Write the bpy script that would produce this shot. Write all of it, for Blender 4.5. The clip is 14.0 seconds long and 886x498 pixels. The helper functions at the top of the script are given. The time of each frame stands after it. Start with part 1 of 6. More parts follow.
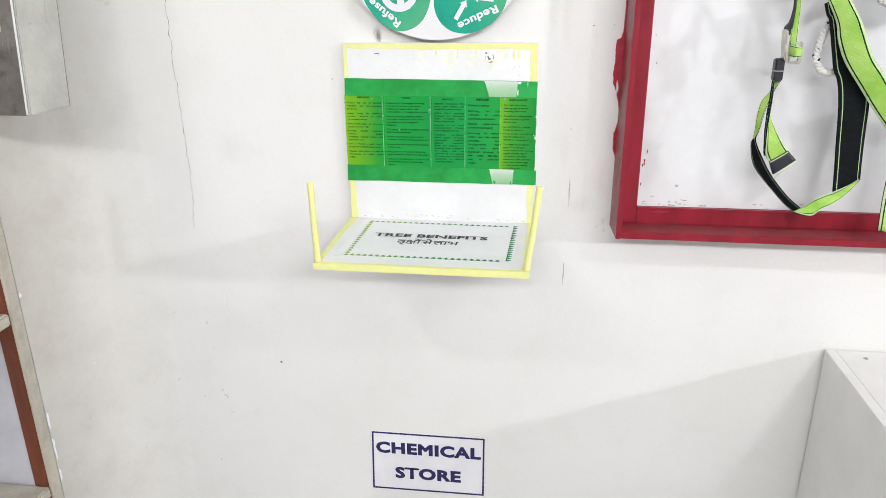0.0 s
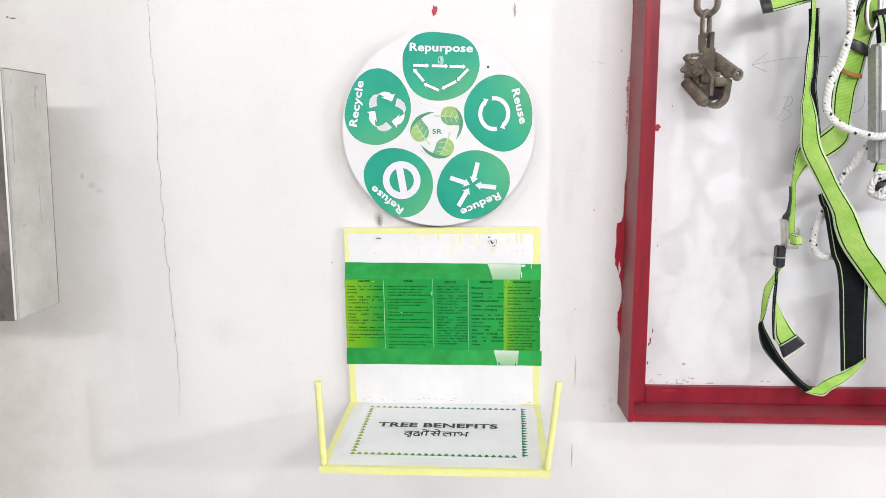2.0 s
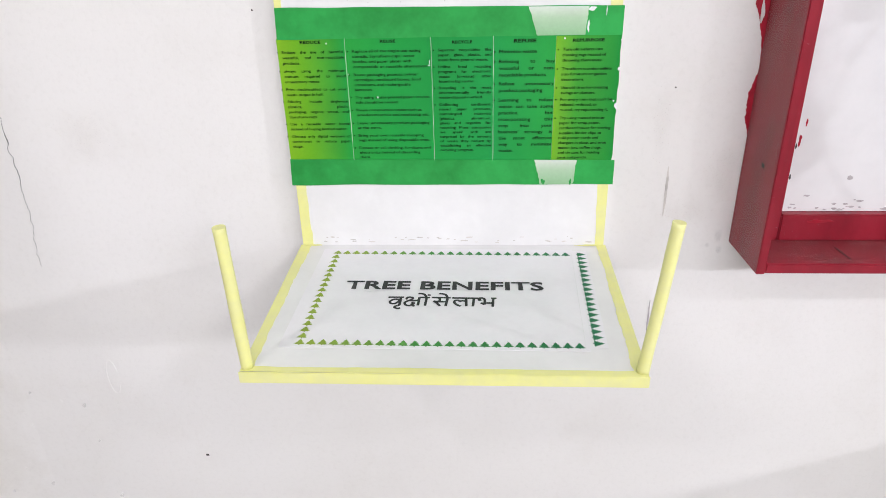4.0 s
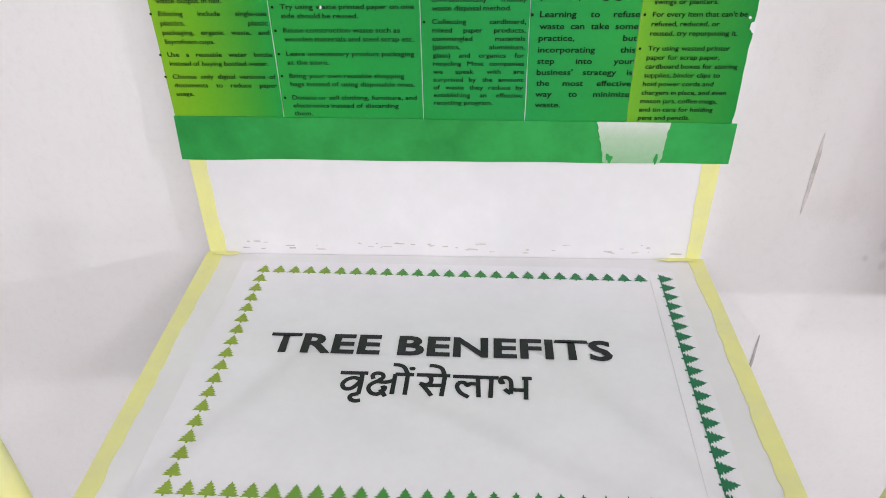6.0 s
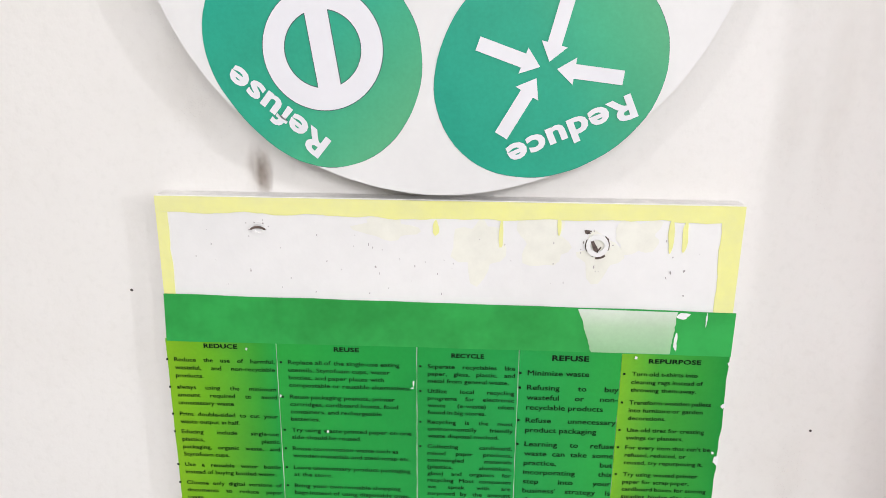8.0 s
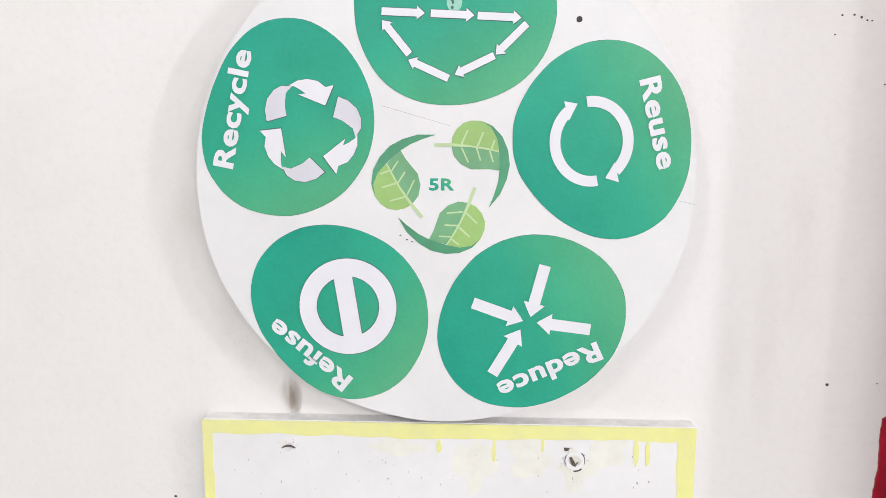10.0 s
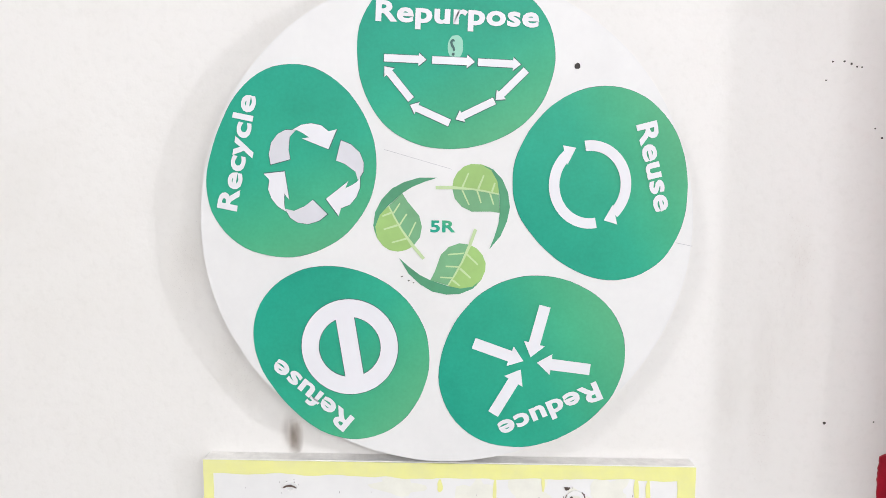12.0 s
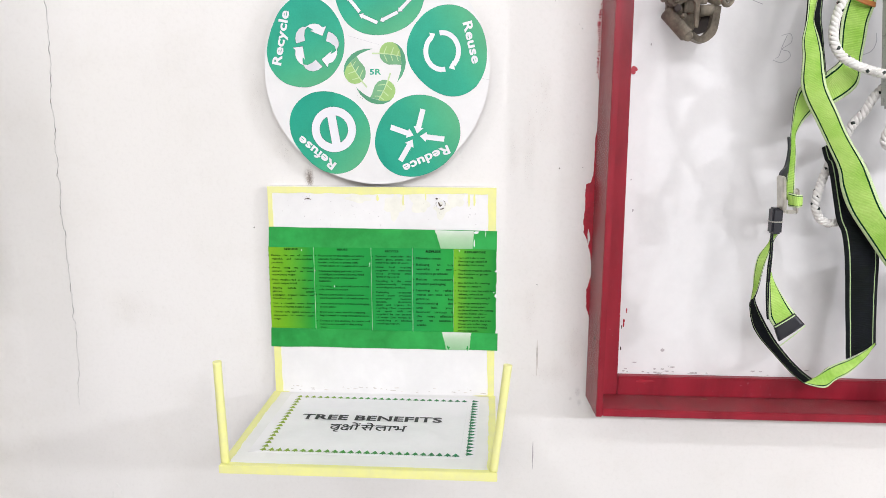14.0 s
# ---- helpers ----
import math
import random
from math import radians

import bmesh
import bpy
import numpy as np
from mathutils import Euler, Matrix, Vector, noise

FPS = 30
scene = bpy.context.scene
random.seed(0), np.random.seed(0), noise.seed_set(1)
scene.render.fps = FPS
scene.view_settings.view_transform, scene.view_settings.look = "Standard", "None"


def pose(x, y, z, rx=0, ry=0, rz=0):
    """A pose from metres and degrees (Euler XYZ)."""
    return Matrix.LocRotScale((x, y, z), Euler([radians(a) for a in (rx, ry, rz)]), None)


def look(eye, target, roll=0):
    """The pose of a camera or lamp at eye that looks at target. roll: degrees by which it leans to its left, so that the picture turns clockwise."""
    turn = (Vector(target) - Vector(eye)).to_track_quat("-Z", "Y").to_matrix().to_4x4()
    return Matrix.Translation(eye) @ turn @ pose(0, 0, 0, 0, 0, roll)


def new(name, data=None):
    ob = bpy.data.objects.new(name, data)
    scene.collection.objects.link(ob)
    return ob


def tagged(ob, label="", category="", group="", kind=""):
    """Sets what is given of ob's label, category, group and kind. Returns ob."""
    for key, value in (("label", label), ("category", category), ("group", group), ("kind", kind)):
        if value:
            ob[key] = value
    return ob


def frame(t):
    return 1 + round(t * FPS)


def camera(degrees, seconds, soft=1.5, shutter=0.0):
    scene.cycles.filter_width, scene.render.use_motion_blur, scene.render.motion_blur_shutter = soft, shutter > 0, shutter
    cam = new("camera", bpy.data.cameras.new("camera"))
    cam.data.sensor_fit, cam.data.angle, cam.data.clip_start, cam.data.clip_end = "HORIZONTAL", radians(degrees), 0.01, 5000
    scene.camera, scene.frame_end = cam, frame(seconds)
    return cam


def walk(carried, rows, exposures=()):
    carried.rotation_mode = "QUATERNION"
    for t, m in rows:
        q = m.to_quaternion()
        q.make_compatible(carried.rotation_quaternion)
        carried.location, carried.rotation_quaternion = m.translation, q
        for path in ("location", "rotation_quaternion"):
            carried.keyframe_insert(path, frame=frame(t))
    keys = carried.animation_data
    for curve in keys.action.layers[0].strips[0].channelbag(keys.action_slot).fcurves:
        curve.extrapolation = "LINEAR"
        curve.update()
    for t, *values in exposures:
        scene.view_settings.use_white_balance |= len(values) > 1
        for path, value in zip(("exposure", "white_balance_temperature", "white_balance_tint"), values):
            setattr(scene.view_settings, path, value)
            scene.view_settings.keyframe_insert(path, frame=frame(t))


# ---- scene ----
import collections

cam = camera(63.5, 14.0, soft=0.8)
PATH = [
    (0, (0.168, -1.152, 1.526), (-0.099, 0.709, 0.845), -0.5),
    (0.5, (0.136, -1.171, 1.586), (-0.08, 0.741, 1.041), -1.0),
    (1, (0.111, -1.198, 1.622), (-0.124, 0.74, 1.185), -2.0),
    (1.5, (0.086, -1.202, 1.631), (-0.122, 0.747, 1.234), -1.4),
    (2, (0.081, -1.107, 1.62), (-0.059, 0.854, 1.253), -0.8),
    (2.5, (0.107, -0.975, 1.625), (-0.087, 0.983, 1.267), -0.5),
    (3, (0.106, -0.922, 1.584), (-0.13, 0.99, 1.047), -1.3),
    (3.5, (0.076, -0.806, 1.522), (-0.074, 1.059, 0.815), -1.4),
    (3.7, (0.047, -0.75, 1.504), (-0.086, 1.087, 0.723), -1.5),
    (5.8, (0.015, -0.383, 1.4), (-0.06, 1.227, 0.216), -1.2),
    (6, (0.017, -0.383, 1.412), (-0.079, 1.279, 0.304), -1.0),
    (6.5, (0.016, -0.381, 1.443), (-0.074, 1.39, 0.518), 0.0),
    (7, (0.012, -0.369, 1.465), (-0.054, 1.459, 0.655), 0.7),
    (7.5, (0.016, -0.367, 1.492), (-0.054, 1.508, 0.8), 0.2),
    (8, (0.017, -0.374, 1.527), (-0.074, 1.546, 0.973), 0.5),
    (8.5, (0.012, -0.377, 1.561), (-0.078, 1.579, 1.152), 0.6),
    (9, (0.018, -0.378, 1.589), (-0.09, 1.595, 1.284), 0.2),
    (9.2, (0.013, -0.378, 1.608), (-0.08, 1.599, 1.319), 0.6),
    (11.3, (0.013, -0.559, 1.617), (-0.025, 1.43, 1.411), -0.3),
    (11.5, (0.01, -0.513, 1.618), (-0.019, 1.477, 1.43), 0.0),
    (12, (0.009, -0.441, 1.626), (-0.046, 1.548, 1.423), 0.3),
    (12.5, (0.012, -0.55, 1.622), (-0.019, 1.438, 1.402), -0.4),
    (13, (0.025, -0.684, 1.602), (-0.009, 1.3, 1.355), -1.0),
    (13.5, (0.081, -0.817, 1.56), (-0.005, 1.155, 1.238), -0.3),
    (14, (0.142, -0.953, 1.536), (0.019, 1.012, 1.181), -0.0),
]
UNIT = 1.13  # metres in one drawing unit: the webbing is 45 mm wide and the tree sheet is A4
walk(cam, [(t, look(Vector(eye) * UNIT, Vector(target) * UNIT, roll)) for t, eye, target, roll in PATH],
     exposures=[(0.0, -0.74, 6420, 9), (1.5, -0.77, 6500, 11), (3.0, -0.74, 6440, 12), (5.8, -1.06, 6420, 17), (6.1, -1.03, 6450, 16), (6.5, -0.92, 6550, 14), (7.2, -0.905, 6660, 9),
                (8.0, -0.89, 6620, 12), (9.0, -0.90, 6560, 13), (12.0, -0.88, 6500, 11), (13.0, -0.84, 6520, 12), (14.0, -0.78, 6530, 12)])

# ---- light: a row of ceiling tubes in front of the wall, another lamp far along the room, an added rear fill ----
world = bpy.data.worlds.new("room_dark")
world.use_nodes = True
world.node_tree.nodes["Background"].inputs[0].default_value = (0.9, 0.95, 1.0, 1)
world.node_tree.nodes["Background"].inputs[1].default_value = 0.02
scene.world = world


def area_lamp(name, eye, target, sx, sy, watts, colour):
    data = bpy.data.lights.new(name, "AREA")
    data.shape, data.size, data.size_y, data.energy, data.color = "RECTANGLE", sx * UNIT, sy * UNIT, watts * UNIT**2, colour
    ob = new(name, data)
    ob.matrix_world = look(Vector(eye) * UNIT, Vector(target) * UNIT)
    return ob


WHITE, COOL = (0.95, 0.945, 0.99), (0.92, 0.94, 1.0)
area_lamp("ceiling_lamp", (1.35, -1.5, 2.56), (0.4, 0.0, 1.3), 0.12, 0.07, 11, WHITE)
area_lamp("ceiling_lamp", (-0.95, -1.5, 2.56), (-0.1, 0.0, 1.3), 0.12, 0.07, 10, WHITE)
area_lamp("far_lamp", (3.9, -2.17, 2.18), (-0.2, 0.0, 1.25), 0.13, 0.11, 84, COOL)
# Unseen broad source, added to even out the wall and soften the shadows.
area_lamp("rear_tube", (0.6, -3.2, 2.6), (0.1, 0.0, 1.2), 2.6, 0.12, 96, WHITE)



# ---- materials ----
def nodes_of(name):
    m = bpy.data.materials.new(name)
    m.use_nodes = True
    nt = m.node_tree
    return m, nt, nt.nodes["Principled BSDF"]


def add_node(nt, kind, **sets):
    n = nt.nodes.new(kind)
    for k, v in sets.items():
        n.inputs[k.replace("_", " ")].default_value = v
    return n


def ramp(nt, fac, stops, interpolation="LINEAR"):
    r = nt.nodes.new("ShaderNodeValToRGB")
    r.color_ramp.interpolation = interpolation
    while len(r.color_ramp.elements) < len(stops):
        r.color_ramp.elements.new(0.5)
    for e, (p, c) in zip(r.color_ramp.elements, stops):
        e.position, e.color = p, (*c, 1)
    nt.links.new(fac, r.inputs[0])
    return r


def mixed(nt, fac, a, b, mode="MIX"):
    m = nt.nodes.new("ShaderNodeMix")
    m.data_type, m.blend_type = "RGBA", mode
    for sock, v in ((m.inputs[0], fac), (m.inputs[6], a), (m.inputs[7], b)):
        if hasattr(v, "is_linked"):
            nt.links.new(v, sock)
        else:
            sock.default_value = v if isinstance(v, float) else (*v, 1)
    return m.outputs[2]


def grain(nt, scale, detail=4.0, rough=0.6, stretch=None, kind="Object"):
    tc = nt.nodes.new("ShaderNodeTexCoord")
    src = tc.outputs[kind]
    if stretch:
        mp = nt.nodes.new("ShaderNodeMapping")
        mp.inputs["Scale"].default_value = stretch
        nt.links.new(src, mp.inputs[0])
        src = mp.outputs[0]
    n = add_node(nt, "ShaderNodeTexNoise", Scale=scale, Detail=detail, Roughness=rough)
    nt.links.new(src, n.inputs["Vector"])
    return n.outputs["Fac"]


def bumped(nt, bsdf, height, strength, distance):
    b = add_node(nt, "ShaderNodeBump", Strength=strength, Distance=distance)
    nt.links.new(height, b.inputs["Height"])
    nt.links.new(b.outputs[0], bsdf.inputs["Normal"])


def surface(name, colour, rough=0.5, metal=0.0, vary=0.06, scale=14.0, fine=180.0, bump=0.15, depth=0.0006, coat=0.0,
            second=None, stretch=None, spec=0.5):
    """Painted or printed surface with variation at two scales and a fine relief."""
    m, nt, b = nodes_of(name)
    big, small = grain(nt, scale, 5.0, 0.65, stretch), grain(nt, fine, 3.0, 0.6, stretch)
    dark = tuple(c * (1 - 2.2 * vary) for c in (second or colour))
    light = tuple(min(1.0, c * (1 + vary)) for c in colour)
    base = ramp(nt, big, [(0.3, dark), (0.62, light)]).outputs[0]
    tone = ramp(nt, small, [(0.25, (1 - vary,) * 3), (0.7, (1.0,) * 3)]).outputs[0]
    nt.links.new(mixed(nt, 1.0, base, tone, "MULTIPLY"), b.inputs["Base Color"])
    rr = ramp(nt, small, [(0.2, (max(0.03, rough - 0.1),) * 3), (0.8, (min(1, rough + 0.1),) * 3)]).outputs[0]
    nt.links.new(rr, b.inputs["Roughness"])
    b.inputs["Metallic"].default_value = metal
    b.inputs["Specular IOR Level"].default_value = spec
    b.inputs["Coat Weight"].default_value = coat
    b.inputs["Coat Roughness"].default_value = 0.25
    if bump:
        bumped(nt, b, small, bump, depth)
    return m


def printed(name, stops, rough=0.45, turn=0.0, vary=0.05, coat=0.0):
    """Printed paper whose colour runs across it."""
    m, nt, b = nodes_of(name)
    tc = nt.nodes.new("ShaderNodeTexCoord")
    mp = nt.nodes.new("ShaderNodeMapping")
    mp.inputs["Location"].default_value = (-0.5, -0.5, -0.5)
    mp2 = nt.nodes.new("ShaderNodeMapping")
    mp2.inputs["Rotation"].default_value = (0, radians(turn), 0)
    sep = nt.nodes.new("ShaderNodeSeparateXYZ")
    nt.links.new(tc.outputs["Generated"], mp.inputs[0])
    nt.links.new(mp.outputs[0], mp2.inputs[0])
    nt.links.new(mp2.outputs[0], sep.inputs[0])
    shift = nt.nodes.new("ShaderNodeMath")
    shift.inputs[1].default_value = 0.5
    nt.links.new(sep.outputs[0], shift.inputs[0])
    col = ramp(nt, shift.outputs[0], stops).outputs[0]
    big, small = grain(nt, 22, 4), grain(nt, 420, 2)
    tone = ramp(nt, big, [(0.3, (1 - 2 * vary,) * 3), (0.7, (1.0,) * 3)]).outputs[0]
    tone2 = ramp(nt, small, [(0.3, (1 - vary,) * 3), (0.7, (1.0,) * 3)]).outputs[0]
    nt.links.new(mixed(nt, 1.0, mixed(nt, 1.0, col, tone, "MULTIPLY"), tone2, "MULTIPLY"), b.inputs["Base Color"])
    b.inputs["Roughness"].default_value = rough
    b.inputs["Specular IOR Level"].default_value = 0.22
    b.inputs["Coat Weight"].default_value = coat
    bumped(nt, b, big, 0.25, 0.0008)
    return m


def wall_paint(name):
    """Old off-white limewash over plaster: broad cloudy stains, trowel waves, pits, and shade towards the coved arris
    put into the colour.
    """
    m, nt, b = nodes_of(name)
    cloud, mid, fine = grain(nt, 1.6, 4), grain(nt, 9.0, 6, 0.7), grain(nt, 160.0, 4, 0.7)
    base = ramp(nt, cloud, [(0.3, (0.785, 0.772, 0.735)), (0.65, (0.832, 0.823, 0.800))]).outputs[0]
    t1 = ramp(nt, mid, [(0.25, (0.965, 0.96, 0.95)), (0.5, (1, 1, 1))]).outputs[0]
    t2 = ramp(nt, fine, [(0.2, (0.95, 0.95, 0.945)), (0.5, (1, 1, 1))]).outputs[0]
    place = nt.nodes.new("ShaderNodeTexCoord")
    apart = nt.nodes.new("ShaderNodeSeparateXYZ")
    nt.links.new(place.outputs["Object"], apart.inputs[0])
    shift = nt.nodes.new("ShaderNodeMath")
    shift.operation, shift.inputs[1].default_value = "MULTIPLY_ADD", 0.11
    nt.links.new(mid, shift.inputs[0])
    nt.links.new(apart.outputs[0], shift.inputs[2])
    # Darker towards the corner: shade put into the colour, its edge broken by noise.
    darkened = nt.nodes.new("ShaderNodeMapRange")
    darkened.inputs[1].default_value, darkened.inputs[2].default_value = -0.75, -0.54
    nt.links.new(shift.outputs[0], darkened.inputs[0])
    corner_shade = ramp(nt, darkened.outputs[0], [(0.0, (0.66, 0.64, 0.60)), (0.5, (0.88, 0.87, 0.845)), (1.0, (1, 1, 1))]).outputs[0]
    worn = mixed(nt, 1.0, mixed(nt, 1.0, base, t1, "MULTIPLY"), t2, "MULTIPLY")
    nt.links.new(mixed(nt, 1.0, worn, corner_shade, "MULTIPLY"), b.inputs["Base Color"])
    b.inputs["Roughness"].default_value = 0.62
    b.inputs["Specular IOR Level"].default_value = 0.3
    add = nt.nodes.new("ShaderNodeMath")
    add.operation = "MULTIPLY_ADD"
    add.inputs[1].default_value = 5.0
    nt.links.new(mid, add.inputs[0])
    nt.links.new(fine, add.inputs[2])
    bumped(nt, b, add.outputs[0], 0.13, 0.0011)
    return m


def red_gloss(name):
    """Brushed-on crimson enamel with dull dust and a few rubbed specks."""
    m, nt, b = nodes_of(name)
    streak, speck, dust = grain(nt, 26, 5, 0.6, (1, 1, 0.25)), grain(nt, 330, 2, 0.5), grain(nt, 7, 5)
    base = ramp(nt, streak, [(0.3, (0.20, 0.006, 0.016)), (0.7, (0.31, 0.012, 0.028))]).outputs[0]
    worn = ramp(nt, speck, [(0.70, (0, 0, 0)), (0.76, (1, 1, 1))]).outputs[0]
    gate = ramp(nt, dust, [(0.52, (0, 0, 0)), (0.62, (1, 1, 1))]).outputs[0]
    both = mixed(nt, 1.0, worn, gate, "MULTIPLY")
    nt.links.new(mixed(nt, both, base, (0.42, 0.2, 0.24)), b.inputs["Base Color"])
    rr = ramp(nt, dust, [(0.3, (0.38,) * 3), (0.7, (0.55,) * 3)]).outputs[0]
    nt.links.new(rr, b.inputs["Roughness"])
    b.inputs["Specular IOR Level"].default_value = 0.22
    b.inputs["Coat Weight"].default_value = 0.4
    b.inputs["Coat Roughness"].default_value = 0.18
    bumped(nt, b, streak, 0.3, 0.0012)
    return m


def webbing(name, face, line, rib, wide, selvage):
    """Woven strap: ribs across it and two thin lines that set off its selvages, by UV (metres along, share across)."""
    m, nt, b = nodes_of(name)
    uv = nt.nodes.new("ShaderNodeTexCoord")
    sep = nt.nodes.new("ShaderNodeSeparateXYZ")
    nt.links.new(uv.outputs["UV"], sep.inputs[0])
    wave = nt.nodes.new("ShaderNodeMath")
    wave.operation, wave.inputs[1].default_value = "MULTIPLY", 2 * math.pi / rib
    nt.links.new(sep.outputs[0], wave.inputs[0])
    sine = nt.nodes.new("ShaderNodeMath")
    sine.operation = "SINE"
    nt.links.new(wave.outputs[0], sine.inputs[0])
    k = (0.0, 0.0, 0.0)
    w = (1.0, 1.0, 1.0)
    lines = ramp(nt, sep.outputs[1], [(0.0, k), (0.118 - wide / 2, w), (0.118 + wide / 2, k), (0.882 - wide / 2, w), (0.882 + wide / 2, k)], "CONSTANT").outputs[0]
    rim = ramp(nt, sep.outputs[1], [(0.0, w), (0.118, k), (0.882, w)], "CONSTANT").outputs[0]
    cloud, fine = grain(nt, 16, 6, 0.7), grain(nt, 700, 2)
    base = ramp(nt, cloud, [(0.36, tuple(c * k for c, k in zip(face, (0.58, 0.76, 0.42)))), (0.65, face)]).outputs[0]
    ribs = ramp(nt, sine.outputs[0], [(0.0, (0.88, 0.90, 0.84)), (0.8, (1, 1, 1))]).outputs[0]
    tone = ramp(nt, fine, [(0.3, (0.88,) * 3), (0.7, (1,) * 3)]).outputs[0]
    col = mixed(nt, 1.0, mixed(nt, 1.0, base, ribs, "MULTIPLY"), tone, "MULTIPLY")
    nt.links.new(mixed(nt, lines, mixed(nt, rim, col, mixed(nt, 1.0, ribs, selvage, "MULTIPLY")), line), b.inputs["Base Color"])
    b.inputs["Roughness"].default_value = 0.75
    b.inputs["Specular IOR Level"].default_value = 0.1
    bumped(nt, b, sine.outputs[0], 0.35, 0.0004)
    return m


def steel_sheet(name, dark, light):
    m, nt, b = nodes_of(name)
    brush, cloud, stain = grain(nt, 120, 3, 0.6, (1, 1, 0.06)), grain(nt, 9, 5, 0.65), grain(nt, 34, 6, 0.7)
    base = ramp(nt, cloud, [(0.3, dark), (0.66, light)]).outputs[0]
    t = ramp(nt, stain, [(0.3, (0.72, 0.70, 0.66)), (0.5, (1, 1, 1))]).outputs[0]
    nt.links.new(mixed(nt, 1.0, base, t, "MULTIPLY"), b.inputs["Base Color"])
    b.inputs["Metallic"].default_value = 0.9
    rr = ramp(nt, stain, [(0.3, (0.6,) * 3), (0.7, (0.33,) * 3)]).outputs[0]
    nt.links.new(rr, b.inputs["Roughness"])
    bumped(nt, b, brush, 0.15, 0.0004)
    return m


def tracer_rope(name):
    """White strand with dark flecks along it."""
    m, nt, b = nodes_of(name)
    uv = nt.nodes.new("ShaderNodeTexCoord")
    sep = nt.nodes.new("ShaderNodeSeparateXYZ")
    nt.links.new(uv.outputs["UV"], sep.inputs[0])
    fr = nt.nodes.new("ShaderNodeMath")
    fr.operation = "FRACT"
    nt.links.new(sep.outputs[0], fr.inputs[0])
    fl = ramp(nt, fr.outputs[0], [(0.0, (0.02, 0.03, 0.025)), (0.30, (0.80, 0.79, 0.75))], "CONSTANT").outputs[0]
    gate = ramp(nt, sep.outputs[1], [(0.0, (0, 0, 0)), (0.42, (1, 1, 1))], "CONSTANT").outputs[0]
    nt.links.new(mixed(nt, gate, fl, (0.80, 0.79, 0.75)), b.inputs["Base Color"])
    b.inputs["Roughness"].default_value = 0.55
    bumped(nt, b, grain(nt, 600, 3), 0.4, 0.0005)
    return m


def motif_ink(name):
    """Green ink that runs from lime to dark green along the sheet."""
    m, nt, b = nodes_of(name)
    g = nt.nodes.new("ShaderNodeNewGeometry")
    sep = nt.nodes.new("ShaderNodeSeparateXYZ")
    nt.links.new(g.outputs["Position"], sep.inputs[0])
    mr = nt.nodes.new("ShaderNodeMapRange")
    mr.inputs[1].default_value, mr.inputs[2].default_value = -0.12, 0.13
    nt.links.new(sep.outputs[0], mr.inputs[0])
    c = ramp(nt, mr.outputs[0], [(0.0, (0.28, 0.40, 0.04)), (0.4, (0.05, 0.28, 0.05)), (1.0, (0.01, 0.17, 0.07))]).outputs[0]
    nt.links.new(c, b.inputs["Base Color"])
    b.inputs["Roughness"].default_value = 0.6
    return m


def soft_stain(name, colour, strength, scale=60.0, stretch=(1, 1, 1), round_off=True):
    """A thin stain that fades out towards its rim and breaks up into grain."""
    m, nt, b = nodes_of(name)
    tc = nt.nodes.new("ShaderNodeTexCoord")
    mp = nt.nodes.new("ShaderNodeMapping")
    mp.inputs["Location"].default_value, mp.inputs["Scale"].default_value = (-1, 0, -1), (2, 0, 2)
    nt.links.new(tc.outputs["Generated"], mp.inputs[0])
    far = nt.nodes.new("ShaderNodeVectorMath")
    far.operation = "LENGTH"
    nt.links.new(mp.outputs[0], far.inputs[0])
    fade = ramp(nt, far.outputs["Value"], [(0.15, (1, 1, 1)), (0.95, (0, 0, 0))], "EASE").outputs[0]
    broken = ramp(nt, grain(nt, scale, 6, 0.7, stretch), [(0.34, (0, 0, 0)), (0.66, (1, 1, 1))]).outputs[0]
    worn = mixed(nt, 1.0, mixed(nt, 1.0, fade if round_off else (1.0, 1.0, 1.0), broken, "MULTIPLY"), (strength,) * 3, "MULTIPLY")
    nt.links.new(worn, b.inputs["Alpha"])
    b.inputs["Base Color"].default_value, b.inputs["Roughness"].default_value = (*colour, 1), 0.85
    return m


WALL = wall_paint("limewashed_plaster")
BROWNDUST = soft_stain("brown_dust_stain", (0.36, 0.29, 0.23), 0.60, 55.0, (1, 1, 0.35))
FAINTDUST = soft_stain("faint_brown_stain", (0.58, 0.50, 0.38), 0.08, 24.0, (1, 1, 0.4))
SCALEFILM = soft_stain("lime_scale_film", (0.50, 0.49, 0.46), 0.85, 75.0)
SCALELINE = soft_stain("lime_scale_tide", (0.52, 0.51, 0.48), 0.80, 90.0, round_off=False)
DRIPLINE = soft_stain("dark_drip_film", (0.06, 0.055, 0.05), 0.22, 60.0, round_off=False)
DARKFILM = soft_stain("dark_wet_film", (0.05, 0.045, 0.04), 0.75, 40.0)
RUSTHALO = soft_stain("ochre_rust_halo", (0.42, 0.29, 0.12), 0.80, 60.0)
GREENFILM = soft_stain("dark_green_film", (0.02, 0.05, 0.035), 0.95, 50.0)
RAILDUST = soft_stain("dull_rail_dust", (0.36, 0.20, 0.19), 0.26, 30.0, (1, 1, 0.3), round_off=False)
GREYRUB = soft_stain("grey_rub_stain", (0.36, 0.36, 0.41), 0.24, 40.0, (1, 1, 0.5))
ROOM = surface("room_paint", (0.78, 0.77, 0.74), 0.7, vary=0.04)
FLOOR = surface("pale_worn_cement", (0.55, 0.54, 0.52), 0.6, vary=0.15)
BOARD = surface("white_board_paint", (0.82, 0.82, 0.81), 0.42, vary=0.025, scale=10, fine=90, bump=0.2, depth=0.001)
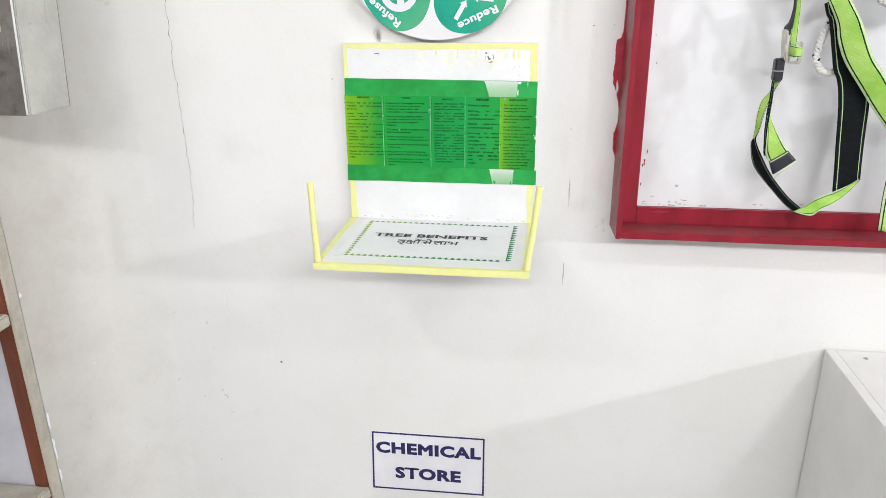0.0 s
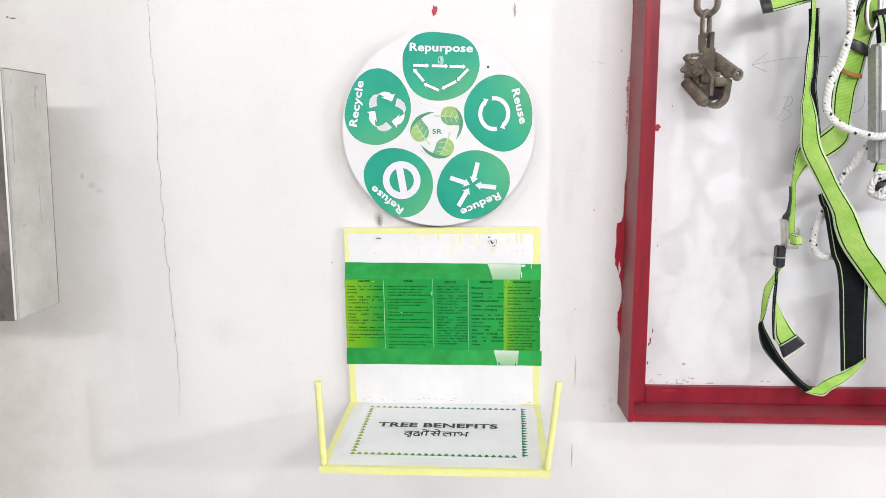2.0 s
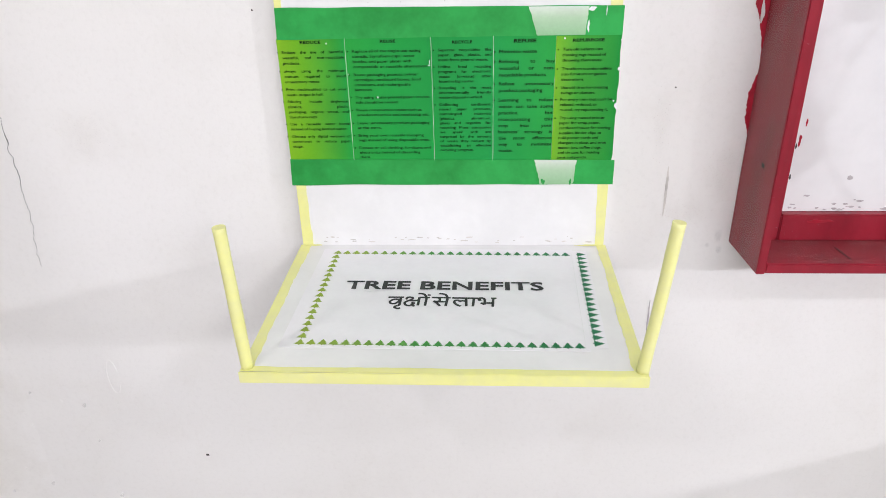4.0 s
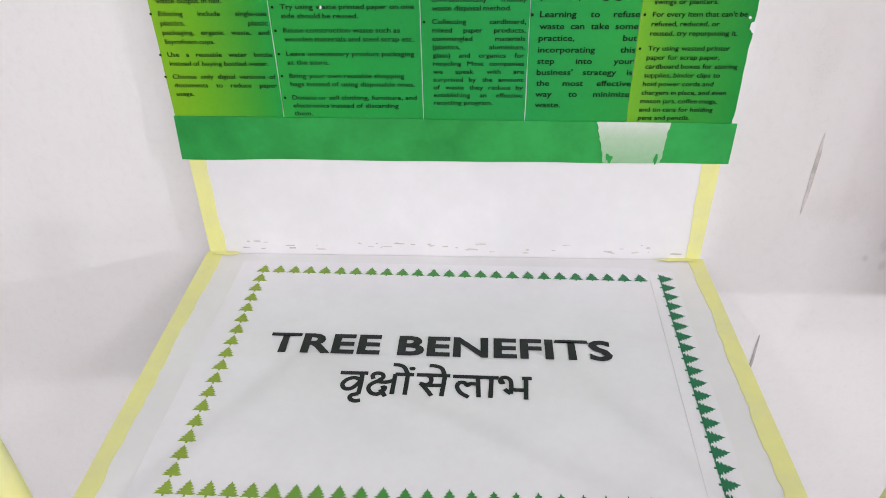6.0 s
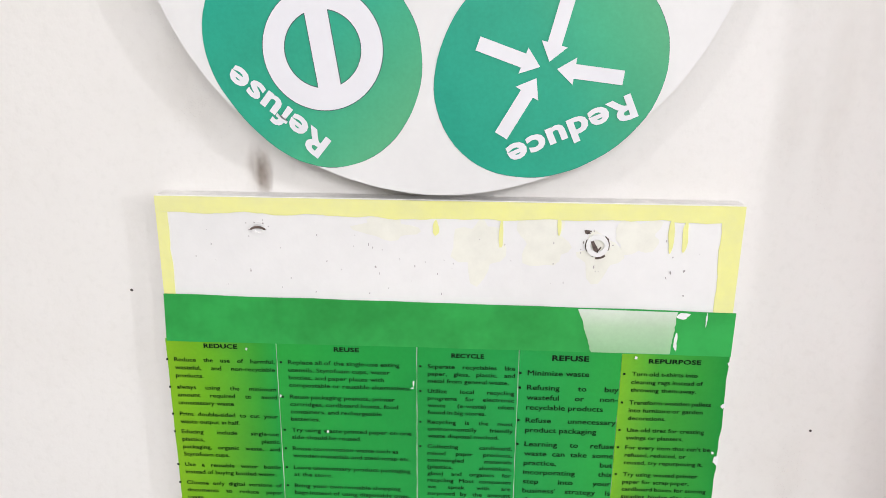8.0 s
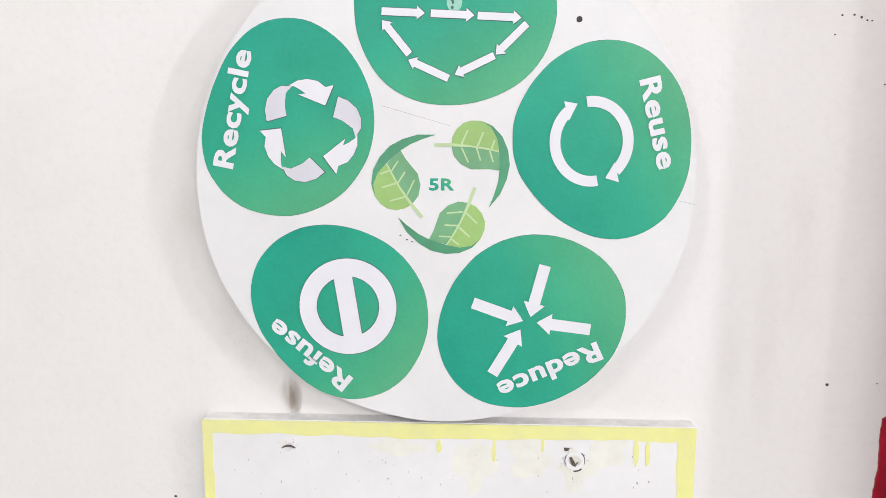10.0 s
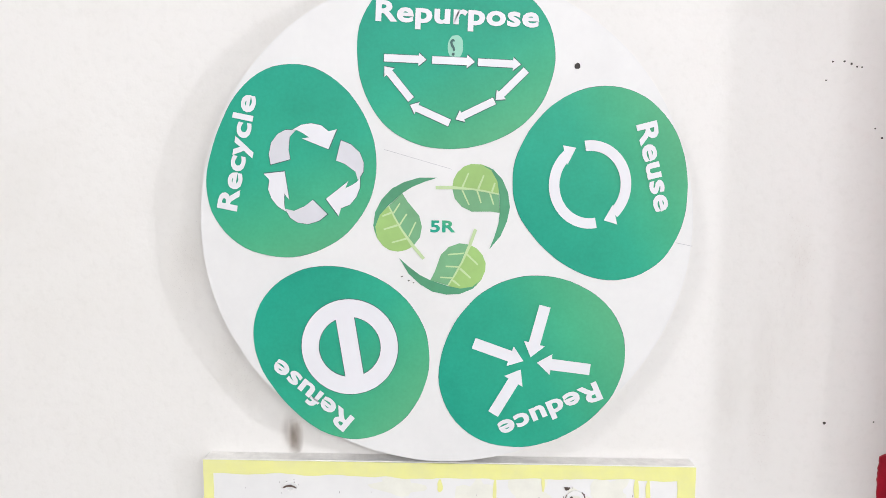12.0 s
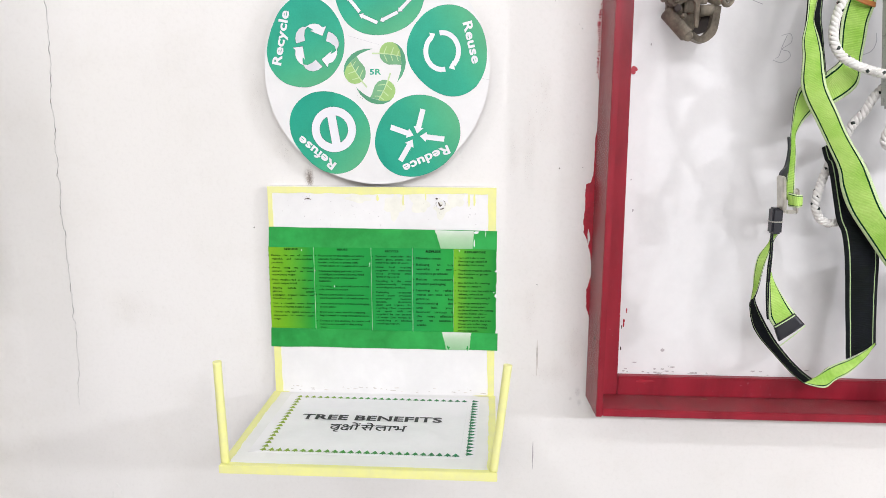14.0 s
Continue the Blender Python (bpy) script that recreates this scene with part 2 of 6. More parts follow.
DISC = surface("white_disc_paint", (0.775, 0.775, 0.765), 0.45, vary=0.02, bump=0.1)
YELLOW = surface("lemon_yellow_paint", (0.82, 0.82, 0.31), 0.45, vary=0.03, scale=42, fine=120, bump=0.3, second=(0.85, 0.85, 0.40))
WASH = surface("thin_yellow_wash", (0.83, 0.83, 0.745), 0.42, vary=0.03, scale=40, bump=0.1)
PAPER = surface("white_paper", (0.845, 0.835, 0.855), 0.5, vary=0.02, scale=18, bump=0.12)
CUT = surface("paper_cut_edge", (0.74, 0.76, 0.74), 0.7, vary=0.04)
STRIP = surface("green_printed_strip", (0.028, 0.37, 0.075), 0.42, vary=0.10, scale=12, fine=60, bump=0.2, second=(0.018, 0.30, 0.05), spec=0.25)
G, LG, DG = (0.012, 0.345, 0.055), (0.22, 0.49, 0.016), (0.011, 0.325, 0.056)
COLUMN = [printed("lime_to_green_print", [(0.0, LG), (0.35, (0.14, 0.44, 0.016)), (0.85, (0.03, 0.34, 0.036)), (1.0, G)]),
          printed("green_print", [(0.0, (0.019, 0.355, 0.05)), (0.5, G), (1.0, DG)]),
          printed("mid_green_print", [(0.0, DG), (1.0, (0.012, 0.335, 0.068))]),
          printed("cool_green_print", [(0.0, (0.012, 0.335, 0.068)), (1.0, (0.019, 0.355, 0.056))]),
          printed("lime_edge_print", [(0.0, (0.18, 0.47, 0.022)), (0.35, (0.05, 0.37, 0.035)), (1.0, (0.010, 0.28, 0.04))])]
TORN = printed("torn_pale_green_print", [(0.0, (0.30, 0.55, 0.30)), (0.6, (0.46, 0.66, 0.44)), (1.0, (0.70, 0.78, 0.68))], turn=90, rough=0.7)
INK = surface("dark_green_ink", (0.004, 0.013, 0.006), 0.6, vary=0.1, bump=0, spec=0.15)
BLACKINK = surface("black_toner", (0.014, 0.013, 0.016), 0.5, vary=0.1, bump=0)
NAVY = surface("navy_ink", (0.016, 0.014, 0.10), 0.5, vary=0.1, bump=0)
WHITEINK = surface("white_print", (0.78, 0.78, 0.81), 0.5, vary=0.015, bump=0)
GREYINK = surface("grey_print_shade", (0.66, 0.66, 0.70), 0.5, vary=0.03, bump=0)
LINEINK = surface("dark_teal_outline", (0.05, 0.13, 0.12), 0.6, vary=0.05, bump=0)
TEAL = [printed("teal_print", [(0.0, (0.016, 0.375, 0.255)), (0.5, (0.030, 0.415, 0.262)), (0.78, (0.066, 0.445, 0.242)), (1.0, (0.105, 0.46, 0.238))], turn=a, vary=0.07) for a in (-60, -70, 30, -40, 25)]
LEAFLIGHT = surface("lime_leaf_print", (0.33, 0.55, 0.17), 0.5, vary=0.06, bump=0)
LEAFDARK = surface("green_leaf_print", (0.17, 0.42, 0.21), 0.5, vary=0.08, bump=0)
LEAFTAIL = surface("deep_leaf_print", (0.075, 0.33, 0.17), 0.5, vary=0.1, bump=0)
LEAFRIB = surface("pale_leaf_rib_print", (0.52, 0.68, 0.36), 0.5, vary=0.04, bump=0)
HALO = surface("pale_green_halo_print", (0.30, 0.62, 0.48), 0.5, vary=0.03, bump=0)
MOTIF = motif_ink("tree_motif_ink")
RED = red_gloss("crimson_enamel")
SMEAR = surface("crimson_paint_smear", (0.42, 0.008, 0.028), 0.38, vary=0.12, scale=60, bump=0.5, depth=0.002)
SHEET = surface("taped_white_sheet", (0.76, 0.76, 0.755), 0.55, vary=0.025, scale=5, fine=40, bump=0.18, depth=0.002)
DIRT = surface("dark_speck", (0.07, 0.06, 0.055), 0.8, vary=0.2, bump=0)
SMUDGE = surface("grey_smudge", (0.48, 0.45, 0.45), 0.8, vary=0.15, scale=80)
SCREWDIRT = surface("brown_screw_dirt", (0.13, 0.095, 0.08), 0.8, vary=0.3, scale=400, bump=0)
DUST = surface("dusty_brown_stain", (0.66, 0.63, 0.585), 0.8, vary=0.12, scale=60)
PENCIL = surface("pencil_line", (0.50, 0.50, 0.52), 0.7, vary=0.1, bump=0)
CRACK = surface("crack_shadow", (0.035, 0.032, 0.03), 0.9, vary=0.2, bump=0)
CHALK = surface("flaked_plaster", (0.72, 0.71, 0.69), 0.9, vary=0.08, scale=70, bump=0.5)
TOPDUST = surface("pale_plaster_dust", (0.88, 0.87, 0.84), 0.9, vary=0.06, scale=70, bump=0.2)
MORTAR = surface("broken_mortar", (0.265, 0.235, 0.205), 0.95, vary=0.25, scale=60, fine=300, bump=0.9, depth=0.004)
VOID = surface("cavity_shade", (0.006, 0.006, 0.007), 0.9, vary=0.2, bump=0)
GREENWEB = webbing("lime_webbing", (0.55, 0.78, 0.22), (0.004, 0.04, 0.014), 0.0019, 0.055, (0.60, 0.74, 0.42))
BLACKWEB = webbing("black_webbing", (0.010, 0.011, 0.018), (0.34, 0.46, 0.24), 0.0024, 0.030, (0.012, 0.014, 0.016))
DARKPLASTIC = surface("black_plastic_keeper", (0.017, 0.018, 0.024), 0.4, vary=0.08)
ZINC = surface("zinc_plated_steel", (0.62, 0.60, 0.53), 0.36, 1.0, vary=0.12, scale=50)
GRIMY = surface("grimy_forged_steel", (0.25, 0.22, 0.17), 0.6, 0.25, vary=0.25, scale=45, fine=260, bump=0.5, depth=0.0012)
ROPEW = surface("white_nylon_strand", (0.80, 0.79, 0.75), 0.55, vary=0.06, scale=60, fine=600, bump=0.5)
ROPET = tracer_rope("white_strand_with_tracer")
ORANGE = surface("rusty_orange_band", (0.42, 0.15, 0.035), 0.6, vary=0.15)
SLEEVE = surface("clear_grey_sleeve", (0.47, 0.48, 0.46), 0.3, vary=0.08, coat=0.4)
SLEEVEGREY = surface("grey_label_print", (0.33, 0.34, 0.34), 0.45, vary=0.05)
BADGE = surface("dark_badge_print", (0.05, 0.05, 0.06), 0.5, vary=0.05, bump=0)
REDINK = surface("red_print", (0.52, 0.05, 0.03), 0.5, vary=0.1, bump=0)
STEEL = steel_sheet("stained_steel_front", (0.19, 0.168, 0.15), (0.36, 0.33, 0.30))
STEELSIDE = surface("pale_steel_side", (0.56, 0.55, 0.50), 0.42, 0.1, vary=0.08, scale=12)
EDGE = surface("edge_glint_and_scratch", (0.86, 0.86, 0.84), 0.35, 0.3, vary=0.05)
RUST = surface("rust_spot", (0.16, 0.09, 0.04), 0.8, vary=0.3, scale=90)
STICKER = surface("aged_sticker_paper", (0.70, 0.67, 0.58), 0.5, vary=0.12, scale=45)
HAZARD = surface("khaki_hatch_print", (0.46, 0.43, 0.22), 0.5, vary=0.1)
LAMINATE = surface("white_laminate", (0.80, 0.80, 0.77), 0.35, vary=0.02, bump=0.05)
WOODRED = surface("red_brown_painted_wood", (0.20, 0.055, 0.026), 0.5, vary=0.18, scale=20, fine=120, bump=0.4, stretch=(1, 1, 0.2))
PALEWOOD = surface("bare_edge_wood", (0.58, 0.52, 0.43), 0.7, vary=0.12, scale=30, bump=0.4, stretch=(1, 1, 0.2))
CREAM = surface("grubby_cream_paint", (0.52, 0.485, 0.40), 0.65, vary=0.1, scale=20, bump=0.4)
ORANGEWOOD = surface("worn_bare_wood", (0.33, 0.20, 0.14), 0.6, vary=0.2, scale=60)
PANEL = surface("white_hardboard_panel", (0.66, 0.66, 0.70), 0.5, vary=0.04)


# ---- building helpers ----
PLACE = {}


def thing(name, loc, label, category, group=""):
    ob = new(name)
    ob.location = Vector(loc) * UNIT
    PLACE[ob.name] = Vector(loc) * UNIT
    return tagged(ob, label, category, group)


def part(name, bm, material, parent=None, label=""):
    """Links a bmesh, drawn in units at its place in the room, as one mesh object."""
    bmesh.ops.recalc_face_normals(bm, faces=bm.faces)
    bmesh.ops.scale(bm, vec=(UNIT, UNIT, UNIT), verts=bm.verts)
    me = bpy.data.meshes.new(name)
    bm.to_mesh(me)
    bm.free()
    for m in material if isinstance(material, (list, tuple)) else (material,):
        me.materials.append(m)
    ob = new(name, me)
    if parent:
        ob.parent = parent
        ob.matrix_parent_inverse = Matrix.Translation(-PLACE.get(parent.name, Vector((0, 0, 0))))
    return tagged(ob, label)


def setting(ob, label):
    return tagged(ob, label, kind="structure")


def block(x0, x1, y0, y1, z0, z1, bevel=0.0, bm=None, turn=None):
    bm = bm or bmesh.new()
    got = bmesh.ops.create_cube(bm, size=1)["verts"]
    for v in got:
        v.co = Vector(((x0 + x1) / 2 + v.co.x * (x1 - x0), (y0 + y1) / 2 + v.co.y * (y1 - y0), (z0 + z1) / 2 + v.co.z * (z1 - z0)))
    if bevel:
        edges = list({e for v in got for e in v.link_edges})
        got = list({v for f in bmesh.ops.bevel(bm, geom=edges, offset=bevel, segments=2, affect="EDGES")["faces"] for v in f.verts} | {v for v in got if v.is_valid})
    if turn:
        bmesh.ops.transform(bm, matrix=turn, verts=[v for v in got if v.is_valid])
    return bm


def on_wall(y0):
    """Maps (u, v, lift) to a plane that faces the room: u = x, v = z."""
    return lambda u, v, d=0.0: Vector((u, y0 - d, v))


def on_top(z0):
    return lambda u, v, d=0.0: Vector((u, v, z0 + d))


def slab(outline, to3, lift, thick, bm=None):
    """A flat cut-out of the given outline (counter-clockwise), thick and lifted off its plane."""
    bm = bm or bmesh.new()
    top = [bm.verts.new(to3(u, v, lift + thick)) for u, v in outline]
    low = [bm.verts.new(to3(u, v, lift)) for u, v in outline]
    face = bm.faces.new(top)
    face.normal_update()
    n = len(top)
    for i in range(n):
        bm.faces.new((top[i], low[i], low[(i + 1) % n], top[(i + 1) % n]))
    bmesh.ops.triangulate(bm, faces=[face])
    return bm


def band(inner, outer, to3, lift, thick, closed=False, bm=None):
    """A strip between two rows of points."""
    bm = bm or bmesh.new()
    rows = [[bm.verts.new(to3(u, v, lift + (thick if k < 2 else 0))) for u, v in line] for k, line in enumerate((inner, outer, outer, inner))]
    n = len(inner)
    for i in range(n if closed else n - 1):
        j = (i + 1) % n
        for k in range(4):
            bm.faces.new((rows[k][i], rows[k][j], rows[(k + 1) % 4][j], rows[(k + 1) % 4][i]))
    if not closed:
        for i in (0, n - 1):
            bm.faces.new([rows[k][i] for k in range(4)])
    return bm


def wob(a, b, seed, freq=1.0):
    return noise.noise(Vector((a * freq + seed * 7.31, b * freq - seed * 3.17, seed * 1.73)))


def blob(cx, cz, rx, rz, seed, rough=0.35, n=26, freq=1.4):
    """An uneven patch outline."""
    out = []
    for i in range(n):
        a = 2 * math.pi * i / n
        r = 1 + rough * wob(math.cos(a), math.sin(a), seed, freq) * 1.6
        out.append((cx + rx * r * math.cos(a), cz + rz * r * math.sin(a)))
    return out


def arrow(tail, tip, shaft, head, length, grow=0.0):
    a, b = Vector(tail), Vector(tip)
    d = (b - a).normalized()
    n = Vector((-d.y, d.x))
    a, b = a - d * grow, b + d * grow * 1.6
    neck = b - d * (length + grow * 0.6)
    s, h = shaft / 2 + grow, head / 2 + grow * 1.5
    return [tuple(p) for p in (a - n * s, neck - n * s, neck - n * h, b, neck + n * h, neck + n * s, a + n * s)]


def arc(cx, cz, rx, rz, a0, a1, n=24):
    return [(cx + rx * math.cos(radians(a0 + (a1 - a0) * i / n)), cz + rz * math.sin(radians(a0 + (a1 - a0) * i / n))) for i in range(n + 1)]


WORDS = {}


def word_mesh(text, bold):
    """Vertices, faces and width of a word in the built-in font at size 1, its outline swollen by bold."""
    if (text, bold) not in WORDS:
        cu = bpy.data.curves.new("word", "FONT")
        cu.body, cu.size, cu.resolution_u = text, 1.0, 3
        cu.space_character = 1.0 + 2.4 * max(0.0, bold - 0.012)
        ob = new("word", cu)
        bpy.context.view_layer.update()
        me = ob.evaluated_get(bpy.context.evaluated_depsgraph_get()).to_mesh()
        seat, vs, index = {}, [], []
        for v in me.vertices:
            key = (round(v.co.x, 4), round(v.co.y, 4))
            if key not in seat:
                seat[key] = len(vs)
                vs.append((v.co.x, v.co.y))
            index.append(seat[key])
        fs = []
        for p in me.polygons:
            f = [index[k] for k in p.vertices]
            f = [k for n, k in enumerate(f) if k != f[n - 1]]
            if len(set(f)) > 2:
                area = sum(vs[a][0] * vs[b][1] - vs[b][0] * vs[a][1] for a, b in zip(f, f[1:] + f[:1]))
                fs.append(tuple(f if area > 0 else f[::-1]))
        bpy.data.objects.remove(ob)
        bpy.data.curves.remove(cu)
        # each rim vertex moves out along the mitre of the two rim edges that meet in it
        edges = {(a, b) for f in fs for a, b in zip(f, f[1:] + f[:1])}
        out = collections.defaultdict(list)
        for a, b in edges:
            if (b, a) not in edges:
                d = Vector((vs[b][1] - vs[a][1], vs[a][0] - vs[b][0])).normalized()
                out[a].append(d)
                out[b].append(d)
        moved = []
        for k, (x, y) in enumerate(vs):
            total = sum(out[k], Vector((0, 0)))
            if total.length > 0.01:
                total = total.normalized() * bold / max(0.6, total.normalized().dot(out[k][0]))
            moved.append((x + total.x, y + total.y, 0.0))
        low = min(v[0] for v in moved)
        moved = [(x - low, y, z) for x, y, z in moved]
        WORDS[(text, bold)] = (moved, fs, max(v[0] for v in moved))
    return WORDS[(text, bold)]


def write(bm, text, at, size, to3, lift, sx=1.0, angle=0.0, bold=0.0, width=None, mirror=False):
    """Adds a word: at is its baseline's start; width stretches it to that length."""
    vs, fs, w = word_mesh(text, bold)
    kx = width / w if width else size * sx
    c, s = math.cos(radians(angle)), math.sin(radians(angle))
    made = []
    for x, y, _ in vs:
        px, py = (w - x if mirror else x) * kx, y * size
        made.append(bm.verts.new(to3(at[0] + px * c - py * s, at[1] + px * s + py * c, lift)))
    for f in fs:
        if len(set(f)) > 2:
            try:
                bm.faces.new([made[i] for i in f])
            except ValueError:
                pass
    return w * kx


def smooth_path(points, steps=8):
    """Catmull-Rom through points of any width."""
    pts = [np.array(p, float) for p in points]
    pts = [2 * pts[0] - pts[1]] + pts + [2 * pts[-1] - pts[-2]]
    out = []
    for i in range(1, len(pts) - 2):
        a, b, c, d = pts[i - 1 : i + 3]
        for k in range(steps):
            t = k / steps
            out.append(0.5 * (2 * b + (c - a) * t + (2 * a - 5 * b + 4 * c - d) * t * t + (3 * b - a - 3 * c + d) * t**3))
    return out + [pts[-2]]


def tube(path, radius, sides=8, bm=None, caps=True, uv_step=0.0):
    """A round tube along a list of points."""
    bm = bm or bmesh.new()
    layer = bm.loops.layers.uv.verify() if uv_step else None
    pts = [Vector(p[:3]) for p in path]
    rings, lengths = [], [0.0]
    up = Vector((0.31, -0.9, 0.29))
    for i, p in enumerate(pts):
        t = (pts[min(i + 1, len(pts) - 1)] - pts[max(i - 1, 0)]).normalized()
        a = t.cross(up).normalized()
        b = a.cross(t).normalized()
        up = b
        r = radius(i / (len(pts) - 1)) if callable(radius) else radius
        rings.append([bm.verts.new(p + (a * math.cos(2 * math.pi * k / sides) + b * math.sin(2 * math.pi * k / sides)) * r) for k in range(sides)])
        if i:
            lengths.append(lengths[-1] + (p - pts[i - 1]).length)
    for i in range(len(rings) - 1):
        for k in range(sides):
            f = bm.faces.new((rings[i][k], rings[i][(k + 1) % sides], rings[i + 1][(k + 1) % sides], rings[i + 1][k]))
            f.smooth = True
            if layer:
                for loop, u, w in zip(f.loops, (lengths[i], lengths[i], lengths[i + 1], lengths[i + 1]), (k, k + 1, k + 1, k)):
                    loop[layer].uv = (u / uv_step, w / sides)
    if caps:
        bm.faces.new(rings[0])
        bm.faces.new(rings[-1])
    return bm


def ribbon(points, steps=8, thick=0.0022):
    """A strap: rows of x, y, z, width, turn in degrees about its run; face 0 looks at the room when turn is 0. Face material 0, back 1."""
    bm = bmesh.new()
    layer = bm.loops.layers.uv.verify()
    rows = smooth_path(points, steps)
    pts = [Vector(r[:3]) for r in rows]
    sections, run = [], 0.0
    facing = Vector((0, -1, 0))
    for i, r in enumerate(rows):
        t = (pts[min(i + 1, len(pts) - 1)] - pts[max(i - 1, 0)]).normalized()
        side = t.cross(facing).normalized()
        out = side.cross(t).normalized()
        a = radians(r[4])
        across = side * math.cos(a) + out * math.sin(a)
        normal = out * math.cos(a) - side * math.sin(a)
        if i:
            run += (pts[i] - pts[i - 1]).length
        quad = []
        for sgn, lift in ((-1, 1), (1, 1), (1, -1), (-1, -1)):
            quad.append(bm.verts.new(pts[i] + across * (sgn * r[3] / 2) + normal * (lift * thick / 2)))
        sections.append((quad, run))
    for (q0, u0), (q1, u1) in zip(sections, sections[1:]):
        for k in range(4):
            f = bm.faces.new((q0[k], q0[(k + 1) % 4], q1[(k + 1) % 4], q1[k]))
            f.material_index = 0 if k == 0 else 1
            f.smooth = k in (0, 2)
            vv = {0: (0, 1, 1, 0), 1: (1, 1, 1, 1), 2: (1, 0, 0, 1), 3: (0, 0, 0, 0)}[k]
            for loop, u, v in zip(f.loops, (u0, u0, u1, u1), vv):
                loop[layer].uv = (u, v)
    bm.faces.new(sections[0][0]).material_index = 1
    bm.faces.new(sections[-1][0]).material_index = 1
    return bm


# ---- the room ----
CURVE = [(-0.52, 0.0), (-0.565, -0.003), (-0.605, -0.014), (-0.640, -0.036), (-0.668, -0.068), (-0.685, -0.103), (-0.696, -0.130), (-0.7020, -0.151)]
CURVE = [tuple(p) for p in smooth_path(CURVE, 8)]
RUN = [0.0]
for (xa, ya), (xb, yb) in zip(CURVE, CURVE[1:]):
    RUN.append(RUN[-1] + math.dist((xa, ya), (xb, yb)))


def on_plaster(u, v, d=0.0):
    """The plaster's face: flat along x down to -0.52, then round the coved corner by the length left over."""
    if u > -0.52:
        return Vector((u, -d, v))
    s = min(-0.52 - u, RUN[-1])
    x, y = np.interp(s, RUN, [p[0] for p in CURVE]), np.interp(s, RUN, [p[1] for p in CURVE])
    x2, y2 = np.interp(s + 0.004, RUN, [p[0] for p in CURVE]), np.interp(s + 0.004, RUN, [p[1] for p in CURVE])
    x1, y1 = np.interp(s - 0.004, RUN, [p[0] for p in CURVE]), np.interp(s - 0.004, RUN, [p[1] for p in CURVE])
    n = Vector((-(y2 - y1), x2 - x1, 0)).normalized()
    return Vector((x, y, v)) + n * d


UEND = -0.52 - RUN[-1]
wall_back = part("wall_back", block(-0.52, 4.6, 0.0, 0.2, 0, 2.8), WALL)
setting(wall_back, "off-white limewashed plaster wall with a long hairline crack")
ragged = [(-0.790, 1.744), (-0.763, 1.7460), (-0.7509, 1.7528), (-0.7352, 1.7660), (-0.7330, 1.7560), (-0.7252, 1.7480), (-0.7151, 1.7568), (-0.7053, 1.7733), (-0.7025, 1.7880),
          (-0.6985, 1.7970), (-0.6911, 1.8106), (-0.688, 1.835), (-0.695, 1.860), (-0.715, 1.880), (-0.750, 1.888), (-0.790, 1.885)]
hole = [(u + 0.0016 * wob(u, v, 5, 160), v + 0.0016 * wob(u, v, 8, 160)) for u, v in (tuple(p) for p in smooth_path(ragged + ragged[:1], 4))]


def inside(p, poly):
    hit = False
    for (x0, z0), (x1, z1) in zip(poly, poly[1:] + poly[:1]):
        if (z0 > p[1]) != (z1 > p[1]) and p[0] < x0 + (p[1] - z0) / (z1 - z0) * (x1 - x0):
            hit = not hit
    return hit


corner = bmesh.new()
us = [-0.52 + (UEND + 0.52) * i / 120 for i in range(121)]
zs = [0.0, 0.4, 0.9, 1.3, 1.7] + [1.7 + 0.002 * i for i in range(1, 116)] + [2.1, 2.8]
cells = [[[corner.verts.new(on_plaster(u, z, d)) for u in us] for z in zs] for d in (0.0, -0.010)]
kept = [[not inside(((us[j] + us[j + 1]) / 2, (zs[i] + zs[i + 1]) / 2), hole) for j in range(len(us) - 1)] for i in range(len(zs) - 1)]
for i in range(len(zs) - 1):
    for j in range(len(us) - 1):
        if kept[i][j]:
            ring4 = ((i, j), (i, j + 1), (i + 1, j + 1), (i + 1, j))
            for shell in cells:
                corner.faces.new([shell[a][b] for a, b in ring4]).smooth = True
            for (di, dj), p, q in (((-1, 0), 0, 1), ((0, 1), 1, 2), ((1, 0), 2, 3), ((0, -1), 3, 0)):
                a, b = i + di, j + dj
                if not (0 <= a < len(zs) - 1 and 0 <= b < len(us) - 1) or not kept[a][b]:
                    (a0, b0), (a1, b1) = ring4[p], ring4[q]
                    corner.faces.new((cells[0][a0][b0], cells[0][a1][b1], cells[1][a1][b1], cells[1][a0][b0]))
for f_ in corner.faces:
    if not f_.smooth:
        for e_ in f_.edges:
            e_.smooth = False
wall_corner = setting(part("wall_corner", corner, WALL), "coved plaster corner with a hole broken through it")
# Near-black plates: the darkness inside the hole is put into their colour.
part("cavity", block(-0.86, -0.56, 0.05, 0.06, 1.68, 1.95), VOID, wall_corner, "near-black backing for the hole's shaded depth")
part("cavity", block(-0.79, -0.60, -0.10, 0.05, 1.94, 1.95), VOID, wall_corner, "near-black top for the hole's shaded depth")
part("cavity", block(-0.80, -0.79, -0.14, 0.05, 1.68, 1.95), VOID, wall_corner, "near-black side for the hole's shaded depth")
rim_pts_in, rim_pts_out = [], []
for k in range(len(hole) - 1):
    (u0, v0), (u1, v1), (u, v) = hole[k - 1 if k else -2], hole[k + 1], hole[k]
    side = Vector((v1 - v0, u0 - u1)).normalized()
    rough = 0.0006 * wob(u, v, 12, 260)
    rim_pts_in.append((u - side.x * (0.0016 + rough), v - side.y * (0.0016 + rough)))
    rim_pts_out.append((u + side.x * (0.0006 - rough), v + side.y * (0.0006 - rough)))
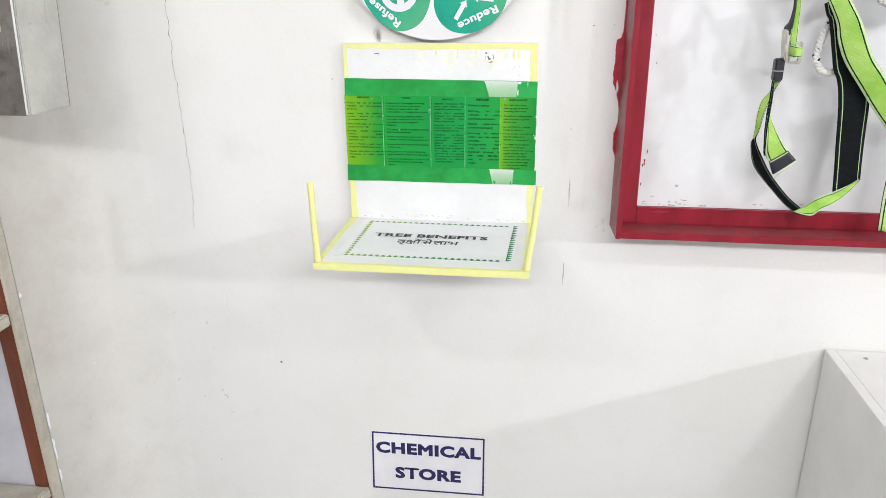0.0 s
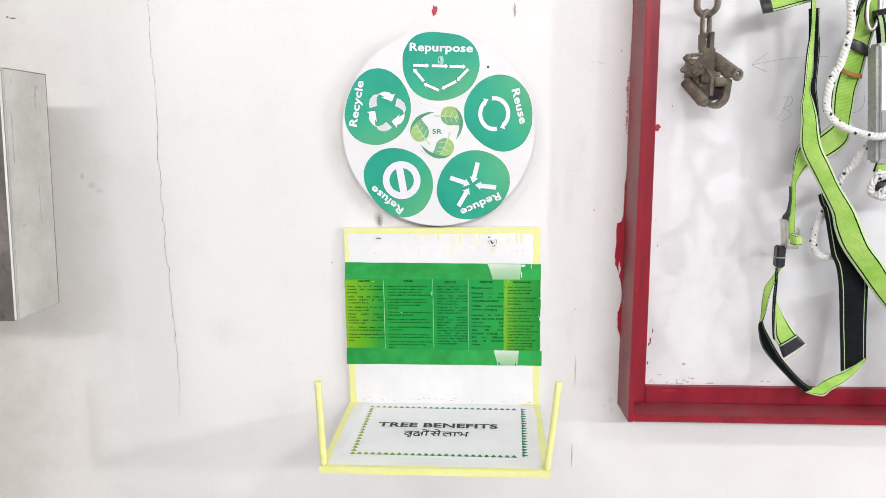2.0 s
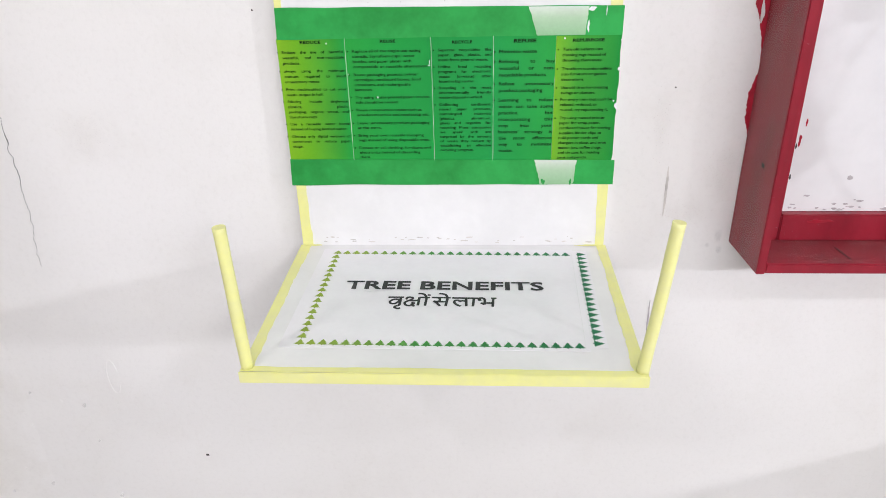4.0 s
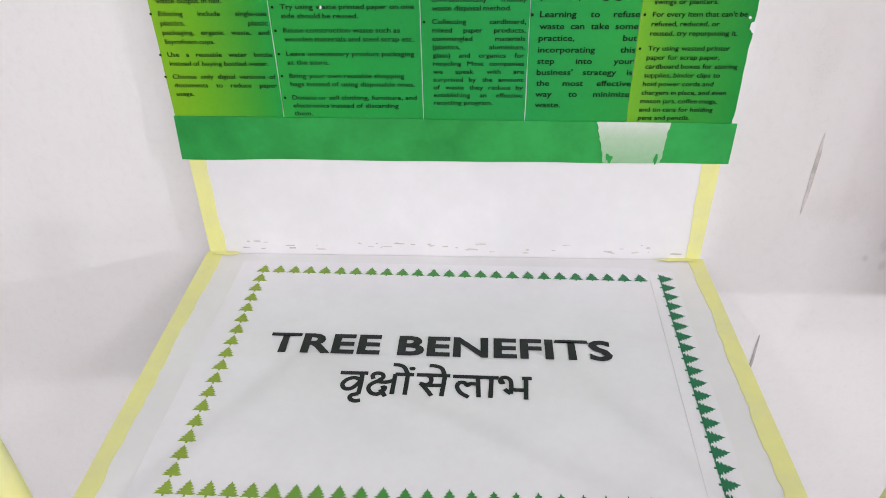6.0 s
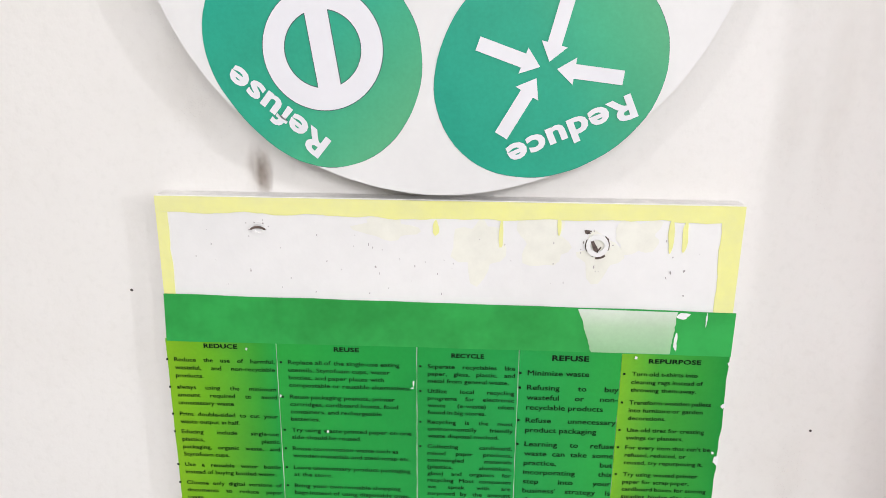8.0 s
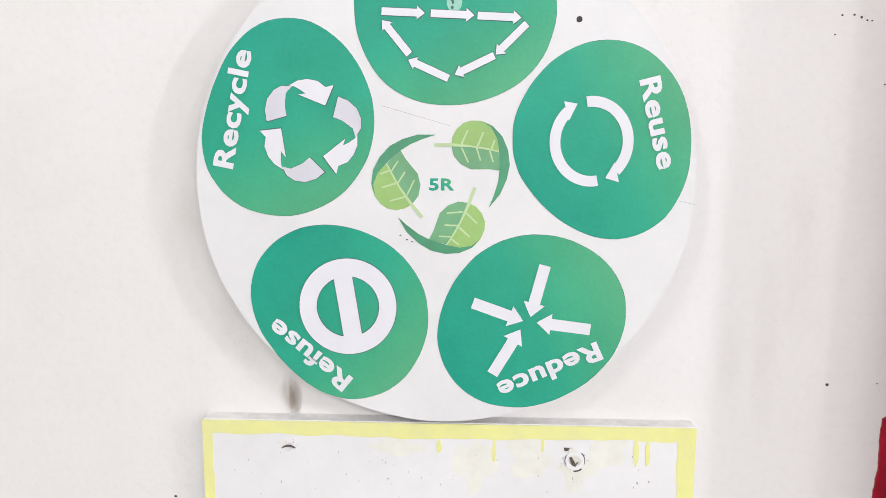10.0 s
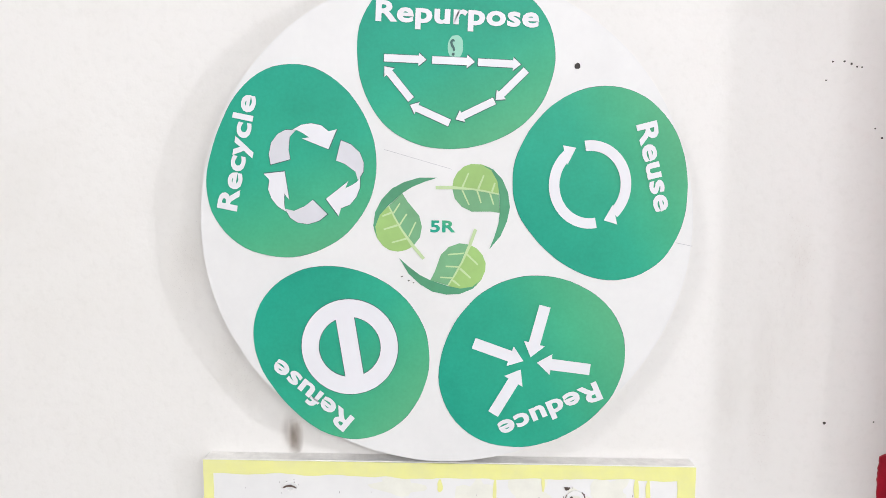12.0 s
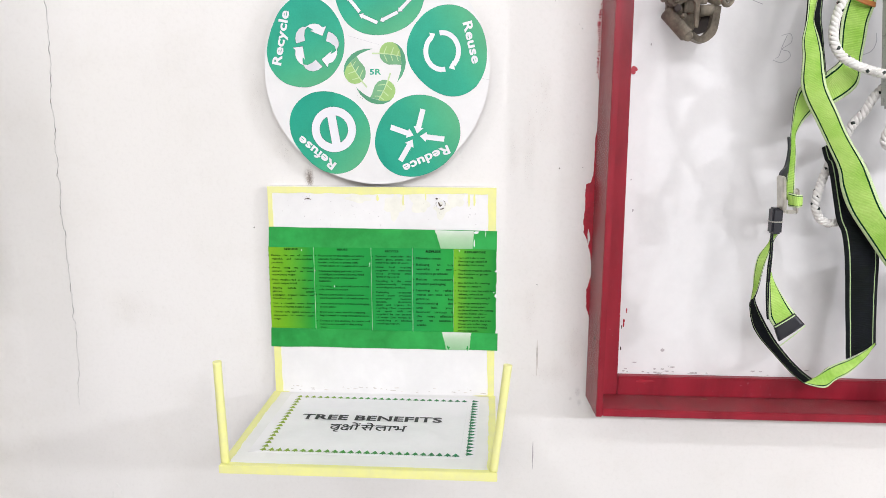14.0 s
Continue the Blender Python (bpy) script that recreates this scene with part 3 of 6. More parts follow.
part("broken_edge", band(rim_pts_in, rim_pts_out, on_plaster, -0.0012, 0.0016, True), WALL, wall_corner, "ragged plaster edge of the hole")
broken = [(-0.7640, 1.7440), (-0.7509, 1.7500), (-0.7352, 1.7640), (-0.7330, 1.7540), (-0.7252, 1.7460), (-0.7130, 1.7560), (-0.7030, 1.7733), (-0.7000, 1.7880),
          (-0.7075, 1.7840), (-0.7205, 1.7755), (-0.7337, 1.7675), (-0.7447, 1.7620), (-0.7530, 1.7530)]
part("mortar_lump", slab([(u + 0.0014 * wob(u, v, 3, 190), v + 0.0014 * wob(u, v, 6, 190)) for u, v in (tuple(p) for p in smooth_path(broken, 4))], on_plaster, -0.011, 0.0085), MORTAR, wall_corner, "crumbling grey-brown mortar lump")
for k in range(10):
    u = random.uniform(-0.730, -0.704)
    v = random.uniform(1.757, 1.779)
    r = random.uniform(0.0014, 0.0034)
    part("mortar_crumb", slab(blob(u, v, r, r * 0.9, 700 + k, 0.6, 9), on_plaster, -0.0026, random.uniform(0.0008, 0.0022)), MORTAR, wall_corner)

crack_line = []
for i in range(330):
    z = 1.95 - i * 0.0025
    x = np.interp(z, [1.132, 1.22, 1.378, 1.53, 1.729, 1.811, 2.0], [-0.449, -0.4445, -0.4475, -0.4475, -0.4435, -0.442, -0.436])
    crack_line.append((x + 0.0034 * wob(0, z, 2, 38) + 0.0026 * wob(0, z, 4, 120) + 0.0016 * wob(0, z, 5, 310), z))
half = [max(0.00005, (0.00009 + 0.0006 * max(0.0, wob(1, z, 6, 95))) * min(1.0, max(0.12, (z - 1.14) / 0.12))) for _, z in crack_line]
part("crack", band([(x - h, z) for (x, z), h in zip(crack_line, half)], [(x + h, z) for (x, z), h in zip(crack_line, half)], on_wall(0.0), 0.0, 0.0003),
     CRACK, wall_back, "thin wandering hairline crack")

setting(part("wall_left", block(-0.90, -0.7020, -0.174, -0.1505, 0, 1.8995, 0.002), CREAM), "narrow grubby cream pier beside the niche")
setting(part("wall_left_upper", block(-0.90, -0.7020, -0.75, -0.1505, 1.90, 2.8), WALL), "plain plaster wall over the niche")
setting(part("wall_left_near", block(-0.90, -0.7005, -0.80, -0.70, 0, 1.90), WALL), "plain plaster end of the niche wall")
setting(part("wall_far_left", block(-3.4, -3.2, -3.6, 0.2, 0, 2.8), ROOM), "plain painted wall far along the room")
setting(part("wall_behind", block(-3.2, -0.90, -0.146, 0.2, 0, 2.8), ROOM), "plain wall behind the niche")
setting(part("wall_right", block(4.6, 4.8, -3.6, 0.2, 0, 2.8), ROOM), "plain painted wall far along the room")
setting(part("wall_front", block(-3.4, 4.8, -3.8, -3.6, 0, 2.8), ROOM), "plain painted wall behind the camera")
setting(part("floor", block(-3.4, 4.8, -3.8, 0.2, -0.1, 0), FLOOR), "pale grey worn cement floor")
setting(part("ceiling", block(-3.4, 4.8, -3.8, 0.2, 2.8, 2.9), ROOM), "plain white ceiling")


def mark(name, outline, material, label="", lift=0.0, thick=0.0005, parent=None):
    return part(name, slab(outline, on_plaster, lift, thick), material, parent or wall_back, label)


mark("smudge", blob(0.2125, 1.212, 0.0013, 0.022, 31, 0.35), DUST, "grey vertical smear")
for k, (x, z, rx, rz) in enumerate([(-0.4310, 0.7815, 0.0035, 0.0007), (-0.4265, 0.7775, 0.0007, 0.0040), (-0.4190, 0.7440, 0.0060, 0.0008)]):
    mark("plaster_flaw", blob(x, z, rx, rz, 250 + k, 0.5, 14), SMUDGE if k < 2 else CHALK, "small broken flaw in the plaster", thick=0.0008)
ridge_in, ridge_out = arc(-0.4035, 0.980, 0.0062, 0.0230, 20, 330, 40), arc(-0.4035, 0.980, 0.0072, 0.0242, 20, 330, 40)
part("plaster_ridge", band(ridge_in, ridge_out, on_wall(0.0), 0.0, 0.0006), WALL, wall_back, "low oval ridge in the plaster")
mark("smudge", blob(0.2095, 1.07, 0.0009, 0.02, 32, 0.4), SMUDGE, "thin grey scratch")
for k, (x, z, rx, rz) in enumerate([(-0.0975, 1.4585, 0.0062, 0.0135), (-0.0990, 1.4640, 0.0085, 0.0190), (-0.0965, 1.4530, 0.0050, 0.0065)]):
    mark("rub_mark", blob(x, z, rx, rz, 330 + k, 0.15, 28), BROWNDUST, "brown dusty rub mark", lift=0.0002 * k, thick=0.0001)
for k, (x, z, rx, rz) in enumerate([(-0.140, 1.512, 0.020, 0.030), (-0.122, 1.492, 0.016, 0.018), (-0.165, 1.565, 0.020, 0.040), (0.196, 1.505, 0.012, 0.075), (0.176, 1.49, 0.010, 0.045), (0.212, 1.56, 0.014, 0.06),
                                    (0.262, 1.235, 0.026, 0.035), (0.235, 1.19, 0.030, 0.018), (0.20, 1.28, 0.012, 0.05), (-0.36, 1.27, 0.05, 0.04), (-0.59, 1.60, 0.04, 0.03)]):
    mark("faint_stain", blob(x, z, rx, rz, 350 + k, 0.25, 28), FAINTDUST, "faint brown stain", lift=0.0002, thick=0.0001)
for k, (x, z, rx, rz) in enumerate([(0.2700, 1.1640, 0.0050, 0.0085), (0.2725, 1.1500, 0.0040, 0.0060), (0.2600, 1.1545, 0.0030, 0.0040)]):
    mark("rub_mark", blob(x, z, rx, rz, 380 + k, 0.3, 20), GREYRUB, "grey finger marks beside the case", lift=0.0002, thick=0.0001)
for k, (x, z, rx, rz) in enumerate([(-0.5735, 1.532, 0.004, 0.008), (-0.560, 1.517, 0.010, 0.007), (-0.548, 1.508, 0.008, 0.006)]):
    mark("grey_rub", blob(x, z, rx, rz, 370 + k, 0.25, 24), GREYRUB, "faint grey rub mark", lift=0.0004, thick=0.0001)
mark("smudge", blob(0.113, 1.771, 0.002, 0.010, 34, 0.4), SMUDGE, "grey scratch")
mark("paint_drop", blob(-0.005, 1.772, 0.0036, 0.008, 35, 0.6), SMEAR, "small red paint drop")
for k, (x, z, r) in enumerate([(-0.177, 1.391, 0.0009), (0.21, 1.316, 0.0008), (-0.31, 0.863, 0.002), (0.2698, 1.71, 0.0010), (0.228, 1.6948, 0.0006), (0.2349, 1.695, 0.0007), (0.2391, 1.6936, 0.0007),
                               (0.2424, 1.6919, 0.0006), (0.2452, 1.6916, 0.0005), (0.2246, 1.6839, 0.0005), (0.2553, 1.6555, 0.0005), (0.2597, 1.65, 0.0006), (0.2359, 1.4735, 0.0010), (0.2662, 1.4746, 0.0005)]):
    mark("speck", blob(x, z, r, r * 0.9, 40 + k, 0.3, 12), DIRT, thick=0.0002)
for k in range(30):
    x, z = random.uniform(-0.70, -0.42), random.uniform(0.55, 0.97)
    r = random.uniform(0.0010, 0.0032)
    mark("plaster_flake", blob(x, z, r * random.uniform(0.5, 1.1), r, 60 + k, 0.6, 12), CHALK if k % 3 else WALL, thick=random.uniform(0.0010, 0.0026))
for k, (z, h) in enumerate([(1.045, 0.004), (0.80, 0.018), (0.74, 0.022), (0.68, 0.014), (0.61, 0.012)]):
    mark("plaster_chip", blob(UEND + 0.002, z, 0.0022, h, 135 + k, 0.5, 14), PAPER, "white chip on the arris", thick=0.001)
for x, z, rx, rz, sd in ((-0.6525, 1.7732, 0.0016, 0.0010, 120), (-0.6465, 1.7720, 0.0042, 0.0009, 121), (-0.6835, 1.7932, 0.0007, 0.0006, 122), (-0.683, 1.786, 0.0005, 0.003, 123), (-0.6735, 1.7875, 0.0006, 0.0005, 124)):
    mark("scuff", blob(x, z, rx, rz, sd, 0.4, 14), DIRT if sd < 122 else SMUDGE, "short dark scuff", thick=0.0002)

# ---- shelved niche in the side wall ----
niche = thing("niche_shelves", (-0.80, -0.45, 0.0), "cream shelves in a wall niche lined with red-brown wood", "shelves")
part("edge_strip", block(-0.7068, -0.7008, -0.1765, -0.1725, 0.02, 1.76, 0.001), PALEWOOD, niche, "bare pale wooden edge strip")
part("upright", block(-0.7330, -0.7072, -0.1790, -0.1725, 0.02, 1.76, 0.0015), WOODRED, niche, "red-brown painted upright")
part("patch", slab(blob(-0.7125, 1.145, 0.0050, 0.034, 141, 0.25, 24), on_wall(-0.1790), 0.0, 0.0006), ORANGEWOOD, niche, "worn paler patch on the upright")
part("lining", block(-0.900, -0.7340, -0.1765, -0.1725, 0.02, 1.76), PANEL, niche, "white side lining")
part("back_lining", block(-0.904, -0.9005, -0.70, -0.1725, 0.02, 1.76), PANEL, niche, "white back lining")
for z0, z1 in ((1.003, 1.0250), (0.655, 0.677), (0.30, 0.322)):
    part("shelf", block(-0.8995, -0.7020, -0.698, -0.1795, z0, z1, 0.003), CREAM, niche, "grubby cream shelf slab")

# ---- round sign ----
DY, CX, CZ, CR = -0.0205, -0.002, 1.5980, 0.1447
disc_plane = on_wall(DY)
round_sign = thing("round_sign", (CX, -0.012, CZ - CR), "round white board with five green paper circles of waste advice", "sign")
rim_pts = [(CX + (CR + 0.0006 * wob(math.cos(a), math.sin(a), 1, 3)) * math.cos(a), CZ + (CR + 0.0006 * wob(math.cos(a), math.sin(a), 2, 3)) * math.sin(a))
           for a in (2 * math.pi * i / 120 for i in range(120))]
part("disc", slab(rim_pts, on_wall(-0.0170), 0.0, 0.0035), DISC, round_sign, "white painted round board")
part("spacer", block(CX - 0.03, CX + 0.03, -0.0169, -0.0002, CZ - 0.03, CZ + 0.03, 0.001), DISC, round_sign, "hidden wooden spacer behind the board")


def sticker(cx, cz, r0, wave, material, label):
    """A hand-cut paper circle: its radius swells by second, third and fourth harmonics."""
    pts = []
    for i in range(72):
        a = 2 * math.pi * i / 72
        r = r0 * (1 + sum(wave[2 * k] * math.cos((k + 2) * a) + wave[2 * k + 1] * math.sin((k + 2) * a) for k in range(3)))
        r *= 1 + 0.006 * wob(math.cos(a), math.sin(a), cx * 90, 5)
        pts.append((cx + r * math.cos(a), cz + r * math.sin(a)))
    ob = part("paper_circle", slab(pts, disc_plane, 0.0, 0.0004), material, round_sign, label)
    # Dark teal rim below the paper puts its edge shadow into the colour.
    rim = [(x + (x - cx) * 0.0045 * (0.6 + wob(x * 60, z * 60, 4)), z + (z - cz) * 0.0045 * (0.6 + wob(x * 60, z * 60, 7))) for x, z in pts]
    part("cut_edge", slab(rim, disc_plane, 0.0, 0.0002), LINEINK, ob, "dark rim drawn in as the cut edge's shadow")
    return ob


def caption(host, text, start, end, cap, bold=0.034):
    bm = bmesh.new()
    length = math.dist(start, end)
    write(bm, text, start, cap / 0.73, disc_plane, 0.0009, angle=math.degrees(math.atan2(end[1] - start[1], end[0] - start[0])), bold=bold, width=length)
    part("caption", bm, WHITEINK, host, "bold white word " + text)


def inked(host, name, outlines, material, grown=None):
    """White printed shapes with a thin dark outline under them."""
    for k, pts in enumerate(outlines):
        ob = part(name, slab(pts, disc_plane, 0.0007, 0.0002), material, host)
        if grown:
            part("outline", slab(grown[k], disc_plane, 0.0004, 0.0002), LINEINK, ob)


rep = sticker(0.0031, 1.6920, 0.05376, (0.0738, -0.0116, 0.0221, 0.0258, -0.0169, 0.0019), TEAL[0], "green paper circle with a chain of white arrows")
caption(rep, "Repurpose", (-0.0420, 1.7146), (0.0514, 1.7108), 0.0116)
chain = [((-0.0371, 1.6935), (-0.0127, 1.6924)), ((-0.0094, 1.6923), (0.0151, 1.6912)), ((0.0169, 1.6910), (0.0415, 1.6898)), ((0.0446, 1.6866), (0.0273, 1.6697)),
         ((0.0266, 1.6692), (0.0043, 1.6586)), ((0.0008, 1.6565), (-0.0221, 1.6668)), ((-0.0215, 1.6699), (-0.0369, 1.6886))]
inked(rep, "arrow", [arrow(a, b, 0.0042, 0.0075, 0.0045) for a, b in chain], WHITEINK, grown=[arrow(a, b, 0.0042, 0.0075, 0.0045, 0.00035) for a, b in chain])
part("halo", slab(blob(0.0038, 1.6998, 0.0046, 0.0066, 17, 0.10, 24), disc_plane, 0.0004, 0.0001), HALO, rep, "pale printed halo")
qm = bmesh.new()
write(qm, "?", (0.0008, 1.6948), 0.0132, disc_plane, 0.0008, mirror=True, bold=0.005)
part("question_mark", qm, LINEINK, rep, "mirrored dark question mark")

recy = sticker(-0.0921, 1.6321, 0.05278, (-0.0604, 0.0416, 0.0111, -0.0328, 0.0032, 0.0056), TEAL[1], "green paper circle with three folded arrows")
caption(recy, "Recycle", (-0.1252, 1.6045), (-0.1118, 1.6716), 0.0118)


def spun(points, k, cx, cz, ox, oy, p):
    a = radians(-120 * k)
    out = []
    for x, y in points:
        u, v = (x - ox) * p, (oy - y) * p
        out.append((cx + u * math.cos(a) - v * math.sin(a), cz + u * math.sin(a) + v * math.cos(a)))
    return out


fold_head = [(-116, -252), (-66, -280), (-8, -289), (51, -278), (95, -243), (142, -255), (92, -140), (-64, -202), (-19, -208), (-62, -236), (-91, -249)]
fold_tail = [(-98, -249), (-134, -211), (-142, -137), (-133, -81), (-249, -49), (-258, -112), (-243, -178), (-204, -227), (-158, -251)]
for k in range(3):
    head_pts, tail_pts = spun(fold_head, k, -0.0791, 1.6272, 0, 0, 0.0001), spun(fold_tail, k, -0.0791, 1.6272, 0, 0, 0.0001)
    folded = part("folded_arrow", slab(head_pts, disc_plane, 0.0007, 0.0002), WHITEINK, recy)
    part("arrow_fold", slab(tail_pts, disc_plane, 0.0007, 0.00015), GREYINK, folded, "greyer fold of the arrow")
    for pts in (head_pts, tail_pts):
        mx, mz = sum(p[0] for p in pts) / len(pts), sum(p[1] for p in pts) / len(pts)
        part("outline", slab([(mx + (x - mx) * 1.045, mz + (z - mz) * 1.045) for x, z in pts], disc_plane, 0.0004, 0.00015), LINEINK, folded)

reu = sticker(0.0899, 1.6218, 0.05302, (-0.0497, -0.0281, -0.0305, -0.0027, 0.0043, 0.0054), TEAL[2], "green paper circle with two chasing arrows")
caption(reu, "Reuse", (0.1086, 1.6557), (0.1213, 1.6053), 0.0117)
for a0, a1, hd in ((99, -47, ((0.0961, 1.6098), (0.0911, 1.6007), (0.0990, 1.5984))), (281, 131, ((0.0665, 1.6440), (0.0741, 1.6426), (0.0694, 1.6330)))):
    turn_in, turn_out = arc(0.0826, 1.6214, 0.0177, 0.0195, a0, a1), arc(0.0826, 1.6214, 0.0238, 0.0256, a0, a1)
    bent = part("curved_arrow", band(turn_in, turn_out, disc_plane, 0.0007, 0.0002), WHITEINK, reu)
    part("arrow_head", slab(hd, disc_plane, 0.0007, 0.00022), WHITEINK, bent)

ref = sticker(-0.0628, 1.5207, 0.05226, (0.0011, -0.0713, -0.0062, 0.0257, 0.0024, 0.0005), TEAL[3], "green paper circle with a barred ring")
caption(ref, "Refuse", (-0.0558, 1.4793), (-0.1013, 1.5162), 0.0113)
ring = part("barred_ring", band(arc(-0.0583, 1.5236, 0.0187, 0.0184, 0, 354, 59), arc(-0.0583, 1.5236, 0.0290, 0.0290, 0, 354, 59), disc_plane, 0.0007, 0.0002, True), WHITEINK, ref)
part("outline", band(arc(-0.0583, 1.5236, 0.0183, 0.0180, 0, 354, 59), arc(-0.0583, 1.5236, 0.0294, 0.0294, 0, 354, 59), disc_plane, 0.0004, 0.0002, True), LINEINK, ring)
c9, s9 = math.cos(radians(99)), math.sin(radians(99))
bar = lambda w, h: [(-0.0583 + x * s9 + y * c9, 1.5237 - x * c9 + y * s9) for x, y in ((-w, -h), (w, -h), (w, h), (-w, h))]
part("cross_bar", slab(bar(0.0055, 0.0205), disc_plane, 0.0007, 0.00022), WHITEINK, ring)
part("outline", slab(bar(0.0059, 0.0195), disc_plane, 0.0004, 0.00021), LINEINK, ring)

red_c = sticker(0.0500, 1.5153, 0.05349, (0.0277, 0.0622, 0.0156, -0.0051, -0.0015, 0.0055), TEAL[4], "green paper circle with four inward arrows")
caption(red_c, "Reduce", (0.0893, 1.5041), (0.0302, 1.4774), 0.0114)
inward = [((0.0580, 1.5496), (0.0500, 1.5187)), ((0.0160, 1.5268), (0.0458, 1.5163)), ((0.0281, 1.4835), (0.0443, 1.5111)), ((0.0854, 1.5116), (0.0538, 1.5154))]
inked(red_c, "arrow", [arrow(a, b, 0.0068, 0.0128, 0.0085) for a, b in inward], WHITEINK)

# three leaves that chase each other round the middle
leaf_up = [(808, 134), (811, 117), (820, 101), (834, 89), (850, 84), (872, 85), (890, 92), (902, 108), (908, 128), (909, 149), (880, 141), (850, 137)]
leaf_low = [(808, 136), (850, 139), (880, 143), (909, 151), (911, 190), (890, 187), (868, 187), (850, 187), (828, 176), (813, 158)]
leaf_tail = [(872, 86), (897, 96), (917, 118), (929, 146), (933, 178), (927, 208), (913, 240), (888, 270), (899, 243), (908, 214), (911, 190), (910, 150), (906, 122), (893, 98)]
stem = [(772, 131), (808, 131), (850, 136), (880, 141), (909, 148), (909, 151), (880, 145), (850, 140), (808, 138), (772, 138)]
veins = [[(828, 133), (842, 103), (845, 104), (832, 134)], [(862, 137), (875, 108), (878, 109), (867, 138)], [(892, 143), (899, 124), (902, 126), (896, 145)],
         [(832, 141), (846, 172), (843, 173), (828, 140)], [(864, 142), (872, 168), (869, 169), (860, 141)], [(892, 148), (899, 172), (896, 172), (888, 147)]]
LEAF_AT = [((0.0026, 1.6194), (0.0246, 1.5830)), ((0.0134, 1.5857), (-0.0285, 1.5774)), ((-0.0204, 1.5846), (-0.0060, 1.6250))]
for base, tip in LEAF_AT:
    span = complex(tip[0] - base[0], tip[1] - base[1]) / complex(80, -136)

    def put(pts):
        got = [complex(*base) + complex(x - 808, 134 - y) * span for x, y in pts]
        return [(g.real, g.imag) for g in got]

    leaf = part("printed_leaf", slab(put(leaf_low), disc_plane, 0.0, 0.0002), LEAFDARK, round_sign, "printed green leaf with a curling tail")
    part("leaf_half", slab(put(leaf_up), disc_plane, 0.0, 0.0002), LEAFLIGHT, leaf, "lighter lime half of the leaf")
    part("leaf_tail", slab(put(leaf_tail), disc_plane, 0.0, 0.0003), LEAFTAIL, leaf, "deep green curled tail")
    part("stem", slab(put(stem), disc_plane, 0.0002, 0.0002), LEAFRIB, leaf, "pale stem")
    for v in veins:
        part("vein", slab(put(v), disc_plane, 0.0002, 0.0002), LEAFRIB, leaf)
bm = bmesh.new()
write(bm, "5R", (-0.0102, 1.5932), 0.0095, disc_plane, 0.0003, width=0.0147, bold=0.03)
part("caption", bm, TEAL[2], round_sign, "green characters 5R")
for k, (x, z) in enumerate([(-0.027, 1.5665), (-0.023, 1.5640), (-0.02, 1.5630)]):
    part("speck", slab(blob(x, z, 0.0005, 0.0004, 150 + k, 0.5, 9), disc_plane, 0.0, 0.0002), DIRT, round_sign)
for (xa, za), (xb, zb) in (((-0.0372, 1.6412), (0.0024, 1.6299)), ((0.1332, 1.5879), (0.1431, 1.5859))):
    part("hairline", slab([(xa, za - 0.00012), (xb, zb - 0.00012), (xb, zb + 0.00012), (xa, za + 0.00012)], disc_plane, 0.0, 0.0001), PENCIL, round_sign, "faint scratched line")
part("pinhole", slab(blob(0.0738, 1.6891, 0.0017, 0.0017, 160, 0.2, 12), disc_plane, 0.0, 0.0002), DIRT, round_sign, "dark pinhole")

# ---- wall shelf with its tall back board ----
BY = -0.0125
face = on_wall(BY)
shelf = thing("wall_shelf", (0.0, -0.006, 1.152), "small white wall shelf with yellow painted edges and two rods", "shelf")
part("back_board", block(-0.1525, 0.1535, BY, 0.0, 1.150, 1.4485, 0.0008), BOARD, shelf, "white painted back board")
TOPZ = 1.160
plank = bmesh.new()
for quad in (((-0.1545, BY, 0), (0.1555, BY, 0), (0.1550, -0.2325, 0), (-0.1510, -0.2315, 0)),):
    low = [plank.verts.new((x, y, TOPZ - 0.009)) for x, y, _ in quad]
    top = [plank.verts.new((x, y, TOPZ)) for x, y, _ in quad]
    plank.faces.new(top)
    plank.faces.new(low[::-1])
    for i in range(4):
        plank.faces.new((low[i], low[(i + 1) % 4], top[(i + 1) % 4], top[i]))
bmesh.ops.bevel(plank, geom=plank.edges[:], offset=0.0008, segments=2, affect="EDGES")
part("shelf_plank", plank, BOARD, shelf, "white painted shelf plank")


def brushed(a, b, w0, w1, to3, seed, lift=0.0, n=96, amp=0.0016, thick=0.0003):
    """A painted edge band from a to b, on its left side, with an uneven inner edge."""
    a, b = Vector(a), Vector(b)
    d = (b - a).normalized()
    nrm = Vector((-d.y, d.x))
    outer, inner = [], []
    for i in range(n + 1):
        t = i / n
        p = a.lerp(b, t)
        w = w0 + (w1 - w0) * t + amp * (wob(t * 5, 0, seed) + 0.6 * wob(t * 21, 1, seed) + 0.35 * wob(t * 60, 2, seed))
        outer.append(tuple(p))
        inner.append(tuple(p + nrm * w))
    return band(inner, outer, to3, lift, thick)


part("yellow_edge", brushed((0.1535, 1.4485), (-0.1525, 1.4485), 0.0090, 0.0088, face, 3, amp=0.0018, thick=0.0005), YELLOW, shelf, "lemon yellow brushed edge")
part("yellow_edge", brushed((-0.1525, 1.4398), (-0.1525, 1.1605), 0.0068, 0.0105, face, 4), YELLOW, shelf, "lemon yellow brushed edge")
part("yellow_edge", brushed((0.1535, 1.1605), (0.1535, 1.4400), 0.0095, 0.0105, face, 5), YELLOW, shelf, "lemon yellow brushed edge")
lying = on_top(TOPZ)
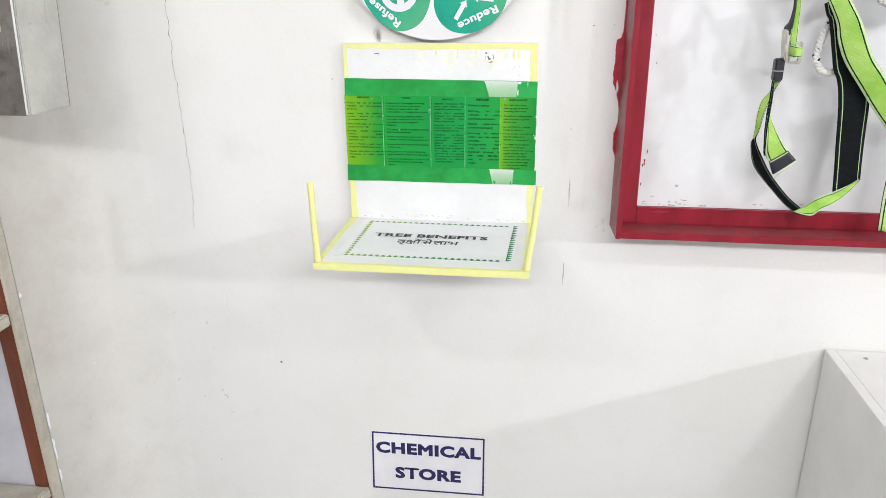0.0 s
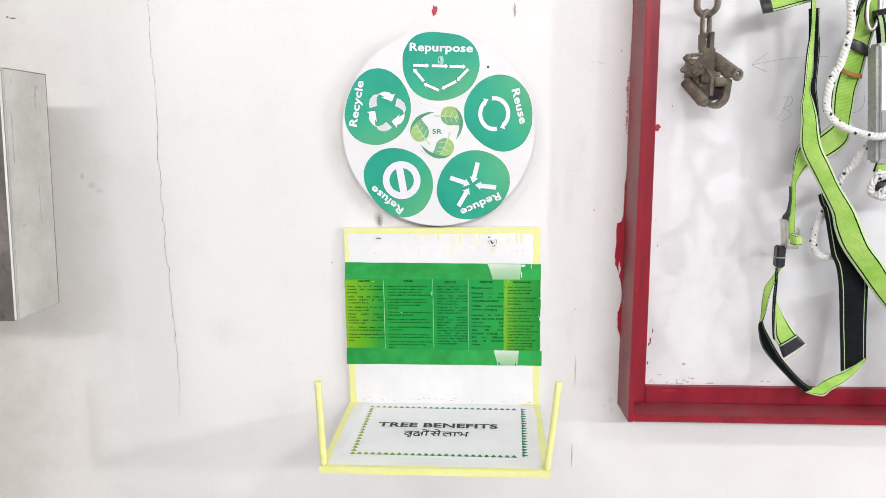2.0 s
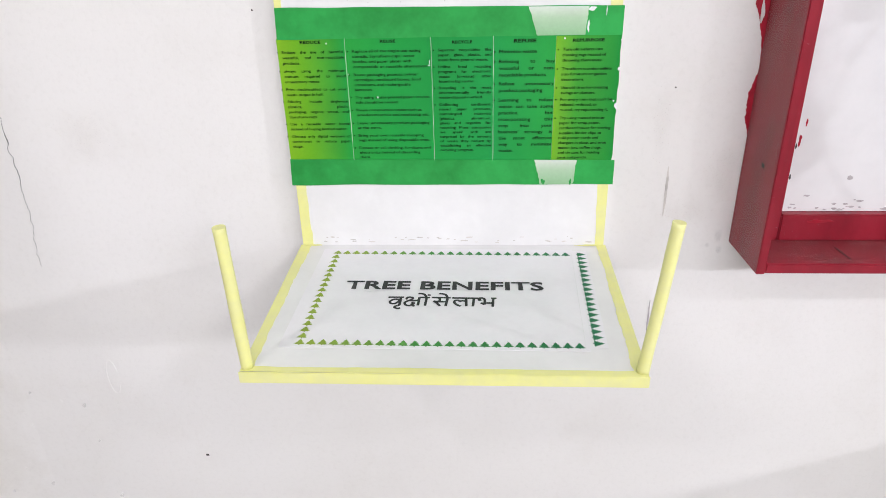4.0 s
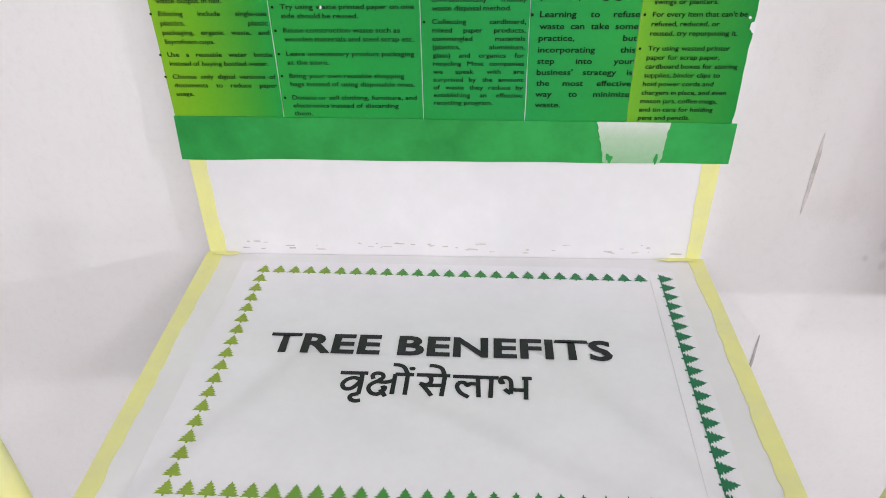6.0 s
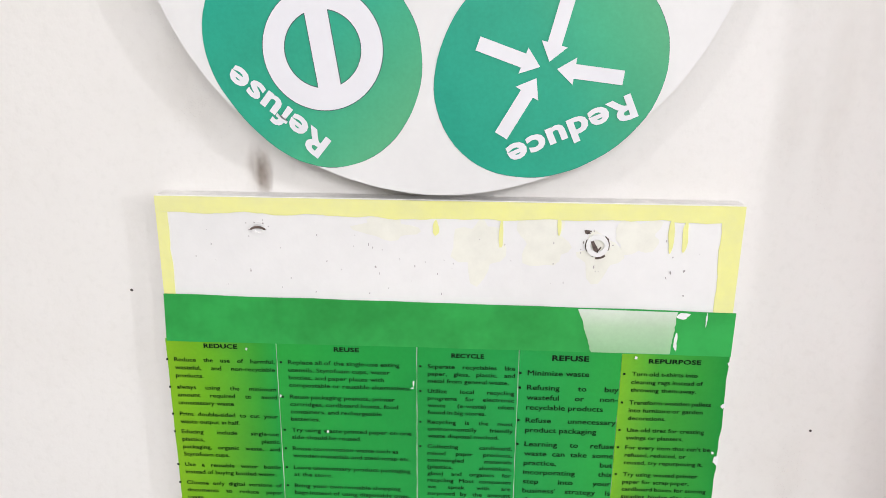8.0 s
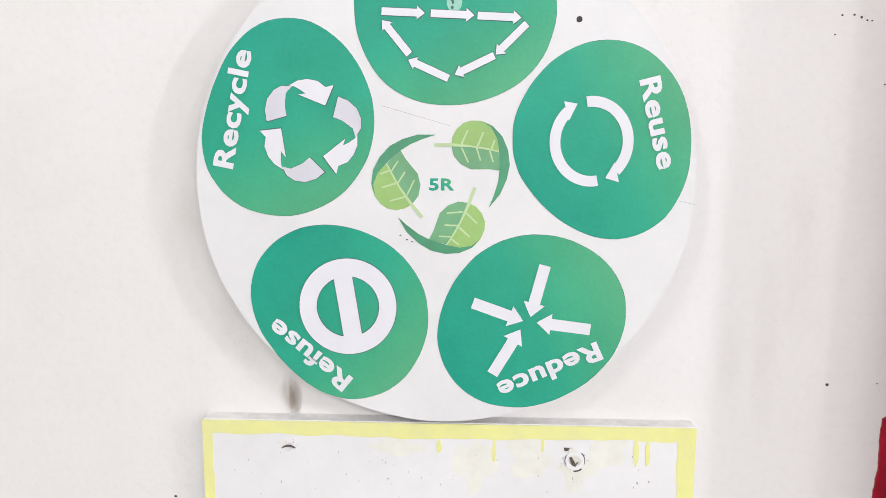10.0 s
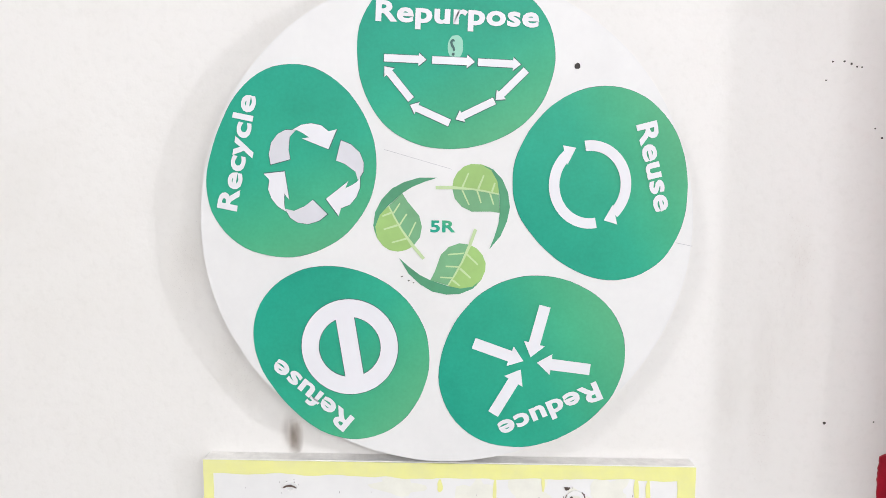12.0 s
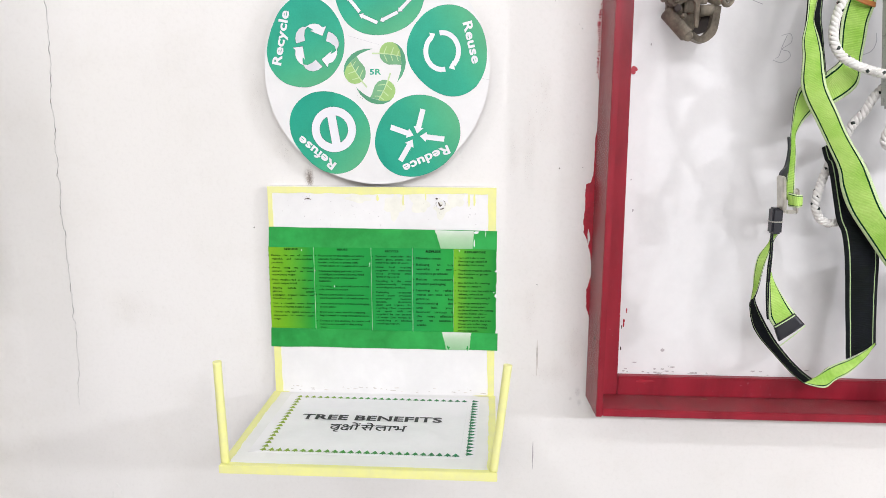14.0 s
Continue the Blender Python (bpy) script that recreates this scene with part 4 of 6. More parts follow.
part("yellow_edge", brushed((-0.1545, BY), (-0.1510, -0.2315), 0.0100, 0.0095, lying, 6, amp=0.0020), YELLOW, shelf, "lemon yellow brushed edge")
part("yellow_edge", brushed((0.1550, -0.2325), (0.1555, BY), 0.0100, 0.0085, lying, 7, amp=0.0020), YELLOW, shelf, "lemon yellow brushed edge")
part("yellow_edge", brushed((-0.1510, -0.2315), (0.1550, -0.2325), 0.006, 0.006, lying, 8, amp=0.0012, thick=0.0005), YELLOW, shelf, "lemon yellow brushed edge")
part("yellow_front", block(-0.1517, 0.1557, -0.2337, -0.2322, TOPZ - 0.0093, TOPZ + 0.0004, 0.0004), YELLOW, shelf, "lemon yellow front lip")
for x, z, w, h in ((0.030, 1.438, 0.0011, 0.012), (0.060, 1.439, 0.0010, 0.006), (0.1175, 1.439, 0.0016, 0.013), (0.1245, 1.439, 0.0015, 0.013), (-0.004, 1.436, 0.0016, 0.005)):
    part("paint_run", slab(blob(x, z - h / 2, w, h / 2 + 0.002, x * 300, 0.25, 18), face, 0.0, 0.0004), YELLOW, shelf, "yellow paint run")
for x0, x1 in ((-0.150, -0.134), (0.128, 0.150)):
    part("yellow_dab", slab(blob((x0 + x1) / 2, BY - 0.0018, (x1 - x0) / 2, 0.0018, x0 * 90, 0.4, 20), lying, 0.0006, 0.0003), YELLOW, shelf, "dab of yellow paint")


def rod(x0, y0, x1, y1, z1, seed):
    pts = [(x0 + (x1 - x0) * t + 0.0004 * wob(t, 0, seed, 3), y0 + (y1 - y0) * t, TOPZ + (z1 - TOPZ) * t) for t in (0, 0.03, 0.2, 0.4, 0.6, 0.8, 0.97, 1.0)]
    return tube(pts, lambda t: 0.0047 + 0.00025 * wob(t, 1, seed, 5), 14)


part("rod", rod(-0.1465, -0.2262, -0.1500, -0.2255, 1.2775, 1), YELLOW, shelf, "round lemon yellow corner rod")
part("rod", rod(0.1515, -0.2265, 0.1655, -0.2210, 1.2790, 2), YELLOW, shelf, "round lemon yellow corner rod leaning outward")


def screw_mark(x, z, r, seed, deep):
    """A fixing screw under paint: a low ring, a dirty slot and crumbs of dirt round it."""
    body = part("screw", band(arc(x, z, r * 0.62, r * 0.55, 0, 350, 35), arc(x, z, r, r * (1.05 if deep else 0.72), 0, 350, 35), face, 0.0, 0.0012, True), BOARD, shelf, "painted-over fixing screw")
    if deep:
        part("screw_gap", slab([(x - r * 0.62, z + r * 0.40), (x - r * 0.30, z - r * 0.45), (x + r * 0.10, z - r * 0.66), (x + r * 0.02, z - r * 0.20), (x - r * 0.36, z + r * 0.46)], face, 0.0012, 0.0003), SCREWDIRT, body, "dark gap beside the screw")
        part("screw_gap", slab([(x + r * 0.02, z - r * 0.60), (x + r * 0.36, z - r * 0.15), (x + r * 0.30, z - r * 0.05), (x - r * 0.02, z - r * 0.42)], face, 0.0012, 0.0003), SCREWDIRT, body)
        for a0, a1, w in ((-95, -50, 0.26), (-25, 50, 0.11), (150, 215, 0.07)):
            part("screw_gap", band(arc(x, z, r * 1.0, r * 1.03, a0, a1, 20), arc(x, z, r * (1.0 + w), r * (1.03 + w), a0, a1, 20), face, 0.0, 0.0004), SCREWDIRT, body, "brown dirt round the screw")
        part("screw_gap", slab(blob(x - r * 0.85, z + r * 1.25, r * 0.30, r * 0.20, seed + 2, 0.6, 14), face, 0.0, 0.0004), SCREWDIRT, body)
    else:
        part("screw_slot", band(arc(x, z - r * 0.25, r * 0.80, r * 0.30, 20, 160, 20), arc(x, z - r * 0.25, r * 1.05, r * 0.58, 8, 172, 20), face, 0.0011, 0.0004), SCREWDIRT, body, "dark curved slot")
    rng = random.Random(seed)
    for k in range(9):
        a, d = rng.uniform(0, 2 * math.pi), r * rng.uniform(0.9, 1.9)
        part("crumb", slab(blob(x + d * math.cos(a), z + d * 0.8 * math.sin(a), rng.uniform(0.0002, 0.0005), rng.uniform(0.0002, 0.0006), seed * 40 + k, 0.6, 7), face, 0.0, 0.0002), SMUDGE if k % 3 else SCREWDIRT, body)


part("top_dust", block(-0.1520, 0.1530, BY + 0.0010, -0.0004, 1.4482, 1.4489), TOPDUST, shelf, "pale dust along the top edge")
for k, (x, z, rx, rz) in enumerate([(0.020, 1.424, 0.012, 0.016), (0.052, 1.428, 0.016, 0.013), (0.080, 1.420, 0.010, 0.010), (-0.03, 1.434, 0.014, 0.006), (0.10, 1.432, 0.012, 0.008)]):
    part("yellow_wash", slab(blob(x, z, rx, rz, 170 + k, 0.5, 26), face, 0.00005 * k, 0.00005), WASH, shelf, "faint yellow brush wash")
screw_mark(-0.098, 1.432, 0.0042, 7, False)
screw_mark(0.080, 1.4265, 0.0058, 9, True)
for k in range(90):
    x, z = random.choice([(random.uniform(-0.14, 0.14), random.uniform(1.396, 1.438)), (random.uniform(-0.14, 0.14), random.uniform(1.163, 1.170))])
    r = random.uniform(0.0003, 0.0008)
    r, wide = (r, random.uniform(1.5, 6)) if z < 1.2 else (r * random.uniform(0.5, 1.3), random.uniform(0.25, 0.7))
    part("scuff", slab(blob(x, z, r * wide, r, 200 + k, 0.5, 9), face, 0.0, 0.0002), DUST if z < 1.2 else SMUDGE, shelf)

# ---- the waste poster on the board ----
poster = thing("waste_poster", (0.0, BY, 1.225), "green paper poster of five printed columns on waste, torn in places", "poster")


def torn_strip(name, x0, x1, z0, z1l, z1r, seed, label):
    n = 60
    low = [(x0 + (x1 - x0) * i / n, z0 + 0.0007 * wob(i / 9, 0, seed)) for i in range(n + 1)]
    top = [(x0 + (x1 - x0) * i / n + 0.001 * (i == 0), z1l + (z1r - z1l) * i / n + 0.0005 * wob(i / 7, 2, seed)) for i in range(n + 1)]
    return part(name, band(top, low, face, 0.0006, 0.0005), [STRIP], poster, label)


top_strip = torn_strip("header_strip", -0.1535, 0.1550, 1.3665, 1.3942, 1.3912, 1, "plain green paper strip")
low_strip = torn_strip("footer_strip", -0.1560, 0.1575, 1.2262, 1.2532, 1.2505, 2, "plain green paper strip")


def torn_patch(host, left, right, seed):
    (x0, za), (x1, zb) = left
    (x2, zc), (x3, zd) = right
    n = 14
    pts = [(x0 + (x1 - x0) * i / n + 0.0010 * wob(i / 1.6, 0, seed), za + (zb - za) * i / n) for i in range(n + 1)]
    pts += [(x3 + (x2 - x3) * i / n + 0.0010 * wob(i / 1.6, 3, seed), zd + (zc - zd) * i / n) for i in range(n + 1)]
    part("torn_patch", slab(pts, face, 0.001, 0.0003), TORN, host, "pale torn paper core")


torn_patch(top_strip, ((0.0725, 1.3915), (0.0805, 1.3668)), ((0.1245, 1.3910), (0.1225, 1.3668)), 3)
torn_patch(low_strip, ((0.0820, 1.2512), (0.0875, 1.2262)), ((0.1215, 1.2508), (0.1195, 1.2262)), 5)
for x, z, w, h, s in ((0.1270, 1.3890, 0.0030, 0.0016, 1), (0.1400, 1.3870, 0.0004, 0.004, 2), (0.1250, 1.3735, 0.0008, 0.0045, 3)):
    part("tear", slab(blob(x, z, w, h, 300 + s, 0.5, 14), face, 0.001, 0.0003), PAPER, top_strip, "white torn flake")
for x, z, w, h, s in ((0.0905, 1.2292, 0.0022, 0.0026, 4), (0.1165, 1.2290, 0.0010, 0.0030, 5)):
    part("tear", slab(blob(x, z, w, h, 300 + s, 0.5, 14), face, 0.0012, 0.0003), STRIP, low_strip, "green sliver left standing")

BOUNDS = [(-0.1545, -0.0924), (-0.0920, -0.0141), (-0.0138, 0.0419), (0.0422, 0.09752), (0.0976, 0.1555)]
TEXT = [
    ("REDUCE", (-0.133, -0.114), -0.1505, -0.0935, 0.0036, 0.00490, True, [
        (1.3550, "Reduce the use of harmful,|wasteful, and non-recyclable|products."), (1.3380, "always using the minimum|amount required to avoid|unnecessary waste"),
        (1.3210, "Print double-sided to cut your|waste output in half."), (1.3096, "Educing include single-use|plastics, plastic|packaging, organic waste, and|Styrofoam cups."),
        (1.2880, "Use a reusable water bottle|instead of buying bottled water."), (1.2758, "Choose only digital versions of|documents to reduce paper|usage.")]),
    ("REUSE", (-0.060, -0.046), -0.0860, -0.0170, 0.0036, 0.00465, False, [
        (1.3552, "Replace all of the single-use eating|utensils, Styrofoam cups, water|bottles, and paper plates with|compostable or reusable alternatives."),
        (1.3340, "Reuse packaging peanuts, printer|cartridges, cardboard boxes, food|containers, and rechargeable|batteries."),
        (1.3130, "Try using waste printed paper on one|side should be reused."), (1.3010, "Reuse construction waste such as|wooden materials and steel scrap etc."),
        (1.2885, "Leave unnecessary product packaging|at the store."), (1.2764, "Bring your own reusable shopping|bags instead of using disposable ones."),
        (1.2641, "Donate or sell clothing, furniture, and|electronics instead of discarding|them.")]),
    ("RECYCLE", (0.005, 0.023), -0.0080, 0.0402, 0.0035, 0.00440, True, [
        (1.3552, "Separate recyclables like|paper, glass, plastic, and|metal from general waste."), (1.3402, "Utilize local recycling|programs for electronic|waste (e-waste) often|found in big stores."),
        (1.3210, "Recycling is the most|environmentally friendly|waste disposal method."),
        (1.3054, "Collecting cardboard,|mixed paper products,|commingled materials|(plastics, aluminium,|glass) and organics for|recycling Most companies|we speak with are|surprised by the amount|of waste they reduce by|establishing an effective|recycling program.")]),
    ("REFUSE", (0.060, 0.080), 0.0470, 0.0972, 0.0044, 0.00606, True, [
        (1.3530, "Minimize waste"), (1.3442, "Refusing to buy|wasteful or non-|recyclable products"), (1.3240, "Refuse unnecessary|product packaging"),
        (1.3090, "Learning to refuse|waste can take some|practice, but|incorporating this|step into your|business' strategy is|the most effective|way to minimize|waste.")]),
    ("REPURPOSE", (0.112, 0.140), 0.1035, 0.1510, 0.0036, 0.00480, False, [
        (1.3542, "Turn old t-shirts into|cleaning rags instead of|throwing them away."), (1.3370, "Transform wooden pallets|into furniture or garden|decorations."),
        (1.3200, "Use old tires for creating|swings or planters."), (1.3090, "For every item that can't be|refused, reduced, or|reused, try repurposing it."),
        (1.2917, "Try using wasted printer|paper for scrap paper,|cardboard boxes for storing|supplies, binder clips to|hold power cords and|chargers in place, and even|mason jars, coffee mugs,|and tin cans for holding|pens and pencils.")]),
]
LETTER = 0.013


def line_width(text, size):
    return sum(word_mesh(w, LETTER)[2] for w in text.split()) * size + size * 0.30 * (len(text.split()) - 1)


for (x0, x1), paper, (title, (h0, h1), left, right, size, pitch, even, paras) in zip(BOUNDS, COLUMN, TEXT):
    n = 40
    lowz = 1.2492
    rag = 0.0011 if title == "REPURPOSE" else 0.0002
    edge_l = [(x0 + 0.0002 * wob(i / 6, 0, x0 * 50), lowz + (1.3675 - lowz) * i / n) for i in range(n + 1)]
    edge_r = [(x1 + rag * wob(i / 3, 4, x0 * 50) - rag * 0.6, lowz + (1.3675 - lowz) * i / n) for i in range(n + 1)]
    column = part("text_column", band(edge_l, edge_r, face, 0.0, 0.0005), paper, poster, "green printed column headed " + title)
    bm = bmesh.new()
    write(bm, title, (h0, 1.3627 if h0 < 0 else 1.3610), size, face, 0.0008, width=h1 - h0, bold=0.035)
    longest = max(line_width(l, size) for _, p in paras for l in p.split("|"))
    squeeze = min(1.3, (right - left) / longest) * (0.95 if even else 1.0)
    for z, para in paras:
        lines = para.split("|")
        for i, text in enumerate(lines):
            base = z - i * pitch - size * 0.27
            words = text.split()
            widths = [word_mesh(w, LETTER)[2] * size * squeeze for w in words]
            gap = size * 0.30 * squeeze
            sx = squeeze
            if even and i < len(lines) - 1 and len(words) > 1:
                sx = squeeze * min(1.0, max(0.9, (right - left) / (sum(widths) + gap * (len(words) - 1))))
                widths = [w * sx / squeeze for w in widths]
            if even and i < len(lines) - 1 and len(words) > 1:
                gap = (right - left - sum(widths)) / (len(words) - 1)
            x = left
            for w, ww in zip(words, widths):
                write(bm, w, (x, base), size, face, 0.0008, sx=sx, bold=LETTER)
                x += ww + gap
        b = size * 0.16
        slab([(left - 0.0040 - b, z - b), (left - 0.0040 + b, z - b), (left - 0.0040 + b, z + b), (left - 0.0040 - b, z + b)], face, 0.0006, 0.0002, bm)
    me = part("lettering", bm, INK, column, "small dark printed text")
for k, (x, z, w, h) in enumerate([(-0.1089, 1.3628, 0.0005, 0.0007), (-0.0158, 1.3450, 0.0004, 0.0022), (-0.0166, 1.3418, 0.0010, 0.0004), (-0.0650, 1.3131, 0.0005, 0.0008),
                                  (0.1050, 1.3641, 0.0008, 0.0007), (0.1543, 1.3370, 0.0010, 0.0016), (0.1519, 1.3076, 0.0008, 0.0006), (0.1540, 1.3032, 0.0014, 0.0026),
                                  (0.1545, 1.3620, 0.0006, 0.0008), (-0.0911, 1.3345, 0.0005, 0.0009)]):
    part("paper_chip", slab(blob(x, z, w, h, 330 + k, 0.5, 12), face, 0.0008, 0.0003), PAPER, poster, "white chipped spot")

# ---- the tree sheet on the shelf ----
sheet = thing("tree_sheet", (0.0, -0.12, TOPZ), "white paper sheet about tree benefits, bordered with green trees", "sheet")
flat = on_top(TOPZ + 0.0001)
part("paper", slab([(-0.130, -0.199), (0.117, -0.201), (0.121, -0.024), (-0.128, -0.022)], flat, 0.0, 0.0003), PAPER, sheet, "white paper sheet")
part("side_strip", slab([(0.1135, -0.1985), (0.1310, -0.1965), (0.1345, -0.0265), (0.1195, -0.0270)], flat, 0.0003, 0.00012), PAPER, sheet, "separately pasted white strip")
bm = bmesh.new()
write(bm, "TREE", (-0.0930, -0.1050), 0.0150 / 0.73, flat, 0.0009, width=0.0598, bold=0.034, angle=-0.4)
write(bm, "BENEFITS", (-0.0240, -0.1056), 0.0150 / 0.73, flat, 0.0009, width=0.1114, bold=0.034, angle=-0.5)
part("heading", bm, BLACKINK, sheet, "bold black words TREE BENEFITS")
# second line in Devanagari, drawn stroke by stroke
VRI = [[(-510, -1197), (-370, -1197)], [(-398, -1197), (-397, -1281), (-400, -1343)], [(-397, -1246), (-436, -1231), (-473, -1248), (-488, -1280), (-472, -1307), (-441, -1306), (-413, -1274), (-402, -1250)],
       [(-400, -1340), (-432, -1352), (-436, -1375), (-412, -1389), (-385, -1384)]]
KSHO = [[(-339, -1236), (-345, -1212), (-327, -1195), (-297, -1202), (-292, -1226), (-317, -1251), (-345, -1272), (-355, -1303), (-337, -1334), (-306, -1340), (-281, -1316), (-275, -1293), (-294, -1298)],
        [(-296, -1309), (-268, -1354)], [(-314, -1255), (-274, -1258), (-236, -1244)], [(-232, -1200), (-237, -1338)], [(-232, -1200), (-138, -1201)], [(-169, -1202), (-173, -1340)],
        [(-169, -1198), (-191, -1150), (-216, -1134), (-248, -1131)]]
SE = [[(-124, -1201), (44, -1203)], [(-69, -1203), (-51, -1222), (-52, -1254), (-73, -1271), (-105, -1260)], [(-102, -1260), (-75, -1294), (-44, -1343)], [(-68, -1274), (13, -1272)],
      [(18, -1204), (6, -1345)], [(15, -1196), (-1, -1152), (-31, -1136), (-63, -1133)]]
LAA = [[(58, -1207), (286, -1211)], [(137, -1348), (98, -1319), (80, -1281), (88, -1254), (113, -1249), (130, -1268), (146, -1256), (180, -1258)], [(182, -1211), (186, -1346)], [(250, -1212), (243, -1348)]]
BHA = [[(314, -1238), (294, -1243), (298, -1215), (320, -1206), (342, -1225), (346, -1264), (342, -1318)], [(342, -1318), (313, -1289)], [(346, -1292), (411, -1293)], [(421, -1211), (414, -1354)], [(401, -1211), (449, -1210)]]
bm = bmesh.new()
for k, line in enumerate(VRI + KSHO + SE + LAA + BHA):
    pts = [(x * 0.0001, y * 0.0001) for x, y in line]
    pts = [tuple(p) for p in smooth_path(pts, 5)] if len(pts) > 2 else pts
    a, b = [], []
    for i, p in enumerate(pts):
        d = Vector(pts[min(i + 1, len(pts) - 1)]) - Vector(pts[max(i - 1, 0)])
        nrm = Vector((-d.y, d.x)).normalized() * 0.00112
        a.append((p[0] + nrm.x, p[1] + nrm.y))
        b.append((p[0] - nrm.x, p[1] - nrm.y))
    band(a, b, flat, 0.0004 + 0.00001 * k, 0.0002, bm=bm)
dot = [(-0.0150 + 0.0016 * math.cos(i * 0.7), -0.1156 + 0.0013 * math.sin(i * 0.7)) for i in range(9)]
slab(dot, flat, 0.0004, 0.0002, bm)
part("heading", bm, BLACKINK, sheet, "bold black second line in Devanagari script")


def motif_mesh():
    """One little ragged fir tree, 1 wide, standing on v = 0."""
    right = [(0.05, 0.0), (0.06, 0.13), (0.30, 0.10), (0.52, 0.17), (0.33, 0.24), (0.40, 0.33), (0.20, 0.36), (0.37, 0.46), (0.19, 0.53), (0.27, 0.63), (0.11, 0.68), (0.16, 0.79), (0.05, 0.84), (0.0, 1.0)]
    left = [(-0.06, 0.82), (-0.18, 0.74), (-0.10, 0.66), (-0.25, 0.58), (-0.17, 0.50), (-0.40, 0.42), (-0.22, 0.34), (-0.44, 0.27), (-0.34, 0.22), (-0.50, 0.12), (-0.24, 0.14), (-0.05, 0.12), (-0.06, 0.0)]
    pts = right + left
    bm = slab(pts, lambda u, v, d=0.0: Vector((u, v, d)), 0.0, 1.0)
    me = bpy.data.meshes.new("tree_motif")
    bm.to_mesh(me)
    bm.free()
    me.materials.append(MOTIF)
    return me


TREE = motif_mesh()


def motif(x, y, z, size, turn=0.0):
    ob = new("tree_motif", TREE)
    ob.parent = sheet
    ob.matrix_parent_inverse = Matrix.Translation(-PLACE[sheet.name])
    ob.matrix_basis = pose(x * UNIT, y * UNIT, z * UNIT, 0, 0, turn) @ Matrix.Diagonal((size * UNIT, size * UNIT, 0.0002, 1))


ZT = TOPZ + 0.0005
for i in range(25):
    t = i / 24
    motif(-0.1130 + 0.2265 * t, -0.0345 - 0.0035 * t, ZT, 0.0082)
    motif(-0.1140 + 0.2230 * t, -0.1960 - 0.0020 * t, ZT, 0.0088)
for i in range(1, 17):
    t = i / 17
    motif(-0.1130 - 0.0010 * t, -0.0345 - 0.1615 * t, ZT, 0.0086)
for i in range(19):
    t = i / 18
    motif(0.1238 - 0.0040 * t, -0.0345 - 0.1560 * t, ZT + 0.0001, 0.0092, -90)
part("fold_line", slab([(0.1135, -0.1985), (0.1137, -0.1985), (0.1197, -0.0270), (0.1195, -0.0270)], flat, 0.0003, 0.00016), CUT, sheet)

# ---- sign for the chemical store ----
store = thing("store_sign", (-0.031, 0.0, 0.59), "white paper sign with navy border and lettering CHEMICAL STORE", "sign")
wallp = on_wall(0.0)
corners = [(-0.1430, 0.5910), (0.0800, 0.5935), (0.0803, 0.7262), (-0.1405, 0.7245)]
part("plate", slab(corners, wallp, 0.0, 0.0006), PAPER, store, "white paper plate")
inset = lambda k: [(-0.031 + (x + 0.031) * (1 - k / 0.111), 0.6588 + (z - 0.6588) * (1 - k / 0.0665)) for x, z in corners]
part("border", band(inset(0.0042), inset(0.0008), wallp, 0.0006, 0.0003, True), NAVY, store, "navy border line")
bm = bmesh.new()
write(bm, "CHEMICAL", (-0.1325, 0.6780), 0.0240 / 0.73, wallp, 0.0010, width=0.2050, bold=0.050, angle=0.3)
write(bm, "STORE", (-0.0960, 0.6215), 0.0245 / 0.73, wallp, 0.0010, width=0.1300, bold=0.050, angle=0.3)
part("lettering", bm, NAVY, store, "bold navy words CHEMICAL STORE")

# ---- red framed case for the safety gear ----
case = thing("gear_case", (0.70, 0.0, 1.16), "open red wooden case with a white paper backing", "case")
X0, X1, Z0, Z1, D = 0.2845, 1.22, 1.1585, 2.25, -0.071
rail = bmesh.new()
rows = [[rail.verts.new(p) for p in ((0.2805 + k * 0.006, -0.0005, z), (0.2845 + k * 0.008, D, z), (0.2925 + k * 0.0085, D, z), (0.2960, -0.0005, z))] for z, k in ((Z0, 0.0), (Z1, Z1 - Z0))]
for i in range(4):
    rail.faces.new((rows[0][i], rows[0][(i + 1) % 4], rows[1][(i + 1) % 4], rows[1][i]))
rail.faces.new(rows[0])
rail.faces.new(rows[1])
bmesh.ops.bevel(rail, geom=rail.edges[:], offset=0.0008, segments=2, affect="EDGES")
part("side_rail", rail, RED, case, "crimson enamelled wooden side rail")
for name, dims in (("side_rail", (X1 - 0.0115, X1, D, -0.0005, Z0, Z1)),
                   ("bottom_rail", (0.2928, X1 - 0.012, D + 0.001, -0.0005, Z0 + 0.0003, Z0 + 0.0105)), ("top_rail", (X0 + 0.012, X1 - 0.012, D + 0.001, -0.0005, Z1 - 0.0105, Z1)),
                   ("batten", (X0 + 0.0120, 0.3195, -0.0200, -0.0005, Z0 + 0.0110, Z1 - 0.0110)), ("batten", (X1 - 0.035, X1 - 0.0120, -0.0200, -0.0005, Z0 + 0.0110, Z1 - 0.0110)),
                   ("batten", (0.3198, X1 - 0.0355, -0.0205, -0.0005, Z0 + 0.0110, 1.1965))):
    part(name, block(*dims, 0.0012), RED, case, "crimson enamelled wooden " + name.replace("_", " "))
part("backing", block(0.3195, X1 - 0.0355, -0.0120, -0.0005, 1.1968, Z1 - 0.0115), SHEET, case, "white paper backing")
back = on_wall(-0.0120)
flank_rail = lambda u, v, d=0.0: Vector((0.2805 + 0.004 * u + (v - Z0) * (0.006 + 0.002 * u) - d, -0.0005 + (D + 0.0005) * u, v))
